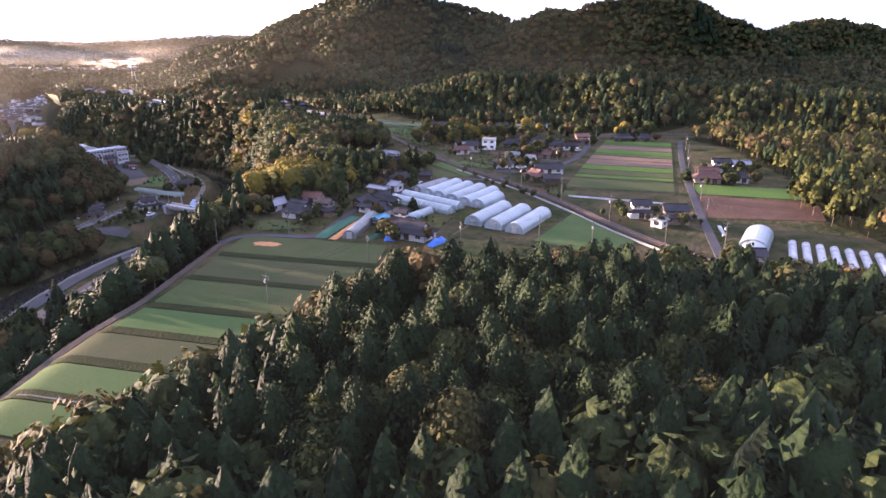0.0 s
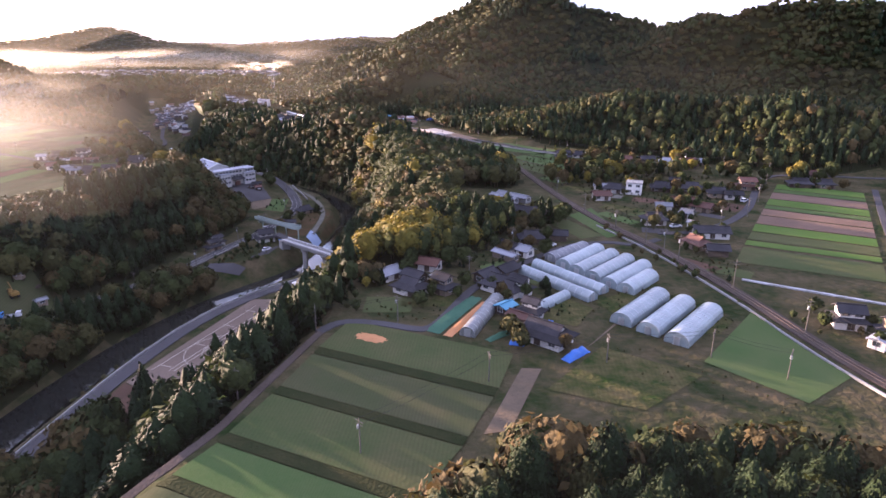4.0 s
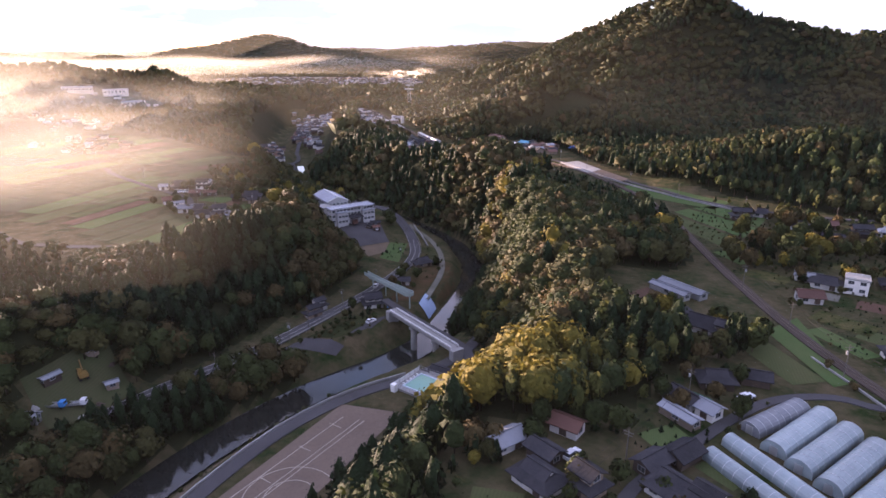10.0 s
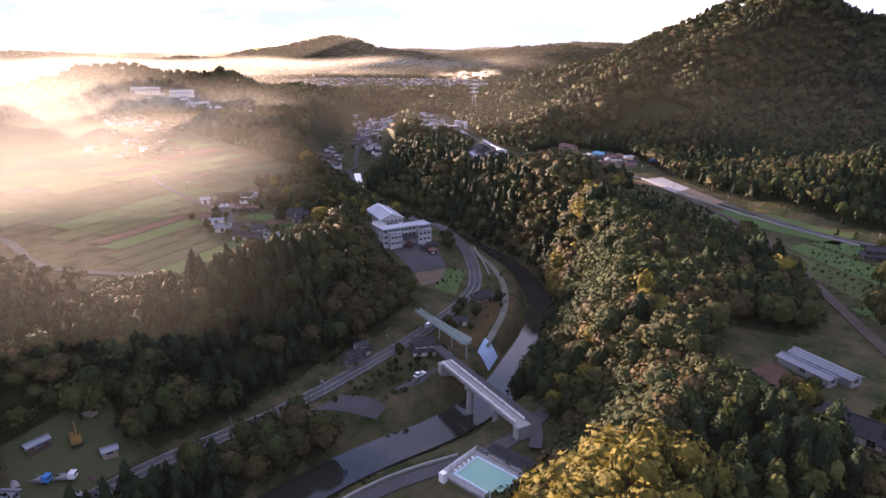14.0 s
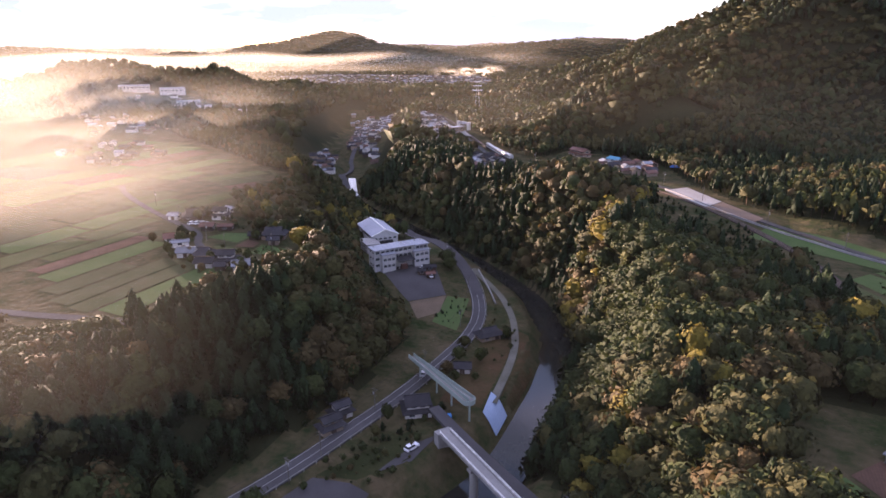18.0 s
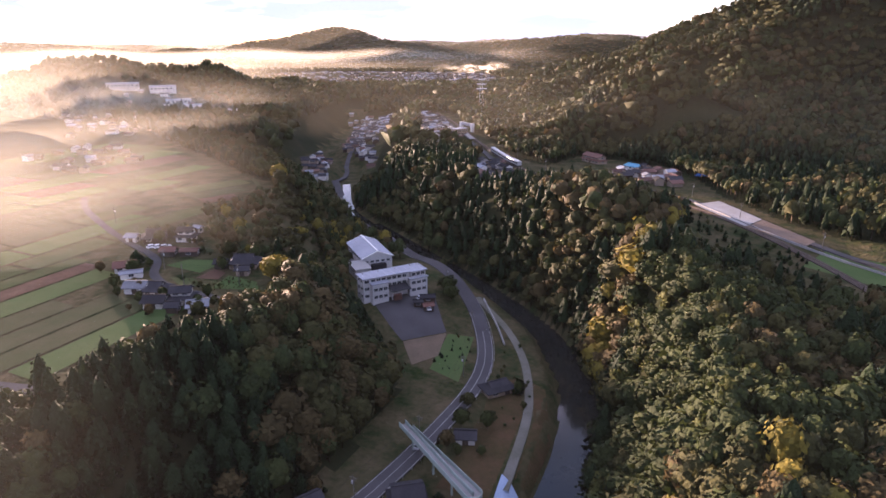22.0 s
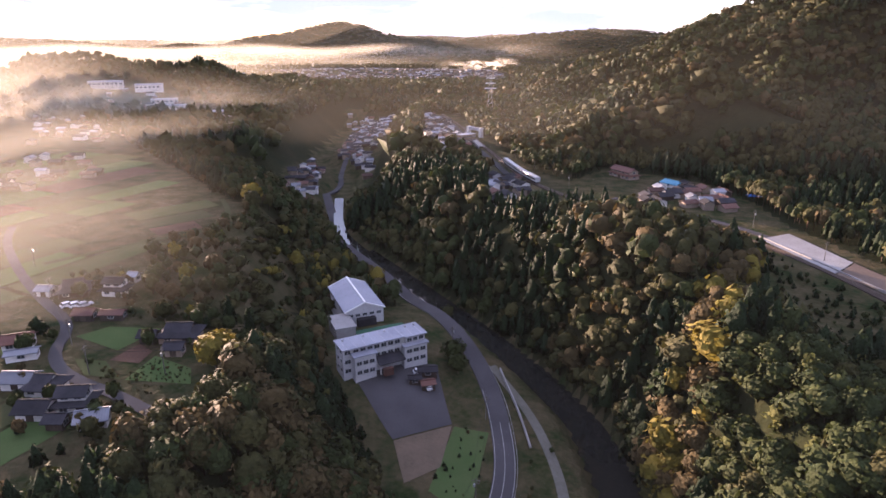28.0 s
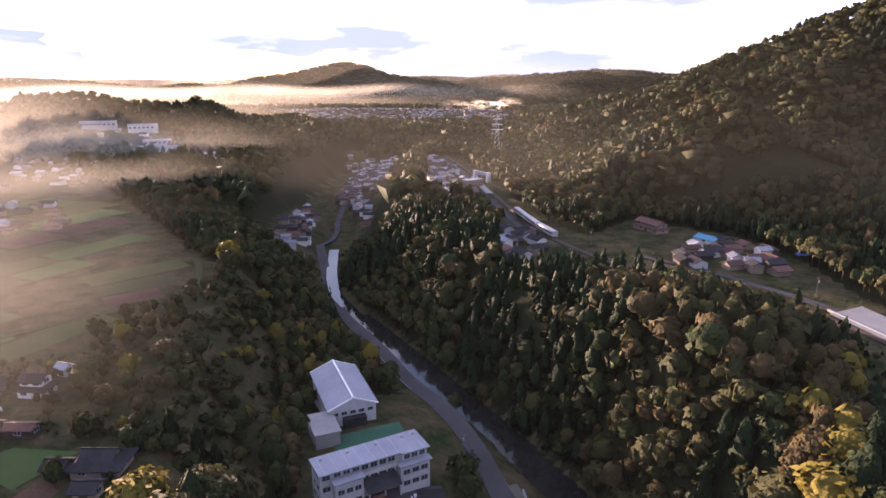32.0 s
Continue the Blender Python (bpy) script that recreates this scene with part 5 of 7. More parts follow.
# left plain
house(-216.5, 317.0, 25, 7.5, 5.5, "gable", T_, K, "white house with pale sheet roof")
house(-208.8, 318.0, 20, 8.0, 7.0, "irimoya", G, K, "dark tiled farmhouse on the plain")
house(-201.5, 310.8, 25, 7.0, 6.0, "gable", G, K, "white gabled house with a grey tile roof")
house(-196.3, 316.2, 30, 8.0, 6.0, "two", G, K, "white two-storey house with a grey roof on the plain")
house(-193.4, 309.8, 25, 4.0, 3.6, "gable", G, M_WOOD, "small dark shed behind white houses", "shed")
house(-187.6, 313.6, 40, 6.5, 5.0, "gable", T_, K, "white barn with a pale roof", "barn")
house(-236.0, 329.2, 45, 8.0, 5.5, "gable", M_TILE_RED, K, "white house with a bright red-brown roof")
house(-228.8, 325.4, 45, 8.0, 3.6, "shed", T_, K, "long white shed beside the red-roofed house", "shed")
house(-254.5, 358.5, 45, 9.5, 9.0, "irimoya", G, M_WOOD, "tall dark thatch-shaped farmhouse roof")
house(-243.0, 364.0, 20, 8.0, 6.0, "two", G, K, "two-storey farmhouse on the plain")
house(-235.5, 347.8, 25, 6.0, 4.4, "gable", R_, M_WOOD, "brown-roofed shed by the lane", "shed")
house(-228.6, 351.2, 25, 7.5, 4.0, "shed", R_, M_WOOD, "long brown-roofed shed by the lane", "shed")
house(-201.5, 350.0, 25, 11.0, 8.0, "irimoya", G, M_WALL_TAN, "large old farmhouse with grey roof among trees")
house(-196.2, 343.0, 25, 4.8, 4.0, "gable", G, M_WALL_TAN, "small grey-roofed annex of the old farmhouse", "outbuilding")
house(-207.8, 345.2, 25, 4.5, 4.0, "gable", G, M_WOOD, "low tiled wing beside the old farmhouse", "outbuilding")
house(-261.5, 354.0, 20, 5.0, 4.0, "gable", T_, K, "small white shed on the plain", "shed")
house(-246.5, 373.5, 10, 3.4, 3.0, "gable", T_, K, "tiny white shed beside the rough ground", "shed")


def block(x, y, turn, L, W, H, label, name="building", storeys=2, mat=None):
    """A flat-roofed building with parapet, bands of windows."""
    ob = thing(name, pose(x, y, gz(x, y), 0, 0, turn), label, "building")
    mat = mat or M_WALL
    part("wall", Build().box(-L / 2, -W / 2, -0.6, L / 2, W / 2, H), mat, ob)
    b = Build().box(-L / 2 - 0.25, -W / 2 - 0.25, H, L / 2 + 0.25, W / 2 + 0.25, H + 0.35)
    part("roof", b, M_CONCRETE, ob)
    part("parapet", Build().box(-L / 2, -W / 2, H + 0.35, L / 2, -W / 2 + 0.2, H + 0.75).box(-L / 2, W / 2 - 0.2, H + 0.35, L / 2, W / 2, H + 0.75), mat, ob)
    n = max(2, int(L / 2.6))
    for s in range(storeys):
        for k in range(n):
            px = (k + 0.5 - n / 2) * L / n
            window(ob, px, -W / 2 - 0.01, 1.6 + s * H / storeys, 0)
    return ob


block(62.0, 290.0, -15, 6.5, 5.5, 4.8, "white flat-roofed modern house in the village", "modern_house")
house(50.0, 298.0, -15, 9.0, 5.0, "shed", M_TIN, K, "low white workshop with a pale roof", "workshop")
house(-128.0, 608.0, -40, 20.0, 9.0, "two", R_, M_WALL_TAN, "large brown-roofed hall under the mountain", "hall")
house(-100.0, 594.0, -35, 13.0, 9.0, "shed", M_TEAL, K, "large hall with a bright teal sheet roof", "hall")


M_ROOF_PALE = material("pale_blue_sheet_roof", (0.25, 0.265, 0.30), (0.19, 0.20, 0.23), 0.65, metal=0.0, fine=0.8, coarse=0.12, bump=0.06)


# ---- greenhouses ----
def greenhouse(x, y, turn, L, W, H, film, label, straight=0.9):
    """A plastic tunnel along local y: film, hoops, end walls and a door."""
    ob = thing("greenhouse", pose(x, y, gz(x, y) + 0.05, 0, 0, turn), label, "greenhouse", "plastic tunnel greenhouses")
    n = 10
    arch = [(W / 2, 0.0)] + [(math.cos(math.pi * k / n) * W / 2, straight + math.sin(math.pi * k / n) * (H - straight)) for k in range(n + 1)] + [(-W / 2, 0.0)]
    b = Build()
    for (x0, z0), (x1, z1) in zip(arch[:-1], arch[1:]):
        b.face((x0, -L / 2, z0), (x0, L / 2, z0), (x1, L / 2, z1), (x1, -L / 2, z1))
    me = b.mesh("film")
    me.polygons.foreach_set("use_smooth", [True] * len(me.polygons))
    part("film", me, film, ob)
    for s in (-1, 1):
        e = Build()
        e.face(*[(q[0], s * (L / 2 - 0.05), q[1]) for q in arch])
        end = part("end_wall", e, film, ob)
        part("door", Build().box(-0.75, s * L / 2 - 0.06, 0.0, 0.75, s * L / 2 + 0.06, 1.9), M_STEEL, end)
    hoops = max(4, int(L / 2.2))
    hb = Build()
    for x0, z0 in arch:
        hb.v += [(x0 * 1.012, 0.04, z0 * 1.012), (x0 * 1.012, -0.04, z0 * 1.012), (x0 * 0.99, 0.0, z0 * 0.99)]
    for k in range(len(arch) - 1):
        hb.f += [(3 * k + i, 3 * k + (i + 1) % 3, 3 * k + 3 + (i + 1) % 3, 3 * k + 3 + i) for i in range(3)]
    hm = hb.mesh("hoop")
    for k in range(hoops + 1):
        part("hoop", hm, M_STEEL, ob).matrix_local = pose(0, -L / 2 + k * L / hoops, 0)
    return ob


M_FILM_DIM = material("grey_shade_film", (0.16, 0.17, 0.18), (0.11, 0.12, 0.13), 0.5, fine=0.6, coarse=0.2, bump=0.1)
M_FILM_CLEAR = material("aged_clear_film", (0.14, 0.15, 0.145), (0.10, 0.11, 0.105), 0.4, fine=0.6, coarse=0.2, bump=0.1)
for k in range(3):
    greenhouse(38.6 + 5.1 * k, 161.6 - 4.6 * k, -36, 22, 5.4, 3.0, M_FILM, "white plastic tunnel greenhouse in a row of three")
for i, (ax, ay, bx, by) in enumerate(((22.2, 190.2, 34.6, 207.0), (25.6, 185.6, 38.2, 202.2), (29.4, 181.0, 42.0, 197.8), (33.0, 176.2, 45.8, 192.6), (36.8, 172.6, 45.8, 184.6))):
    L = math.hypot(bx - ax, by - ay)
    greenhouse((ax + bx) / 2, (ay + by) / 2, math.degrees(math.atan2(-(bx - ax), by - ay)), L, 5.0, 2.9, M_FILM, "white plastic tunnel greenhouse, bluish in the shade" if i == 4 else "white plastic tunnel greenhouse in the large group")
for ax, ay, bx, by in ((14.6, 192.0, 31.2, 171.8), (10.6, 186.2, 27.6, 166.6)):
    greenhouse((ax + bx) / 2, (ay + by) / 2, math.degrees(math.atan2(-(bx - ax), by - ay)), math.hypot(bx - ax, by - ay), 3.6, 2.4, M_FILM, "very long narrow white plastic tunnel", 0.7)
greenhouse(16.6, 163.6, -40, 14.0, 2.8, 2.0, M_FILM, "small narrow white plastic tunnel", 0.6)
greenhouse(0.0, 154.0, -17, 22.0, 3.6, 2.4, M_FILM_CLEAR, "aged clear plastic tunnel beside the orange husks", 0.8)
greenhouse(22.5, 200.5, -42, 11, 4.6, 2.6, M_FILM_DIM, "dark grey shaded tunnel greenhouse")
greenhouse(27.5, 206.0, -42, 9, 4.6, 2.6, M_FILM_DIM, "dark grey shaded tunnel greenhouse")
greenhouse(103.0, 126.0, -38, 16, 7.0, 3.6, M_FILM, "wide white plastic tunnel beside low tunnel rows")
greenhouse(98.0, 119.0, -38, 10, 6.0, 3.2, M_FILM, "short white plastic tunnel beside low tunnel rows")
M_MULCH = material("pale_row_cover", (0.38, 0.38, 0.39), (0.16, 0.17, 0.15), 0.6, fine=1.0, coarse=0.3, bump=0.2)
for k in range(7):
    cx, cy = 109 + 2.4 * k, 119.5 - 2.1 * k
    b = Build()
    sec = [(1.0, 0), (0.85, 0.5), (0.4, 0.85), (-0.4, 0.85), (-0.85, 0.5), (-1.0, 0)]
    b.prism(sec, (-7.5, -7.5 * 0.5, 0), (7.5, 7.5 * 0.5, 0))
    ob = tagged(new("row_tunnel", b.mesh("row_tunnel")), "low pale row tunnel over vegetables", "row tunnel", "low row tunnels")
    ob.data.materials.append(M_MULCH)
    ob.matrix_world = pose(cx, cy, gz(cx, cy) + 0.05, 0, 0, 30)

# ---- school ----
SZ = 74.7
school = thing("school", pose(-169.8, 377.2, SZ, 0, 0, 53.2), "three-storey white school with two front wings", "school")


def storey_windows(parent, x0, x1, y, z0, floors, n, fh=2.95):
    for f in range(floors):
        for k in range(n):
            px = x0 + (k + 0.5) * (x1 - x0) / n
            window(parent, px, y, z0 + f * fh, 0, ((x1 - x0) / n / 2.1, 1.15), M_SCHOOL)


part("main_block", Build().box(0.5, 0.6, -4, 26.7, 7.0, 8.7), M_SCHOOL, school)
part("left_wing", Build().box(3.2, -2.0, -4, 9.8, 0.6, 6.8), M_SCHOOL, school)
part("right_wing", Build().box(19.2, -2.0, -4, 26.7, 0.6, 6.2), M_SCHOOL, school)
part("upper_wing", Build().box(20.2, -0.4, 6.2, 26.7, 0.6, 8.7), M_SCHOOL, school)
part("roof", Build().box(0, -0.4, 8.7, 27.2, 7.4, 9.0), M_ROOF_PALE, school, "pale sheet roof with wide eaves")
part("upper_wing_roof", Build().box(19.8, -1.2, 8.68, 27.2, -0.41, 8.98), M_ROOF_PALE, school)
part("left_wing_roof", Build().box(2.8, -2.5, 6.8, 10.2, 0.59, 7.1), M_ROOF_PALE, school)
part("right_wing_roof", Build().box(18.8, -2.5, 6.2, 27.2, -0.41, 6.5), M_ROOF_PALE, school)
part("entrance_canopy", Build().slab([(10.3, -3.8, 3.3), (18.7, -3.8, 3.3), (18.7, 0.6, 4.3), (10.3, 0.6, 4.3)], 0.25), M_TILE, school, "dark entrance roof")
for px in (10.6, 14.5, 18.4):
    part("canopy_post", Build().box(px - 0.15, -3.6, 0, px + 0.15, -3.3, 3.1), M_SCHOOL, school)
part("porch", Build().box(11.0, -5.2, 0, 14.0, -3.9, 2.3), M_TILE_RED, school, "low reddish entrance porch")
storey_windows(school, 0.7, 3.1, 0.58, 1.6, 3, 1)
storey_windows(school, 3.4, 19.0, 0.58, 7.4, 1, 7)
storey_windows(school, 10.2, 18.8, 0.58, 4.9, 1, 4)
storey_windows(school, 3.5, 9.5, -2.02, 1.6, 2, 3)
storey_windows(school, 19.5, 26.4, -2.02, 1.6, 2, 3)
storey_windows(school, 20.5, 26.4, -0.42, 7.5, 1, 3)
for f in range(3):
    for py in (2.2, 5.0):
        window(school, 0.49, py, 1.6 + 2.95 * f, -90, (0.9, 1.0), M_SCHOOL)
        window(school, 26.71, py, 1.6 + 2.95 * f, 90, (0.9, 1.0), M_SCHOOL)
part("balcony", Build().box(10.0, -0.5, 5.75, 19.0, 0.6, 5.9).box(10.0, -0.55, 5.9, 19.0, -0.4, 6.7), M_SCHOOL, school)
for px in (2.0, 8.5, 15.5, 22.5, 25.5):
    part("roof_vent", Build().box(px, 5.2, 9.0, px + 0.5, 5.7, 9.6), M_SCHOOL, school)
for k in range(9):
    part("roof_seam", Build().box(1.5 + 3 * k, -0.4, 9.0, 1.58 + 3 * k, 7.4, 9.06), M_STEEL, school)
gym = thing("gymnasium", pose(-192.4, 420.4, SZ, 0, 0, 137.0), "school gymnasium with a wide pale gabled roof", "gymnasium")
GL, GW, GH = 24.8, 13.4, 5.6
part("wall", Build().box(-GL / 2, -GW / 2, -4, GL / 2, GW / 2, GH), M_SCHOOL, gym)
b, t = gable(GL, GW, GH, 0.40, 0.6, 0.3)
part("roof", b, M_ROOF_PALE, gym, "pale blue-grey sheet roof")
part("ridge", Build().box(-GL / 2 - 0.5, -0.3, t - 0.05, GL / 2 + 0.5, 0.3, t + 0.25), M_PAINT, gym, "white ridge cap")
for s in (-1, 1):
    X = s * (GL / 2 + 0.5)
    part("verge", Build().prism([(-0.15, 0.06), (0.15, 0.06), (0.15, -0.3), (-0.15, -0.3)], (X, -GW / 2 - 0.6, GH - 0.24), (X, 0, t)).prism([(-0.15, 0.06), (0.15, 0.06), (0.15, -0.3), (-0.15, -0.3)], (X, GW / 2 + 0.6, GH - 0.24), (X, 0, t)), M_PAINT, gym, "white verge board")
gable_ends(gym, GL, GW, GH, t, M_SCHOOL)
for py in (-5.0, -2.5, 0.0, 2.5, 5.0):
    window(gym, -GL / 2 - 0.01, py, 3.6, -90, (1.0, 0.9), M_SCHOOL)
part("entrance", Build().box(-GL / 2 - 2.2, -3.5, 0, -GL / 2, 3.0, 2.6), M_TILE, gym, "dark glazed entrance lobby")
for k in range(7):
    window(gym, -GL / 2 + 2.2 + k * 3.4, GW / 2 + 0.01, 3.6, 180, (1.3, 1.1), M_SCHOOL)
    window(gym, -GL / 2 + 2.2 + k * 3.4, -GW / 2 - 0.01, 3.6, 0, (1.3, 1.1), M_SCHOOL)
annex = thing("school_annex", pose(-186.8, 402.8, SZ, 0, 0, 137.5), "flat-roofed concrete annex between school and gymnasium", "building")
part("wall", Build().box(-5.5, -3.3, -6, 5.5, 3.3, 3.9), M_CONCRETE, annex)
part("roof", Build().box(-5.8, -3.6, 3.9, 5.8, 3.6, 4.2), M_CONCRETE, annex)
for k in range(3):
    window(annex, -3.6 + 3.6 * k, 3.31, 2.0, 180)
    window(annex, -3.6 + 3.6 * k, -3.31, 2.0, 0)
drape("school_court", [(-176, 392), (-163, 409), (-172, 418), (-184, 404)], M_NETTING, "dark green court between school and gymnasium", "court", lift=0.3)
for px, py, a, L, W, roof, lab in ((-150.0, 393.0, 30, 6.5, 4.0, M_TILE, "dark-roofed storage shed in the school yard"), (-147.5, 388.0, 40, 4.5, 3.5, M_TILE_RED, "small brown-roofed shed in the school yard"), (-151.5, 387.5, 30, 4.0, 3.0, M_TILE, "small dark shed in the school yard")):
    house(px, py, a, L, W, "shed", roof, M_WOOD, lab, "shed")

# ---- bridges ----
bridge = thing("bridge", Matrix.Identity(4), "pale concrete road bridge over the river on round piers", "bridge")
BA, BB = Vector((-92.9, 279.8, 72.4)), Vector((-61.0, 255.6, 73.0))
u = (BB - BA).normalized()
s_ = Vector((-u.y, u.x, 0))
part("deck", Build().prism([(-1.7, 0), (1.7, 0), (1.7, -0.5), (1.1, -0.5), (1.1, -1.4), (-1.1, -1.4), (-1.1, -0.5), (-1.7, -0.5)], BA, BB), M_CONCRETE, bridge)
part("carriageway", Build().prism([(-1.35, 0.05), (1.35, 0.05), (1.35, 0.0), (-1.35, 0.0)], BA, BB), M_CONCRETE, bridge, "pale worn deck surface")
for sd in (-1, 1):
    part("kerb", Build().prism([(sd * 1.54 - 0.2, 0.35), (sd * 1.54 + 0.2, 0.35), (sd * 1.54 + 0.2, 0.0), (sd * 1.54 - 0.2, 0.0)], BA, BB), M_CONCRETE, bridge)
    for hgt in (0.75, 1.1):
        part("handrail", Build().rod(BA + s_ * sd * 1.54 + Vector((0, 0, hgt)), BB + s_ * sd * 1.54 + Vector((0, 0, hgt)), 0.07), M_PAINT, bridge)
    for k in range(15):
        q = BA.lerp(BB, k / 14) + s_ * sd * 1.54
        part("rail_post", Build().rod(q, q + Vector((0, 0, 1.15)), 0.07, n=4), M_PAINT, bridge)
for f in (0.36, 0.72):
    q = BA.lerp(BB, f)
    part("pier", Build().rod(q + Vector((0, 0, -14)), q + Vector((0, 0, -2.2)), 1.1, n=14), M_CONCRETE, bridge)
    part("pier_cap", Build().prism([(-0.8, -1.5), (0.8, -1.5), (0.8, -2.3), (-0.8, -2.3)], q - s_ * 1.6, q + s_ * 1.6), M_CONCRETE, bridge)
for q, sg in ((BA, -1), (BB, 1)):
    part("abutment", Build().prism([(-2.2, 0), (2.2, 0), (2.2, -6), (-2.2, -6)], q, q + u * sg * 2.2), M_CONCRETE, bridge)
ribbon("lane", [(-101, 290), (-95, 285.5), (-81, 275.5), (-64, 265.5), (-57, 260), (-55, 250)], 3.4, M_ASPHALT, "narrow side lane beside the bridge", "lane", z=[72.4, 71.8, 70.8, 70.4], lift=0)

over = thing("footbridge", Matrix.Identity(4), "pale green pedestrian overpass with a looped ramp over the road", "footbridge")
FA, FB = Vector((-118.6, 313.4, 73.6)), Vector((-92.0, 294.0, 74.6))
fu = (FB - FA).normalized()
fs = Vector((-fu.y, fu.x, 0))
M_RAIL_G = material("pale_green_paint", (0.25, 0.31, 0.28), (0.19, 0.24, 0.22), 0.5, fine=2.0, bump=0.05)
for off, z0, z1 in ((-1.1, 0.0, -0.4), (1.1, -2.2, -0.5)):
    a, c = FA + fs * off + Vector((0, 0, z0)), FB + fs * off + Vector((0, 0, z1))
    part("ramp", Build().prism([(-0.9, 0), (0.9, 0), (0.9, -0.45), (-0.9, -0.45)], a, c), M_CONCRETE, over)
    for sd in (-0.9, 0.9):
        part("parapet", Build().prism([(sd - 0.06, 1.1), (sd + 0.06, 1.1), (sd + 0.06, -0.3), (sd - 0.06, -0.3)], a, c), M_RAIL_G, over)
b = Build()
for k in range(7):
    a0, a1 = -math.pi / 2 + math.pi * k / 7, -math.pi / 2 + math.pi * (k + 1) / 7
    ring = [(FB + fs * math.sin(a) * r + fu * math.cos(a) * r + Vector((0, 0, -0.45))) for a, r in ((a0, 0.2), (a1, 0.2), (a1, 2.0), (a0, 2.0))]
    b.slab(ring, 0.45)
part("turning_platform", b, M_CONCRETE, over)
b = Build()
for k in range(7):
    a0, a1 = -math.pi / 2 + math.pi * k / 7, -math.pi / 2 + math.pi * (k + 1) / 7
    q0, q1 = (FB + fs * math.sin(a) * 2.0 + fu * math.cos(a) * 2.0 for a in (a0, a1))
    b.prism([(-0.06, 0.65), (0.06, 0.65), (0.06, -0.75), (-0.06, -0.75)], q0, q1)
part("curved_parapet", b, M_RAIL_G, over)
for f in (0.12, 0.45, 0.72, 1.02):
    q = FA.lerp(FB, f)
    part("pillar", Build().rod((q.x, q.y, gz(q.x, q.y) - 1), (q.x, q.y, q.z - 0.5 - 0.4 * f), 0.28, n=8), M_RAIL_G, over)

# ---- pool, sports ground lines ----
pool = thing("swimming_pool", pose(-61.6, 234.2, 69.6, 0, 0, -18.4), "outdoor school swimming pool with still green water", "swimming pool")
part("deck", Build().box(-10.0, -6.6, -1.2, 9.6, 6.6, 0.12), M_CONCRETE, pool, "dull grey pool deck")
part("water", Build().box(-7.8, -4.3, 0.12, 7.8, 4.3, 0.16), M_COURT, pool, "still green water, stained with algae")
for q in ((-8.3, -4.8, -7.8, 4.8), (7.8, -4.8, 8.3, 4.8), (-7.8, -4.8, 7.8, -4.3), (-7.8, 4.3, 7.8, 4.8)):
    part("coping", Build().box(q[0], q[1], 0.12, q[2], q[3], 0.34), M_PALE_BLUE, pool, "pale blue painted coping")
for k in range(5):
    part("starting_block", Build().box(-9.0, -3.7 + k * 1.7, 0.12, -8.45, -3.2 + k * 1.7, 0.55), M_PAINT, pool)
for k in range(5):
    part("screen_panel", Build().box(-9.95, -6.3 + k * 2.5, 0.2, -9.85, -4.1 + k * 2.5, 1.7), M_PAINT, pool, "white screen panel")
for k in range(6):
    part("fence_post", Build().rod((-9.9, -6.45 + k * 2.5, 0.1), (-9.9, -6.45 + k * 2.5, 1.9), 0.06, n=5), M_STEEL, pool)
for sy in (-6.5, 6.5):
    for k in range(8):
        part("fence_post", Build().rod((-9.9 + k * 2.75, sy, 0.1), (-9.9 + k * 2.75, sy, 1.7), 0.05, n=5), M_STEEL, pool)
    for hz in (0.9, 1.65):
        part("fence_rail", Build().rod((-9.9, sy, hz), (9.4, sy, hz), 0.03, n=4), M_STEEL, pool)
part("pump_hut", Build().box(-9.8, -8.4, -0.8, -8.2, -6.9, 1.9), M_PAINT, pool, "small white pump hut")
GROUND_MARKS = thing("pitch_markings", Matrix.Identity(4), "faint white chalk lines and circles on sand", "markings", kind="structure")


def chalk(pts, closed=False):
    ribbon("chalk_line", pts + ([pts[0]] if closed else []), 0.14, M_CHALK, "", "", lift=0.2, parent=GROUND_MARKS, cross=2, step=1.0)


def circle(cx, cy, r):
    return [(cx + r * math.cos(a * math.pi / 12), cy + r * math.sin(a * math.pi / 12)) for a in range(25)]


chalk(circle(-78, 178, 11))
chalk(circle(-78, 178, 6))
for dx in (-5, 0, 1.5):
    chalk([(-88 + dx, 165), (-76 + dx, 212)])
for dy in (0, 14, 28, 40):
    chalk([(-92 + dy * 0.22, 168 + dy), (-88 + dy * 0.22, 167 + dy)])

# ---- paved flats by the river ----
drape("apron", [(-120, 243), (-117, 254), (-103, 257), (-104, 252)], M_ASPHALT, "grey paved lay-by under the road", "pavement", lift=0.3)
drape("apron", [(-104, 262), (-100, 277), (-96, 284), (-98, 270)], M_ASPHALT, "grey paved track below the bridge", "pavement", lift=0.25)
ribbon("revetment", [(-89, 306), (-92, 338), (-98, 358), (-105, 374), (-118, 394), (-136, 412)], 2.6, M_MOSSY, "mossy concrete revetment along the river bank", "revetment", lift=0.2)
drape("slope_apron", [(-91, 311), (-84.6, 307.5), (-84.4, 297), (-89.6, 299.5)], M_ROOF_BLUE, "pale blue-grey concrete apron on the river bank", "apron", lift=0.75, step=1.5)
drape("river_bank", [(-88, 312), (-84.2, 312), (-84.4, 334), (-90.3, 337)], M_REED, "russet dry grass between revetment and water", "bank", lift=0.12)
drape("river_bank", [(-90.3, 337.2), (-84.4, 334.2), (-92, 355), (-96.6, 357)], M_REED, "russet dry grass between revetment and water", "bank", lift=0.12)
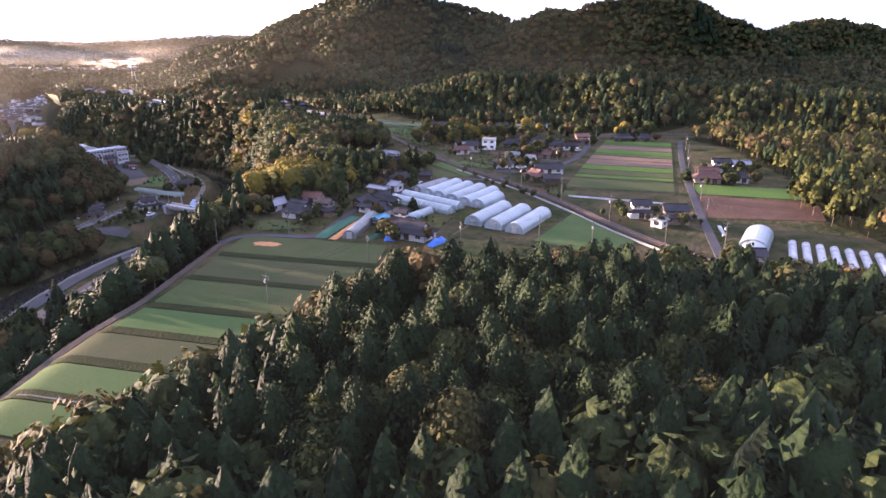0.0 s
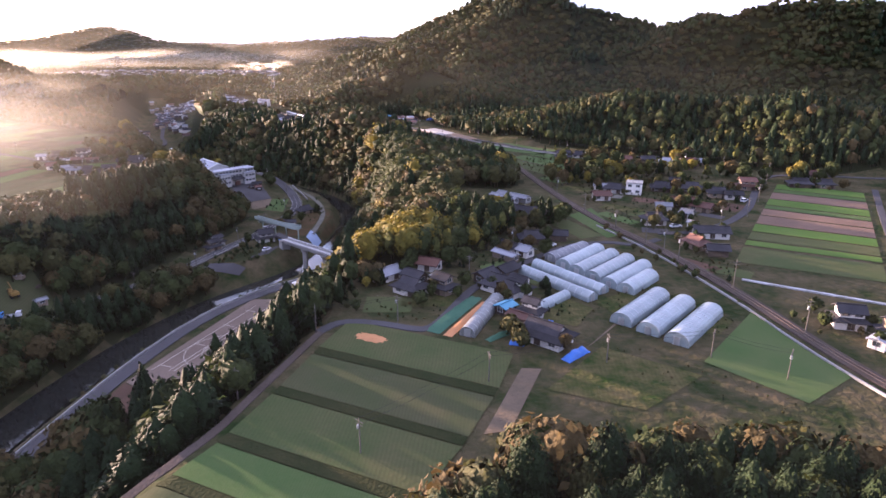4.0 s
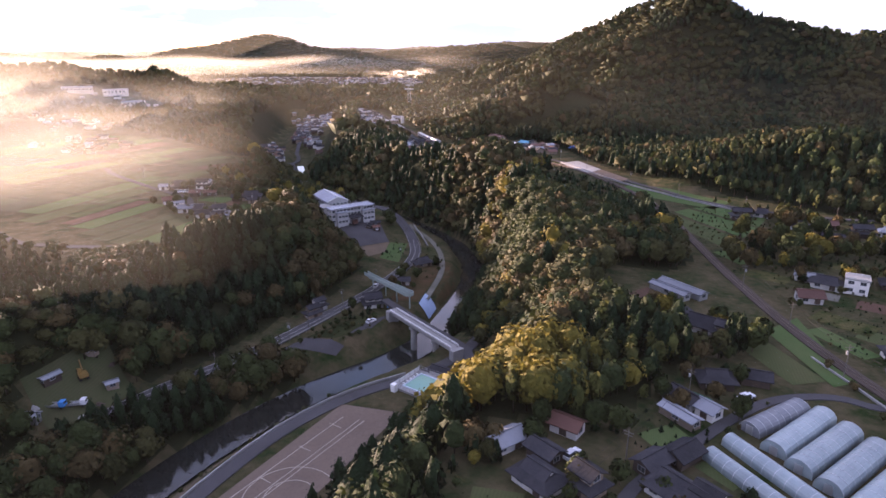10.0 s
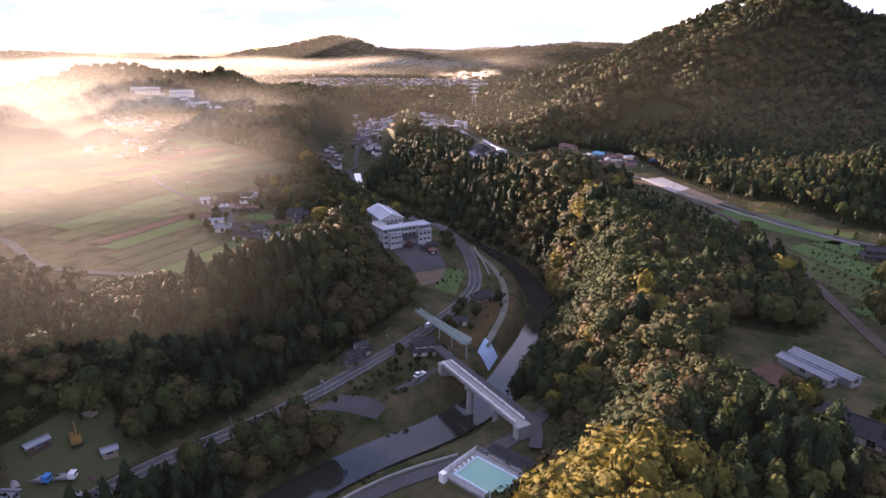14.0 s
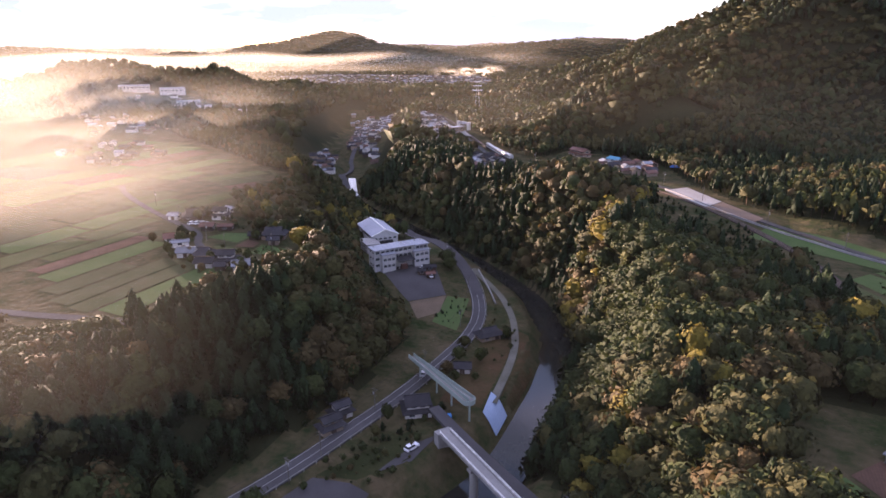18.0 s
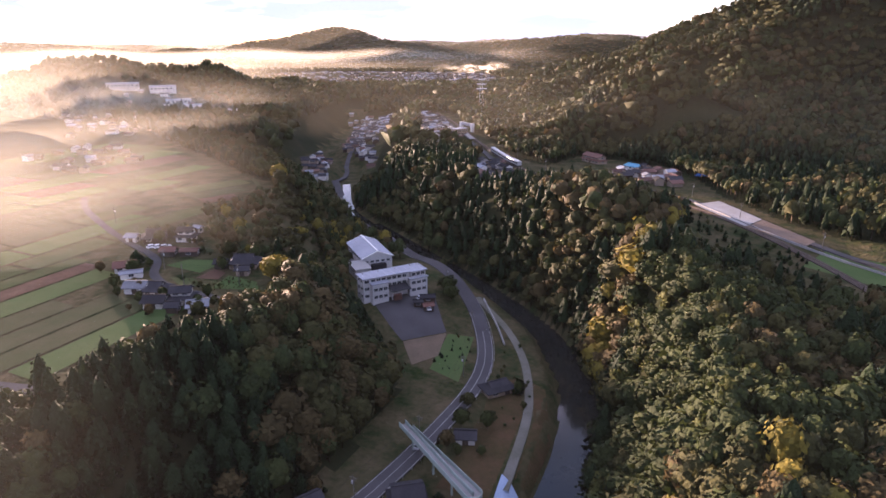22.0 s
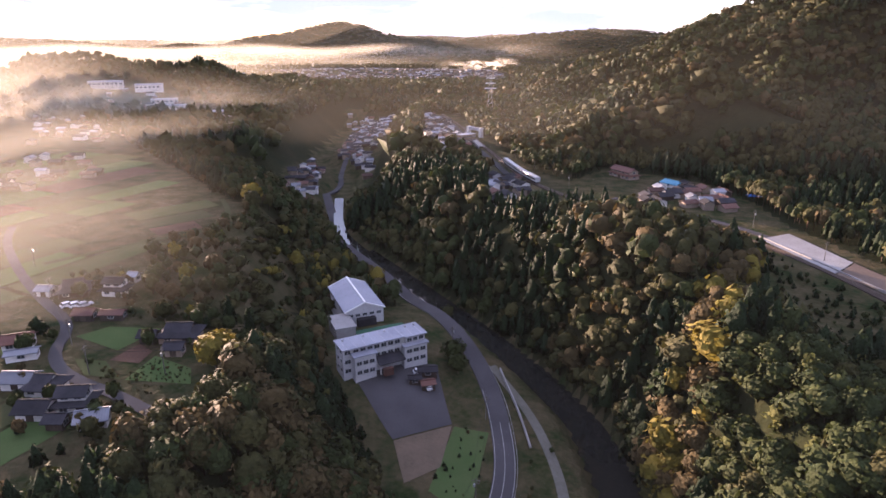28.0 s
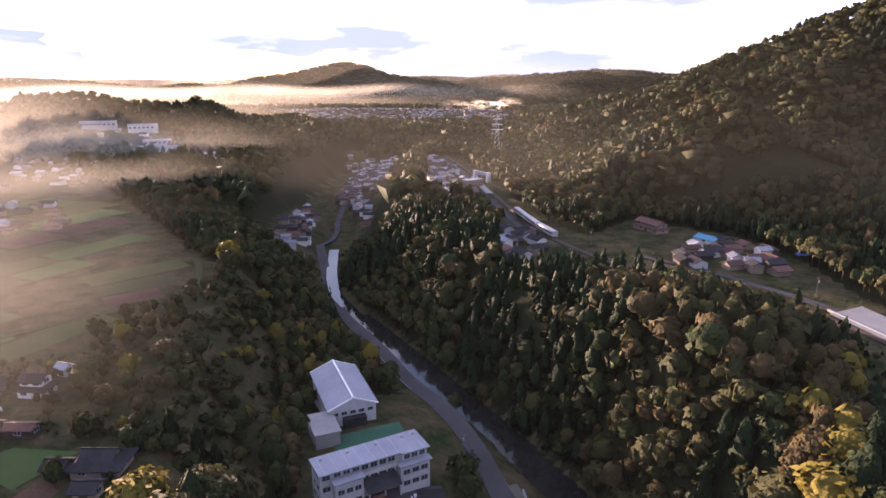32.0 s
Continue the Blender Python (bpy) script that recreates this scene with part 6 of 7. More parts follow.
drape("river_bank", [(-104, 300), (-91.2, 302), (-94, 338), (-105, 336)], M_REED, "tawny dry grass strip above the revetment", "bank", lift=0.12)
drape("river_bank", [(-105, 336.2), (-94, 338.2), (-101, 358), (-109, 352)], M_REED, "tawny dry grass strip above the revetment", "bank", lift=0.12)
drape("river_bank", [(-117, 255), (-104, 258.5), (-99, 270), (-104, 282)], M_BANK, "dark scrubby grass beside the paved track", "bank", lift=0.2)
ribbon("dyke_wall", [(-102, 100), (-102.9, 120), (-102.5, 141), (-102.1, 163), (-100.1, 184), (-95.8, 205), (-85.7, 226), (-73, 240.5)], 0.4, M_CONCRETE, "low pale concrete dyke wall", "wall", lift=0.75)
ribbon("retaining_wall", [(-116, 375), (-124, 390), (-136, 408)], 0.4, M_CONCRETE, "pale concrete parapet between road and river", "wall", lift=1.3, offset=-4)

# ---- heaps, sheets, beds near the village ----
def mound(name, x, y, turn, L, W, H, mat, label, category):
    n, m = 16, 9
    V = []
    for j in range(m):
        for i in range(n):
            a, c = i / (n - 1) * 2 - 1, j / (m - 1) * 2 - 1
            edge = max(0.0, 1 - a ** 4) * max(0.0, 1 - c * c)
            V.append((a * L / 2 * (1 + 0.06 * noise.noise((i, j, x))), c * W / 2 * (1 + 0.10 * noise.noise((j, i, y))), edge * H * (0.8 + 0.5 * noise.noise((a * 3 + x, c * 3, y)))))
    me = big_mesh(name, arr(V), grid_faces(n, m), [mat], shade=True)
    ob = tagged(new(name, me), label, category)
    ob.matrix_world = pose(x, y, gz(x, y) + 0.1, 0, 0, turn)
    return ob


mound("husk_heap", -3.6, 153.5, 68, 22, 2.2, 0.8, M_LEAFPILE, "long orange heap of husks beside the tunnel", "heap")
mound("netting_bed", -6.8, 156.0, 68, 24, 4.0, 0.6, M_NETTING, "crop bed under dark green netting", "bed")
V, F = [(0, 0, 0.22)], []
for ring in range(1, 5):
    for k in range(40):
        a = k * math.pi / 20
        r = ring / 4 * (1 + 0.38 * noise.noise((math.cos(a) * 2.2, math.sin(a) * 2.2, 4.0)) + 0.22 * noise.noise((math.cos(a) * 6, math.sin(a) * 6, 9.0)))
        V.append((r * 4.6 * math.cos(a), r * 2.3 * math.sin(a), 0.24 * (1 - ring / 4) ** 0.5 - 0.02 * (ring == 4)))
for ring in range(4):
    for k in range(40):
        j = (k + 1) % 40
        F.append((0, 1 + k, 1 + j) if ring == 0 else (1 + (ring - 1) * 40 + k, 1 + ring * 40 + k, 1 + ring * 40 + j, 1 + (ring - 1) * 40 + j))
me = bpy.data.meshes.new("husk_spread")
me.from_pydata(V, [], F)
me.materials.append(M_LEAFPILE)
spread = tagged(new("husk_spread", me), "thin ragged spread of orange husks on mown grass", "heap")
spread.matrix_world = pose(-24.5, 140.8, gz(-24.5, 140.8) + 0.12, 0, 0, -22)
mound("netting_bed", 4.6, 145.0, 45, 9, 1.8, 0.9, M_NETTING, "crop bed under dark green netting", "bed")
mound("netting_bed", 9.0, 206.0, 60, 8, 5, 0.5, M_NETTING, "green netted garden bed", "bed")
mound("blue_sheet", 7.9, 141.2, -10, 3.4, 2.6, 1.8, M_BLUE, "bright blue tarpaulin over a stack", "tarpaulin")
mound("blue_sheet", 20.0, 136.5, 48, 7.5, 2.4, 1.6, M_BLUE, "bright blue tarpaulin over a long stack", "tarpaulin")
mound("blue_sheet", 15.8, 151.5, 20, 2.0, 1.4, 1.2, M_BLUE, "small blue tarpaulin by the house", "tarpaulin")
mound("blue_sheet", -60.0, 588.0, 20, 8, 4, 2.0, M_BLUE, "blue tarpaulin in the far hamlet", "tarpaulin")
ribbon("mulch_row", [(71, 185.5), (87, 177.5), (105, 168.5)], 0.9, M_MULCH, "pale plastic mulch row along the field", "row cover", lift=0.4)
ribbon("mulch_row", [(103, 144), (99, 134)], 0.9, M_MULCH, "pale plastic mulch row on soil", "row cover", lift=0.4)

# ---- poles and cables ----
POLE = Build().rod((0, 0, -0.5), (0, 0, 9.5), 0.13, 0.08, 8).mesh("pole")
ARM = Build().box(-1.0, -0.06, 8.6, 1.0, 0.06, 8.75).mesh("crossarm")
ARM2 = Build().box(-0.8, -0.06, 7.8, 0.8, 0.06, 7.92).mesh("crossarm")
BOXM = Build().rod((0.35, 0, 6.6), (0.35, 0, 7.5), 0.22, n=8).mesh("transformer")
M_POLE = material("pole_concrete", (0.12, 0.108, 0.092), (0.085, 0.078, 0.07), 0.9, fine=2.0, bump=0.1)


def pole(x, y, turn, height=1.0, box=False):
    height *= 0.82
    ob = thing("utility_pole", pose(x, y, gz(x, y), 0, 0, turn), "weathered concrete utility pole with crossarms", "utility pole", "utility poles")
    p = part("pole", POLE, M_POLE, ob)
    p.scale = (1, 1, height)
    for m in (ARM, ARM2):
        a = part("crossarm", m, M_POLE, ob)
        a.scale = (1, 1, height)
    if box:
        part("transformer", BOXM, M_STEEL, ob).scale = (1, 1, height)
    return ob


def cables(pts, heights):
    for (a, ha), (c, hc) in zip(zip(pts[:-1], heights), zip(pts[1:], heights[1:])):
        d = Vector((c[0] - a[0], c[1] - a[1], 0)).normalized()
        sd = Vector((-d.y, d.x, 0))
        ob = thing("cable_span", Matrix.Identity(4), "thin dark overhead cables between poles", "cable", "overhead cables")
        for off in (-0.8, 0.8):
            p0 = Vector((a[0], a[1], gz(*a) + 7.1 * ha)) + sd * off
            p1 = Vector((c[0], c[1], gz(*c) + 7.1 * hc)) + sd * off
            b = Build()
            for k in range(7):
                q = p0.lerp(p1, k / 6) - Vector((0, 0, 2.0 * k / 6 * (1 - k / 6)))
                b.v += [tuple(q + sd * 0.025), tuple(q - sd * 0.025), tuple(q + Vector((0, 0, 0.04)))]
            for k in range(6):
                b.f += [(3 * k + i, 3 * k + (i + 1) % 3, 3 * k + 3 + (i + 1) % 3, 3 * k + 3 + i) for i in range(3)]
            part("cable", b, M_TYRE, ob)


def pole_line(pts, h=1.0):
    for i, p in enumerate(pts):
        q = pts[min(i + 1, len(pts) - 1)] if i + 1 < len(pts) else pts[i - 1]
        pole(p[0], p[1], math.degrees(math.atan2(q[1] - p[1], q[0] - p[0])) + 90, h, i % 2 == 0)
    cables(pts, [h] * len(pts))


pole_line([(86, 104), (79, 128), (73, 152), (66, 178), (57.5, 200), (51, 215), (43.5, 228), (36, 252), (28, 282)], 1.1)
pole_line([(92, 122), (101, 148), (112, 172), (122, 196), (133, 222), (146, 248), (158, 274)])
pole_line([(55.4, 209), (58, 232), (82.4, 239.3), (97, 254), (110, 278), (122, 302), (136, 334), (120, 352), (104, 364), (80, 388)])
pole_line([(-46, 118), (-38, 144), (-20, 150), (-4.6, 180), (8, 208), (20, 232)], 0.9)
pole_line([(-121, 250), (-120, 262), (-118.4, 287), (-116, 316), (-118, 352), (-128, 385), (-150, 412)])
pole_line([(-140, 196), (-131, 222), (-121, 250)])
pole_line([(-288, 368), (-256, 352), (-224, 335), (-207, 327), (-190, 334)])
pole_line([(-18, 100), (2, 124), (26, 134), (48, 138), (60, 130)], 0.85)
pole_line([(-62, 524), (-40, 486), (-12, 450), (14, 424), (44, 402), (80, 388)])
pole_line([(-150, 566), (-178, 596), (-204, 640), (-234, 686), (-262, 728)])

# ---- cars ----
CAR_BODY = Build().slab([(-2.1, -0.82, 0.95), (2.1, -0.82, 0.85), (2.1, 0.82, 0.85), (-2.1, 0.82, 0.95)], 0.62)
CAR_BODY = CAR_BODY.mesh("body")
_c = Build()
_lo = [(-1.9, -0.78, 0.95), (1.0, -0.78, 0.9), (1.0, 0.78, 0.9), (-1.9, 0.78, 0.95)]
_hi = [(-1.6, -0.62, 1.5), (0.35, -0.62, 1.5), (0.35, 0.62, 1.5), (-1.6, 0.62, 1.5)]
for k in range(4):
    _c.face(_lo[k], _lo[(k + 1) % 4], _hi[(k + 1) % 4], _hi[k])
CAR_GLASS = _c.mesh("glasshouse")
CAR_ROOF = Build().slab([(p[0], p[1], 1.53) for p in _hi], 0.05).mesh("car_roof")
WHEEL = Build().rod((0, -0.1, 0), (0, 0.1, 0), 0.31, n=10).mesh("wheel")


def car(x, y, turn, mat, label, z=0.15):
    ob = thing("car", pose(x, y, gz(x, y) + z, 0, 0, turn), label, "car", "parked cars")
    me = CAR_BODY.copy()
    part("body", me, mat, ob)
    part("glasshouse", CAR_GLASS, M_GLASS, ob)
    part("car_roof", CAR_ROOF.copy(), mat, ob)
    for sx in (-1.35, 1.35):
        for sy in (-0.75, 0.75):
            part("wheel", WHEEL, M_TYRE, ob).matrix_local = pose(sx, sy, 0.31)


for x, y, a, lab in ((-247.4, 350.9, 75, "white car parked on the plain"), (-245.2, 352.0, 75, "white car parked on the plain"), (-243.0, 353.1, 75, "white car parked on the plain"),
                     (-152, 392, 40, "silver car in the school yard"), (-147, 388, 120, "white car in the school yard"), (-88, 66, 0, ""), (-14.5, 178, 60, "silver car by the farmhouse"), (66, 236, 20, "white car on a house yard"),
                     (104, 277, 50, "white car beside the lane"), (20, 210, 45, "silver car by the dark tunnels"), (-115, 313, 100, "silver car on the valley road"), (-100, 274, 70, "white car on the paved track")):
    if lab:
        car(x, y, a, M_CAR, lab, 0.3)
M_CAR_BLUE = material("blue_car_paint", (0.05, 0.22, 0.50), (0.04, 0.18, 0.42), 0.25, fine=1.0, bump=0.0, spec=0.6)
car(-98.5, 291.8, 30, M_CAR_BLUE, "bright blue small car at the crossroads", 0.3)

# ---- train ----
TR = resample(RAIL, 1.0)
i0 = int(np.argmin(np.hypot(TR[:, 0] + 167, TR[:, 1] - 566)))
train = thing("train", Matrix.Identity(4), "white local train of three cars on the single track", "train")
for k in range(3):
    a, c = TR[i0 + 1 + k * 21], TR[i0 + 21 + k * 21]
    za, zc = gz(*a) + 1.6, gz(*c) + 1.6
    body = part("carriage", Build().prism([(-1.4, 0), (1.4, 0), (1.45, 1.9), (1.25, 2.6), (-1.25, 2.6), (-1.45, 1.9)], (*a, za), (*c, zc)), M_TRAIN, train)
    part("window_band", Build().prism([(-1.47, 1.05), (1.47, 1.05), (1.47, 1.7), (-1.47, 1.7)], (*(a * 0.97 + c * 0.03), za), (*(a * 0.03 + c * 0.97), zc)), M_GLASS, body)
    part("underframe", Build().prism([(-1.1, 0.0), (1.1, 0.0), (1.1, -0.8), (-1.1, -0.8)], (*(a * 0.94 + c * 0.06), za), (*(a * 0.06 + c * 0.94), zc)), M_TYRE, body)

# ---- far settlements ----
def far_house(L, W, H, roof, wall):
    b, t = gable(L, W, H, 0.45, 0.6)
    g = Build().box(-L / 2, -W / 2, -1, L / 2, W / 2, H)
    for s in (-1, 1):
        g.face((s * L / 2, -W / 2, H), (s * L / 2, W / 2, H), (s * L / 2, 0, t - 0.2))
    wm, rm = g.mesh("wall"), b.mesh("roof")
    wm.materials.append(wall)
    rm.materials.append(roof)
    return wm, rm


FAR = [far_house(6, 4.6, 3.6, M_TILE, M_WALL_TAN), far_house(7.5, 5.5, 2.5, M_ROOF_PALE, M_WALL_TAN), far_house(5.5, 4.5, 3.6, M_TIN, M_WALL_TAN), far_house(7, 5, 2.4, M_TILE_RED, M_WALL_TAN), far_house(9, 6, 3.2, M_TILE, M_WALL)]


def sites(poly, count, seed, step):
    rng = np.random.RandomState(seed)
    p = arr(poly)
    x, y = scatter(p[:, 0].min(), p[:, 0].max(), p[:, 1].min(), p[:, 1].max(), step, rng)
    m = (away(x, y, p) < 0) & (away(x, y, arr(RAIL), False) > 7) & ((away(x, y, VALLEY) > 3) | ((y > 548) & (away(x, y, RIVER, False) > 15)))
    idx = rng.permutation(np.nonzero(m)[0])[:count]
    return [(x[i], y[i], rng.randint(0, 5), rng.choice([0, 90]) + rng.uniform(-12, 12)) for i in idx]


def hamlet(poly, count, seed, label, step=13.0, turn=30):
    for x, y, k, a in sites(poly, count, seed, step):
        ob = thing("house", pose(x, y, gz(x, y), 0, 0, turn + a), label, "house", "far houses")
        part("wall", NEARER[k][0], None, ob)
        part("roof", NEARER[k][1], None, ob)


def settlement(poly, count, seed, label, step=13.0, turn=30):
    """Houses too far off to be told apart one by one, in one mesh."""
    mats, V, F, M = [], [], [], []
    for x, y, k, a in sites(poly, count, seed, step):
        w = pose(x, y, gz(x, y), 0, 0, turn + a)
        for me in FAR[k]:
            mat = me.materials[0]
            if mat not in mats:
                mats.append(mat)
            base = len(V)
            V += [tuple(w @ v.co) for v in me.vertices]
            F += [tuple(base + i for i in q.vertices) for q in me.polygons]
            M += [mats.index(mat)] * len(me.polygons)
    me = bpy.data.meshes.new("settlement")
    me.from_pydata(V, [], F)
    for mat in mats:
        me.materials.append(mat)
    me.polygons.foreach_set("material_index", M)
    tagged(new("settlement", me), label, "houses", kind="stuff")


NEARER = [far_house(6, 4.6, 3.6, M_TILE, M_WALL_TAN), far_house(7.5, 5.5, 2.5, M_TILE, M_WOOD), far_house(5.5, 4.5, 3.6, M_TIN, M_WALL), far_house(7, 5, 2.4, M_TILE_RED, M_WALL_TAN), far_house(8, 5.5, 3.0, M_TILE, M_WALL)]
hamlet([(-160, 552), (-172, 514), (-184, 535), (-202, 588), (-186, 585), (-176, 566)], 26, 1, "small house of the station hamlet", 9, 50)
hamlet([(-205, 592), (-236, 646), (-276, 652), (-310, 722), (-372, 845), (-352, 838), (-300, 756), (-255, 680)], 100, 9, "small house of the station settlement", 8.0, 50)
hamlet([(-112, 545), (-72, 548), (-62, 570), (-84, 600), (-112, 580)], 24, 2, "tiled house of the hamlet at the mountain's foot", 9)
hamlet([(-302, 562), (-333, 550), (-380, 640), (-432, 735), (-372, 745), (-324, 650)], 110, 3, "pale house of the riverside settlement", 8.5)
settlement([(-400, 735), (-440, 740), (-517, 925), (-444, 912), (-376, 768)], 220, 4, "pale houses of the upper settlement", 8.5)
hamlet([(-500, 440), (-420, 415), (-385, 425), (-400, 480), (-450, 530), (-490, 510)], 20, 5, "farmhouse on the misty plain", 15)
settlement([(-560, 540), (-500, 580), (-500, 630), (-720, 700), (-740, 660)], 36, 6, "farmhouses on the hazy plain", 22)
settlement([(-1150, 1500), (-750, 1250), (-450, 1380), (-640, 1800)], 700, 7, "small pale houses of the distant town", 16)
settlement([(-820, 790), (-690, 740), (-620, 790), (-760, 860)], 16, 8, "pale works buildings under the hill", 26)

# ---- yard beside the valley road ----
M_DIGGER = material("yellow_machine_paint", (0.20, 0.12, 0.03), (0.15, 0.09, 0.03), 0.5, fine=2.0, bump=0.05)
drape("yard", [(-168, 186), (-150, 180), (-148, 206), (-164, 212)], M_STUBBLE, "rough gravel yard beside the valley road", "yard", lift=0.15)


def excavator(x, y, turn):
    ob = thing("excavator", pose(x, y, gz(x, y) + 0.2, 0, 0, turn), "yellow excavator with a raised boom on the yard", "excavator")
    for sy in (-1.0, 1.0):
        part("track", Build().prism([(-0.3, 0), (0.3, 0), (0.3, 0.75), (-0.3, 0.75)], (-1.6, sy, 0), (1.6, sy, 0)), M_TYRE, ob)
    part("house", Build().box(-1.7, -1.2, 0.9, 1.2, 1.2, 2.0), M_DIGGER, ob)
    cab = part("cab", Build().box(0.1, 0.2, 2.0, 1.4, 1.2, 3.0), M_DIGGER, ob)
    part("pane", Build().box(0.3, 1.2, 2.2, 1.2, 1.23, 2.85).box(1.4, 0.3, 2.2, 1.43, 1.1, 2.85), M_GLASS, cab)
    part("boom", Build().rod((1.0, -0.3, 1.7), (3.6, -0.3, 4.6), 0.24, 0.18), M_DIGGER, ob)
    part("arm", Build().rod((3.6, -0.3, 4.6), (5.6, -0.3, 3.0), 0.17, 0.13), M_DIGGER, ob)
    part("bucket", Build().prism([(-0.5, 0), (0.5, 0), (0.4, -0.9), (-0.4, -0.9)], (5.3, -0.3, 3.0), (6.1, -0.3, 2.6)), M_STEEL, ob)


def truck(x, y, turn, cab_mat, label):
    ob = thing("truck", pose(x, y, gz(x, y) + 0.25, 0, 0, turn), label, "truck", "parked trucks")
    part("chassis", Build().box(-2.6, -0.8, 0.55, 2.6, 0.8, 0.8), M_TYRE, ob)
    cab = part("cab", Build().box(1.2, -0.95, 0.8, 2.7, 0.95, 2.3), cab_mat, ob)
    part("windscreen", Build().box(2.7, -0.85, 1.5, 2.73, 0.85, 2.15), M_GLASS, cab)
    part("bed", Build().box(-2.7, -0.95, 0.8, 1.1, 0.95, 0.95).box(-2.7, -0.95, 0.95, 1.1, -0.88, 1.4).box(-2.7, 0.88, 0.95, 1.1, 0.95, 1.4), M_STEEL, ob)
    for sx in (-1.6, 1.8):
        for sy in (-0.8, 0.8):
            part("wheel", WHEEL, M_TYRE, ob).matrix_local = pose(sx, sy, 0.35)


excavator(-160, 199, 150)
truck(-156, 192, 30, M_CAR, "white flatbed truck on the gravel yard")
truck(-159, 188, 20, M_CAR_BLUE, "blue flatbed truck on the gravel yard")
truck(-156, 398, 60, M_CAR, "white van truck in the school yard")
for x, y, a, L, W, mat, lab in ((-163, 205, 10, 6, 2.6, M_WALL_TAN, "tan site cabin on the yard"), (-154, 203, 60, 4, 2.4, M_WALL_TAN, "tan storage container on the yard"), (-164, 192, 80, 6, 2.4, M_WOOD, "stack of dark timber under a roof"), (-160, 181, 20, 5, 3, M_STEEL, "grey steel container beside the road")):
    house(x, y, a, L, W, "shed", M_TIN, mat, lab, "cabin")
for k, (x, y) in enumerate(((-152, 196), (-151, 190), (-149, 184), (-158, 208), (-162, 184))):
    mound("debris_heap", x, y, 40 * k, 3.0 + k % 3, 1.8, 0.8, (M_WOOD, M_CONCRETE, M_SOIL)[k % 3], ("heap of dark scrap timber on the yard", "heap of broken concrete on the yard", "heap of brown earth on the yard")[k % 3], "heap")

# ---- station, town roads, works ----
ribbon("road", [(-168, 548), (-190, 584), (-213, 622), (-247, 674), (-297, 758), (-350, 842)], 4.0, M_ASPHALT, "asphalt street through the station settlement", "road", lift=0.3)
ribbon("road", [(-330, 600), (-343, 640), (-372, 680), (-398, 747), (-440, 810), (-470, 860)], 4.0, M_ASPHALT, "asphalt street through the riverside settlement", "road", lift=0.3)
station = thing("station_building", pose(-262, 694, gz(-262, 694), 0, 0, 60), "white two-storey station building with a flat roof", "station")
part("wall", Build().box(-7, -3, -1, 7, 3, 5.6), M_WALL_TAN, station)
part("roof", Build().box(-7.4, -3.4, 5.6, 7.4, 3.4, 5.9), M_ROOF_PALE, station)
for f in range(2):
    for k in range(6):
        window(station, -5.75 + 2.3 * k, -3.01, 1.5 + 2.6 * f, 0)
ribbon("platform", [(-236, 672), (-252, 698), (-276, 740)], 4.0, M_CONCRETE, "pale concrete railway platform", "platform", lift=1.2, offset=4.2)
footway = thing("station_footbridge", pose(-266, 722, gz(-266, 722), 0, 0, 150), "pale covered footbridge over the tracks", "footbridge")
part("span", Build().box(-9, -1.2, 5.0, 9, 1.2, 7.4), M_ROOF_PALE, footway)
for sx in (-8, 8):
    part("tower", Build().box(sx - 1.2, -1.4, -1, sx + 1.2, 1.4, 7.6), M_WALL, footway)
for x, y, a, L, W, H in ((-776, 848, 50, 34, 16, 8), (-705, 806, 50, 30, 14, 6), (-645, 768, 48, 24, 12, 6), (-810, 812, 45, 40, 16, 7), (-560, 742, 50, 26, 12, 6)):
    ob = thing("factory", pose(x, y, gz(x, y), 0, 0, a), "long pale factory hall at the foot of the hill", "factory", "factories under the hill")
    part("wall", Build().box(-L / 2, -W / 2, -3, L / 2, W / 2, H), M_WALL, ob)
    b, t = gable(L, W, H, 0.14, 0.6, 0.3)
    part("roof", b, M_ROOF_PALE, ob)
    gable_ends(ob, L, W, H, t, M_WALL)
    for k in range(int(L / 5)):
        window(ob, -L / 2 + 2.5 + 5 * k, -W / 2 - 0.02, H * 0.6, 0, (1.6, 1.6))
px, py = polar(20.0, 620)
tower = thing("transmission_tower", pose(px, py, gz(px, py), 0, 0, 20), "tall grey steel lattice transmission tower", "tower")
for sx in (-1, 1):
    for sy in (-1, 1):
        part("leg", Build().rod((sx * 3.2, sy * 3.2, -1), (sx * 0.5, sy * 0.5, 40), 0.22, 0.12, 4), M_STEEL, tower)
for k in range(8):
    w0, w1, z0, z1 = 3.2 - 0.34 * k, 3.2 - 0.34 * (k + 1), 5 * k, 5 * (k + 1)
    b = Build()
    for s in (-1, 1):
        b.rod((-w0, s * w0, z0), (w1, s * w1, z1), 0.09, n=4).rod((s * w0, w0, z0), (s * w1, -w1, z1), 0.09, n=4)
    part("brace", b, M_STEEL, tower)
for z, w in ((28, 6), (33, 5), (38, 4)):
    part("crossarm", Build().prism([(-0.3, 0), (0.3, 0), (0, 0.8)], (-w, 0, z), (w, 0, z)), M_STEEL, tower)


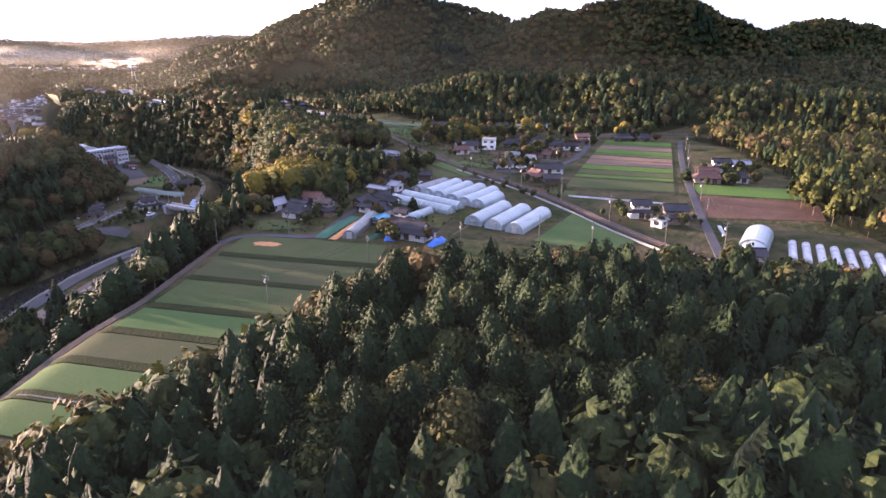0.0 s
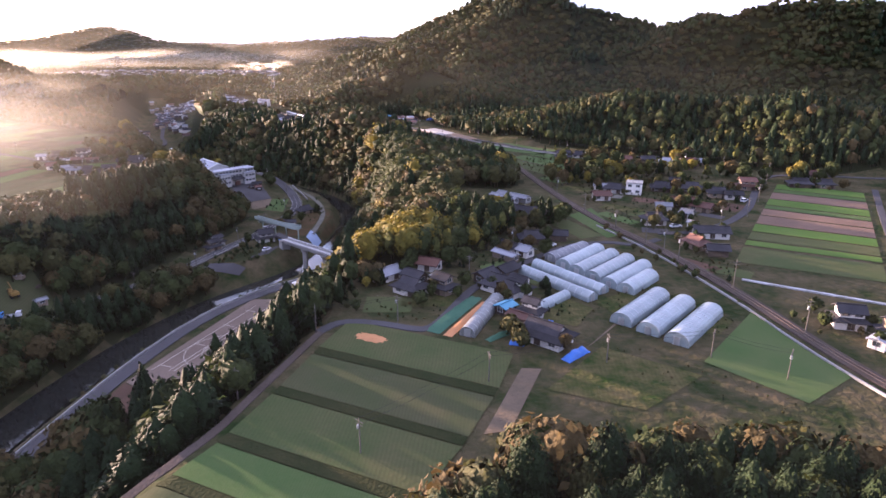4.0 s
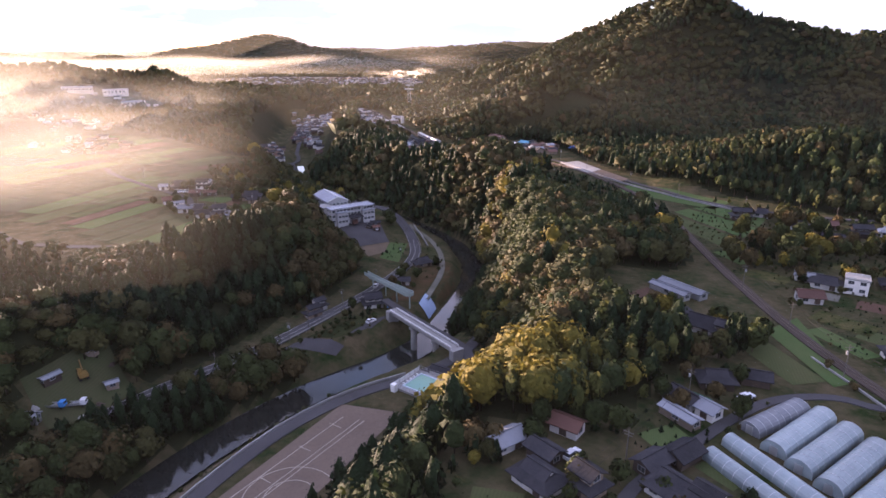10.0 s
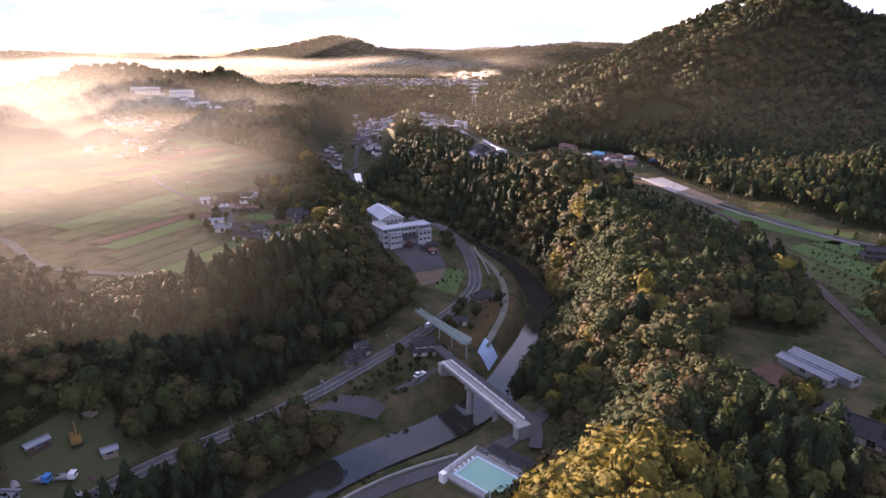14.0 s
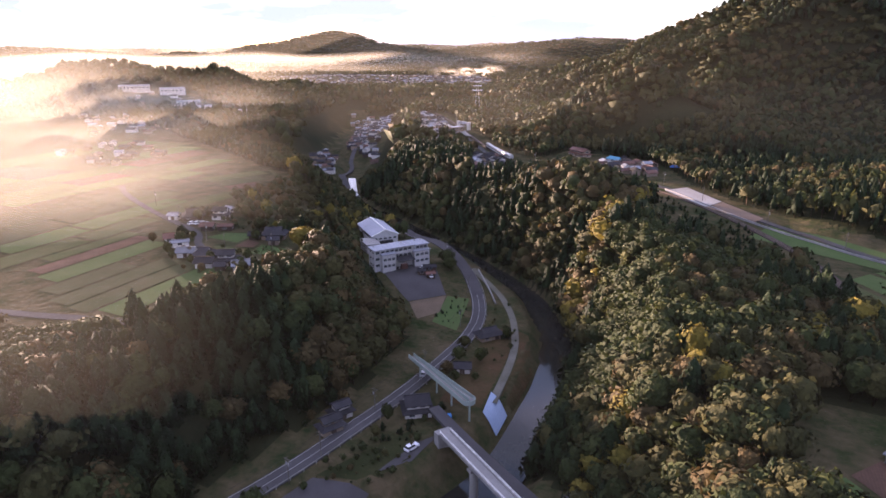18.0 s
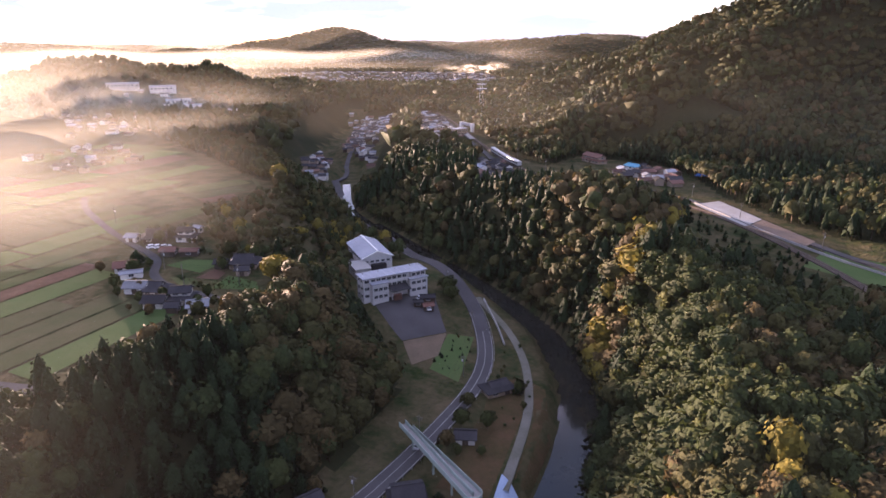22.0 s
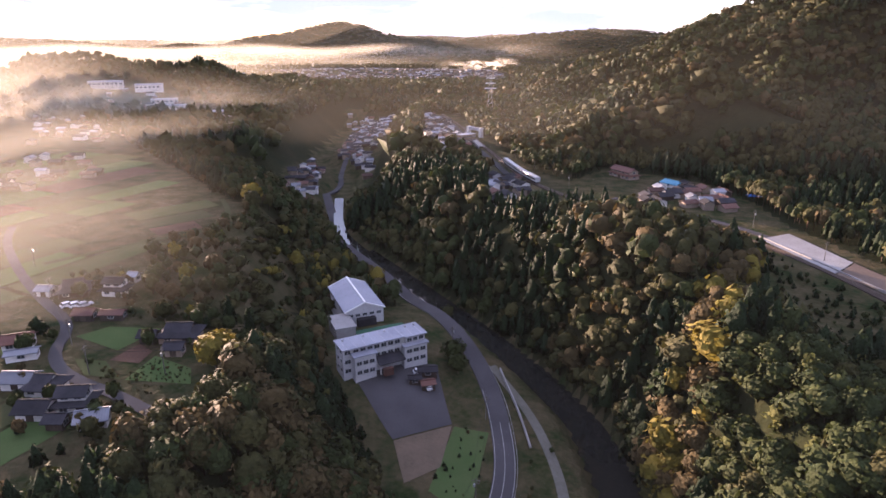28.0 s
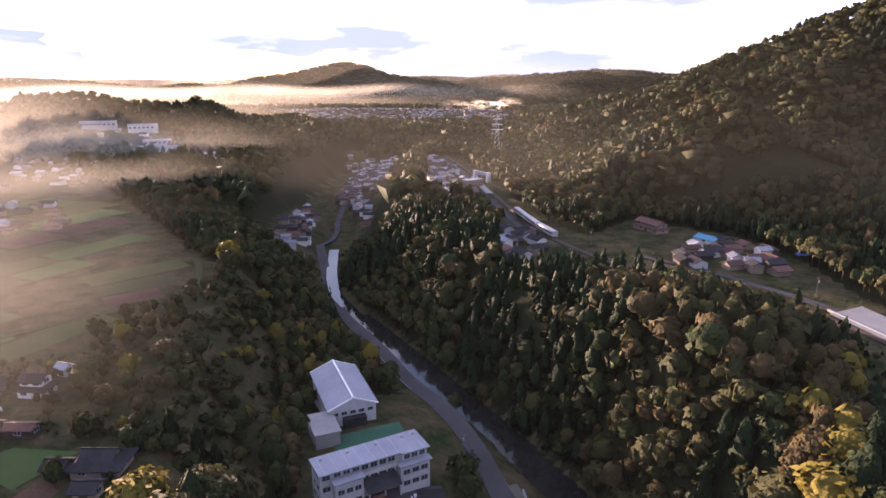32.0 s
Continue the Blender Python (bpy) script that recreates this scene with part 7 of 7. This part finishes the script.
# ---- guard rail along the valley road ----
GR = resample(ROAD[3:13], 4.0)
gd = np.gradient(GR, axis=0)
gd /= np.hypot(*gd.T)[:, None]
rail_line = GR + np.stack([gd[:, 1], -gd[:, 0]], -1) * 3.1
rail = thing("guard_rail", Matrix.Identity(4), "white steel guard rail along the valley road", "guard rail")
for a, c in zip(rail_line[:-1], rail_line[1:]):
    za, zc = (max(gz(*q), gz(*(q * 1.0))) + 0.35 for q in (a, c))
    part("beam", Build().prism([(-0.04, 0.45), (0.04, 0.45), (0.06, 0.6), (0.04, 0.75), (-0.04, 0.75)], (*a, za), (*c, zc)), M_CONCRETE, rail)
    part("post", Build().rod((*a, za - 0.6), (*a, za + 0.72), 0.06, n=4), M_STEEL, rail)


# ---- plots and yards between the village houses ----
for x, y, a, L, W, mat, lab in ((52, 262, -35, 16, 9, M_WEEDS, "weedy plot between village houses"), (60, 252, -35, 14, 8, M_GRASS, "mown plot between village houses"), (48, 248, -55, 18, 6, M_GREEN, "green vegetable plot beside the railway"), (66, 276, -20, 14, 8, M_SOIL, "dark tilled garden plot"),
                                (88, 270, -40, 12, 9, M_WEEDS, "grassy plot beside the lane"), (96, 268, -40, 8, 12, M_SOIL, "small tilled plot beside the lane"), (38, 298, -30, 14, 9, M_WEEDS, "rough plot beside the railway"), (30, 318, -60, 16, 8, M_GREEN, "green plot beside the railway"),
                                (70, 316, -15, 16, 9, M_WEEDS, "rough plot behind the houses"), (100, 318, -15, 14, 10, M_WEEDS, "grassy plot behind the houses"), (58, 232, -10, 9, 6, M_ASPHALT, "grey yard before a house"), (84, 254, -40, 9, 5, M_ASPHALT, "grey yard before a farmhouse"),
                                (50, 284, -20, 12, 7, M_MOSSY, "paved yard before white houses"), (-14, 163, 5, 14, 7, M_WEEDS, "rough lawn before the farmhouse"), (-24, 160, 5, 12, 10, M_GRASS, "rough lawn beside the lane"), (62, 196, -45, 12, 8, M_SOIL, "dark allotment beside the railway"), (70, 192, -30, 12, 7, M_GRASS, "allotment with rows beside the field"),
                                (3, 190, 40, 9, 7, M_GREEN, "netted green garden plot"), (12, 181, -40, 8, 4, M_GRASS, "grass strip beside the long tunnel"), (30, 232, -62, 22, 9, M_GRASS, "smooth grass paddock beside the railway")):
    c, s = math.cos(radians(a)), math.sin(radians(a))
    drape("plot", [(x + u * L / 2 * c - v * W / 2 * s, y + u * L / 2 * s + v * W / 2 * c) for u, v in ((-1, -1), (1, -1), (1, 1), (-1, 1))], mat, lab, "plot", lift=0.10, step=2.5)


# ---- garden trees and shrubs ----
rng = np.random.RandomState(31)
SPOTS = [o for o in scene.objects if o.parent is None and o.type == "EMPTY" and o.name.split(".")[0] in ("house", "farmhouse") and "far" not in o.get("group", "")]
for o in SPOTS:
    for k in range(rng.randint(3, 7)):
        a, r = rng.uniform(0, 6.283), rng.uniform(5.5, 8.5)
        x, y = o.location.x + r * math.cos(a), o.location.y + r * math.sin(a)
        if away(arr([x]), arr([y]), arr(ROAD), False)[0] < 5:
            continue
        sp, h = rng.choice([1, 1, 2, 3, 0]), rng.uniform(1.6, 6.0)
        tree("garden_shrub" if h < 3.2 else "garden_tree", x, y, sp, rng.randint(0, 5), h, h * rng.uniform(0.6, 0.95), rng.uniform(0, 360),
             "clipped garden shrub beside a house" if h < 3.2 else "small garden tree beside a house", "shrub" if h < 3.2 else "tree", "garden planting", 120, 0.11)
for x, y, sp, h, w, lab in ((18, 230, 0, 13, 4, "slim dark cedar beside the railway field"), (21, 233, 0, 12, 4, "slim dark cedar beside the railway field"), (16, 229, 2, 8, 6, "orange-brown tree beside the cedars"),
                            (58, 330, 4, 9, 7, "yellowing tree in the village"), (66, 326, 1, 9, 8, "round green tree in the village"), (48, 322, 1, 9, 8, "round green tree in the village"), (76, 330, 5, 9, 6, "pale green bamboo clump in the village"),
                            (40, 316, 0, 10, 5, "dark conifer in the village"), (90, 330, 2, 9, 7, "olive autumn tree in the village"), (-16, 160, 1, 4, 5, "bare-looking garden tree on grass"),
                            (138, 152, 5, 12, 9, "big pale bamboo clump at the field edge"), (141, 162, 5, 13, 9, "big pale bamboo clump at the field edge"), (136, 141, 5, 11, 8, "pale bamboo clump at the field edge"), (146, 172, 0, 14, 6, "dark cedar at the field edge"),
                            (-180, 356, 4, 9, 9, "golden-green tree lit by low sun"), (-176, 349, 3, 8, 8, "orange autumn tree above the school"), (-183, 344, 4, 9, 9, "golden-green tree lit by low sun"), (-236, 372, 1, 7, 7, "round tree behind the farmhouse"),
                            (-222, 366, 3, 6, 6, "orange garden tree on the plain"), (-214, 356, 2, 6, 6, "olive garden tree on the plain"), (-146, 404, 1, 8, 8, "dark round tree beside the school"), (-143, 400, 1, 7, 7, "dark round tree beside the school"),
                            (-278, 467, 4, 12, 11, "tall golden tree at the plain's rim"), (-272, 460, 2, 10, 9, "olive tree at the plain's rim"), (-250, 446, 2, 10, 9, "broad olive tree beside rough ground"), (-214, 395, 2, 8, 9, "broad olive tree beside rough ground"),
                            (-227, 389, 3, 7, 8, "russet tree beside rough ground"), (-192, 365, 0, 12, 4, "slim cedar above the school"), (-197, 363, 0, 11, 4, "slim cedar above the school"), (-189, 367, 0, 11, 4, "slim cedar above the school"),
                            (-181, 341, 4, 9, 10, "golden-green tree lit by low sun"), (-173, 352, 2, 9, 9, "olive tree lit by low sun"), (-163, 358, 5, 9, 6, "pale bamboo clump above the yard"), (-166, 352, 3, 8, 8, "orange autumn tree above the school"),
                            (-108, 326, 1, 6, 5, "roadside tree in the valley"), (-101, 328, 1, 6, 5, "roadside tree in the valley"), (-110, 336, 2, 5, 5, "roadside tree in the valley"), (-112, 283, 1, 6, 4, "leafy tree beside the white house")):
    tree("tree", x, y, sp, int(x * 7) % 5, h, w, x * 13 % 360, lab, "tree", "", 260, 0.085)

GROVES = ((30, 306, 7, 9, 8), (46, 345, 9, 14, 10), (66, 326, 10, 16, 9), (87, 344, 10, 16, 10), (59, 368, 9, 14, 9), (24, 237, 3, 4, 8), (19, 229, 3, 3, 9), (77, 300, 6, 10, 6), (48, 312, 6, 10, 8), (92, 312, 6, 9, 7), (36, 330, 6, 9, 9),
          (104, 296, 4, 6, 5), (84, 286, 5, 8, 5), (64, 302, 5, 8, 6), (70, 246, 3, 5, 4), (62, 222, 4, 5, 4), (-21, 184, 6, 6, 7), (-30, 172, 5, 5, 7), (-10, 188, 5, 6, 7), (2, 204, 4, 4, 6), (20, 252, 4, 5, 5), (4, 256, 5, 6, 7), (10, 224, 4, 5, 8),
          (120, 330, 8, 14, 9), (150, 330, 8, 12, 9), (100, 378, 9, 18, 9), (70, 388, 8, 16, 8), (150, 212, 4, 8, 5), (136, 196, 4, 6, 5))
GROVE_LABEL = ("dark cedar between village houses", "round green tree between village houses", "olive autumn tree between village houses", "russet autumn tree between village houses", "yellowing tree between village houses", "pale green bamboo clump near houses")
for gx, gy, count, spread, tall in GROVES:
    for k in range(count):
        x, y = gx + rng.normal(0, spread * 0.5), gy + rng.normal(0, spread * 0.4)
        sp, h = int(rng.choice([0, 1, 1, 2, 3, 4, 5])), tall * rng.uniform(0.55, 1.1)
        if min(math.hypot(x - o.location.x, y - o.location.y) for o in SPOTS) < 4.5 or away(arr([x]), arr([y]), arr(RAIL), False)[0] < 3.5:
            continue
        tree("tree", x, y, sp, rng.randint(0, 5), h, h * (0.42 if sp == 0 else rng.uniform(0.65, 0.95)), rng.uniform(0, 360), GROVE_LABEL[sp], "tree", "village trees", 260, 0.085)
# rough ground with bushes and young trees
for poly, step, tall, label, seed in (([(-186, 362), (-206, 356), (-226, 362), (-250, 380), (-266, 402), (-262, 424), (-276, 462), (-262, 470), (-236, 440), (-214, 410), (-196, 384)], 4.6, (1.6, 7.0), "bushes and young trees on rough ground", 61),
                                      ([(-44, 150), (-30, 154), (-27, 176), (-38, 182)], 4.0, (2.0, 6.0), "bushes at the head of the slope", 62),
                                      ([(72, 148), (79, 150), (62, 200), (49, 214), (44, 238), (38, 240), (46, 208), (56, 188)], 3.2, (0.8, 2.4), "low scrub along the railway", 63),
                                      ([(0, 440), (40, 415), (110, 396), (132, 384), (110, 372), (60, 398), (20, 424)], 5.5, (1.5, 5.0), "scrub at the mountain's foot", 64),
                                      ([(-66, 494), (-59, 464), (-56, 423), (-49, 405), (-39, 404), (-27, 400), (-12, 404), (-8, 416), (-22, 442), (-39, 459), (-56, 486)], 3.4, (0.8, 3.0), "dark scrub between the ridge and the embankment", 88),
                                      ([(-130, 250), (-118, 246), (-100, 262), (-96, 282), (-104, 290), (-118, 280)], 6.0, (1.2, 3.5), "scrub on the valley floor", 65),
                                      ([(-106, 330), (-96, 330), (-92, 350), (-108, 380), (-118, 386)], 5.0, (1.0, 3.5), "scrub between road and river", 66),
                                      ([(-134, 360), (-126, 352), (-118, 354), (-120, 372), (-130, 388)], 3.0, (0.5, 1.7), "scrub below the school yard", 67),
                                      ([(-296, 468), (-335, 492), (-380, 518), (-440, 548), (-500, 580), (-505, 600), (-440, 572), (-380, 545), (-325, 515), (-284, 484)], 4.6, (3.0, 8.5), "trees along the far edge of the plain", 80),
                                      ([(-200, 340), (-187, 339), (-181.5, 333.5), (-197, 328.5)], 1.3, (0.3, 0.8), "leafy vegetables below the old farmhouse", 81),
                                      ([(-218, 331), (-208, 333), (-186, 330), (-182, 326), (-200, 326), (-212, 327)], 2.2, (0.5, 1.8), "weeds along the bend of the lane", 82),
                                      ([(-231, 358), (-216, 363), (-206, 359), (-212, 355), (-224, 353)], 2.6, (1.0, 3.2), "hedge between farmhouses on the plain", 83),
                                      ([(-192, 322), (-182, 318), (-176, 304), (-183, 296), (-188, 306)], 3.4, (2.0, 6.0), "bushes beside the white barn", 84),
                                      ([(-268, 366), (-258, 380), (-250, 384), (-238, 376), (-252, 372), (-262, 364)], 3.0, (0.8, 3.0), "weeds and bushes behind the farmhouses", 85),
                                      ([(-171, 378), (-147, 355), (-150, 352), (-176, 374)], 2.6, (1.5, 4.0), "shrubs along the upper edge of the school yard", 87),
                                      ([(22, 152), (30, 164), (37, 175), (50, 176), (60, 158), (53, 148), (36, 152), (28, 166)], 1.7, (0.25, 0.8), "weeds and vegetables between the greenhouses", 91),
                                      ([(-2, 160), (12, 160), (24, 152), (20, 168), (10, 166), (2, 172)], 1.9, (0.3, 1.3), "garden plants round the farm compound", 92),
                                      ([(24, 132), (32, 146), (60, 120), (52, 116)], 2.6, (0.2, 0.7), "tufts of grass on the meadow", 93),
                                      ([(60, 240), (96, 262), (110, 296), (96, 306), (70, 286)], 2.2, (0.3, 1.5), "garden plants between village houses", 94),
                                      ([(-14, 190), (0, 200), (10, 214), (26, 212), (14, 192), (2, 180)], 2.4, (0.4, 1.8), "garden plants behind the farmhouses", 95),
                                      ([(12, 330), (40, 330), (70, 372), (50, 398), (20, 400)], 2.8, (0.3, 1.3), "grasses along the paddy banks", 96),
                                      ([(-118, 254), (-104, 257), (-98, 270), (-103, 284), (-112, 276)], 2.4, (0.5, 2.2), "dark scrub beside the paved track", 97),
                                      ([(3, 146), (8, 143), (11, 150), (6, 156)], 1.5, (0.5, 1.6), "reddish garden plants beside the clear tunnel", 71),
                                      ([(44, 244), (58, 226), (74, 246), (92, 272), (70, 292), (46, 284)], 2.6, (0.3, 1.1), "grasses and low bushes between village houses", 73),
                                      ([(20, 300), (40, 284), (60, 306), (90, 310), (110, 330), (70, 350), (30, 350)], 3.2, (0.4, 1.8), "grasses and hedges behind the village", 74),
                                      ([(-32, 154), (-12, 150), (-8, 162), (-24, 166), (-34, 164)], 2.4, (0.3, 1.0), "rough grass before the farmhouse", 75),
                                      ([(58, 190), (66, 184), (80, 198), (64, 206)], 1.8, (0.3, 1.0), "vegetables on the allotment", 76),
                                      ([(-111, 120), (-104, 120), (-104, 164), (-101, 190), (-97, 206), (-88, 228), (-92, 234), (-105, 206), (-110, 180)], 3.4, (0.4, 1.6), "grasses and bushes on the river bank", 72)):
    p = arr(poly)
    srng = np.random.RandomState(seed)
    x, y = scatter(p[:, 0].min(), p[:, 0].max(), p[:, 1].min(), p[:, 1].max(), step, srng)
    m = (away(x, y, p) < 0) & (srng.uniform(0, 1, x.shape) < 0.75) & (away(x, y, arr(ROAD), False) > 5) & (away(x, y, arr(RAIL), False) > 3) & (away(x, y, RIVER, False) > 9)
    for o in SPOTS:
        m &= np.hypot(x - o.location.x, y - o.location.y) > 6
    forest("scrub", x[m], y[m], 28, 0.14, label, seed, height=tall, fat=1.5)


# ---- morning mist ----
def mist_material(name, grain, strength):
    m = bpy.data.materials.new(name)
    m.use_nodes = True
    n, l = m.node_tree.nodes, m.node_tree.links
    n.remove(n["Principled BSDF"])
    at, tc, no, ma = n.new("ShaderNodeAttribute"), n.new("ShaderNodeTexCoord"), n.new("ShaderNodeTexNoise"), n.new("ShaderNodeMapping")
    at.attribute_name = "mist_depth"
    ma.inputs["Scale"].default_value = (grain, grain, grain * 2.5)
    no.inputs["Scale"].default_value, no.inputs["Detail"].default_value = 1.0, 4.0
    l.new(tc.outputs["Object"], ma.inputs["Vector"])
    l.new(ma.outputs[0], no.inputs["Vector"])
    mr = n.new("ShaderNodeMapRange")
    puffy = grain > 0.02
    mr.inputs["From Min"].default_value, mr.inputs["From Max"].default_value = (0.44, 0.60) if puffy else (0.30, 0.62)
    mr.inputs["To Min"].default_value, mr.inputs["To Max"].default_value = 0.0 if puffy else 0.35, 1.0
    l.new(no.outputs["Fac"], mr.inputs["Value"])
    mu = n.new("ShaderNodeMath")
    mu.operation = "MULTIPLY"
    l.new(at.outputs["Fac"], mu.inputs[0])
    l.new(mr.outputs[0], mu.inputs[1])
    m2 = n.new("ShaderNodeMath")
    m2.operation = "MULTIPLY"
    m2.inputs[1].default_value = strength
    l.new(mu.outputs[0], m2.inputs[0])
    tr, tl, df, mx, mh = n.new("ShaderNodeBsdfTransparent"), n.new("ShaderNodeBsdfTranslucent"), n.new("ShaderNodeBsdfDiffuse"), n.new("ShaderNodeMixShader"), n.new("ShaderNodeMixShader")
    tl.inputs["Color"].default_value = (0.90, 0.84, 0.69, 1)
    df.inputs["Color"].default_value = (0.90, 0.84, 0.69, 1)
    mh.inputs[0].default_value = 0.5
    l.new(tl.outputs[0], mh.inputs[1])
    l.new(df.outputs[0], mh.inputs[2])
    l.new(m2.outputs[0], mx.inputs[0])
    l.new(tr.outputs[0], mx.inputs[1])
    l.new(mh.outputs[0], mx.inputs[2])
    l.new(mx.outputs[0], n["Material Output"].inputs["Surface"])
    return m


def mist_bank(b0, b1, dist, z0, z1, peak, strength, grain, label, foot=0.55, centre=(-92, 277)):
    """A long curved bank of mist: thin at its top, foot and ends."""
    nu, nv = 60, 14
    bb, ff = np.meshgrid(np.linspace(b0, b1, nu), np.linspace(0, 1, nv))
    r = dist * (1 + (0.04 if foot > 0.4 else 0.0) * np.sin(bb * 0.35 + dist))
    top = z1 + (z1 - z0) * 0.10 * np.sin(bb * 0.5 + dist)
    V = np.stack([centre[0] - r * np.sin(np.radians(bb)), centre[1] + r * np.cos(np.radians(bb)), z0 + (top - z0) * ff], -1).reshape(-1, 3)
    ends = smooth((bb - b0) / ((b1 - b0) * 0.35)) * smooth((b1 - bb) / 6.0)
    dens = ends * smooth((1 - ff) / (1 - peak)) * (foot + (1 - foot) * smooth(ff / peak))
    me = big_mesh("mist_bank", V, grid_faces(nu, nv), [mist_material("mist", grain, strength)], shade=True)
    me.attributes.new("mist_depth", "FLOAT", "POINT").data.foreach_set("value", dens.ravel().astype(np.float32))
    return tagged(new("mist_bank", me), label, "mist", kind="stuff")


mist_bank(2, 92, 3850, 80, 300, 0.35, 0.30, 0.002, "pale haze between the far ridges")
mist_bank(0, 92, 2900, 80, 330, 0.35, 0.06, 0.001, "pale haze before the far range")
mist_bank(10, 92, 2450, 88, 156, 0.66, 0.52, 0.0022, "bright flat bank of morning mist before the far range", 0.0)
mist_bank(16, 92, 1900, 84, 134, 0.5, 0.20, 0.004, "thin mist over the distant town", 0.1)
mist_bank(30, 98, 1250, 80, 170, 0.35, 0.42, 0.004, "sunlit mist behind the low hills", 0.3)
mist_bank(36, 100, 720, 90, 146, 0.30, 0.13, 0.004, "sunlit mist before the low hills", 0.0)
mist_bank(47, 104, 770, 92, 205, 0.30, 0.36, 0.002, "bright haze towards the low sun", 0.0)
mist_bank(34, 100, 640, 90, 134, 0.4, 0.26, 0.006, "thin sunlit mist over the plain", 0.0)
mist_bank(38, 106, 450, 92, 128, 0.45, 0.22, 0.006, "thin sunlit mist over the near fields", 0.0)
mist_bank(44, 118, 320, 92, 128, 0.45, 0.13, 0.006, "faint golden mist over the nearest fields", 0.0)
mist_bank(17.2, 25.6, 1600, 90, 126, 0.55, 0.9, 0.028, "small bright cloud of steam above the distant town", 0.0)
mist_bank(4, 44, 420, 84, 170, 0.30, 0.02, 0.002, "faint haze before the far end of the valley", 0.0)
mist_bank(-70, 42, 330, 92, 260, 0.30, 0.022, 0.0005, "faint haze before the wooded mountain", 0.0)
# added to brighten the left side: part mist, part glare of the low sun
mist_bank(28, 84, 400, 82, 164, 0.45, 0.26, 0.001, "added golden haze over the valley head, partly standing for sun glare", 0.0, (0, 20))
mist_bank(44, 118, 215, 93, 130, 0.5, 0.11, 0.003, "faint golden mist at the near end of the plain", 0.0)
# another added sheet, lifting the dark wooded bank as lens glare would
mist_bank(26, 66, 250, 82, 152, 0.5, 0.05, 0.001, "added faint golden haze before the river bank, partly sun glare", 0.0, (0, 20))


def added_veil_sheet(z, strength, label):
    """An added level sheet over valley and plateau, veiling dark tones as lens glare does, fading out at its rim."""
    u, v = np.meshgrid(np.linspace(-1, 1, 30), np.linspace(-1, 1, 30))
    V = np.stack([-300 + 1100 * u, 650 + 900 * v, z + 3 * np.sin(3 * u + 2 * v)], -1).reshape(-1, 3)
    me = big_mesh("added_veil_sheet", V, grid_faces(30, 30), [mist_material("haze", 0.002, strength)], shade=True)
    me.attributes.new("mist_depth", "FLOAT", "POINT").data.foreach_set("value", (smooth((1 - np.abs(u)) / 0.3) * smooth((1 - np.abs(v)) / 0.2)).ravel().astype(np.float32))
    return tagged(new("added_veil_sheet", me), label, "haze", kind="stuff")


# added veil: lifts the darkest tones evenly, in place of glare in the lens
added_veil_sheet(134, 0.007, "added thin level haze sheet that lifts dark tones over the valley")
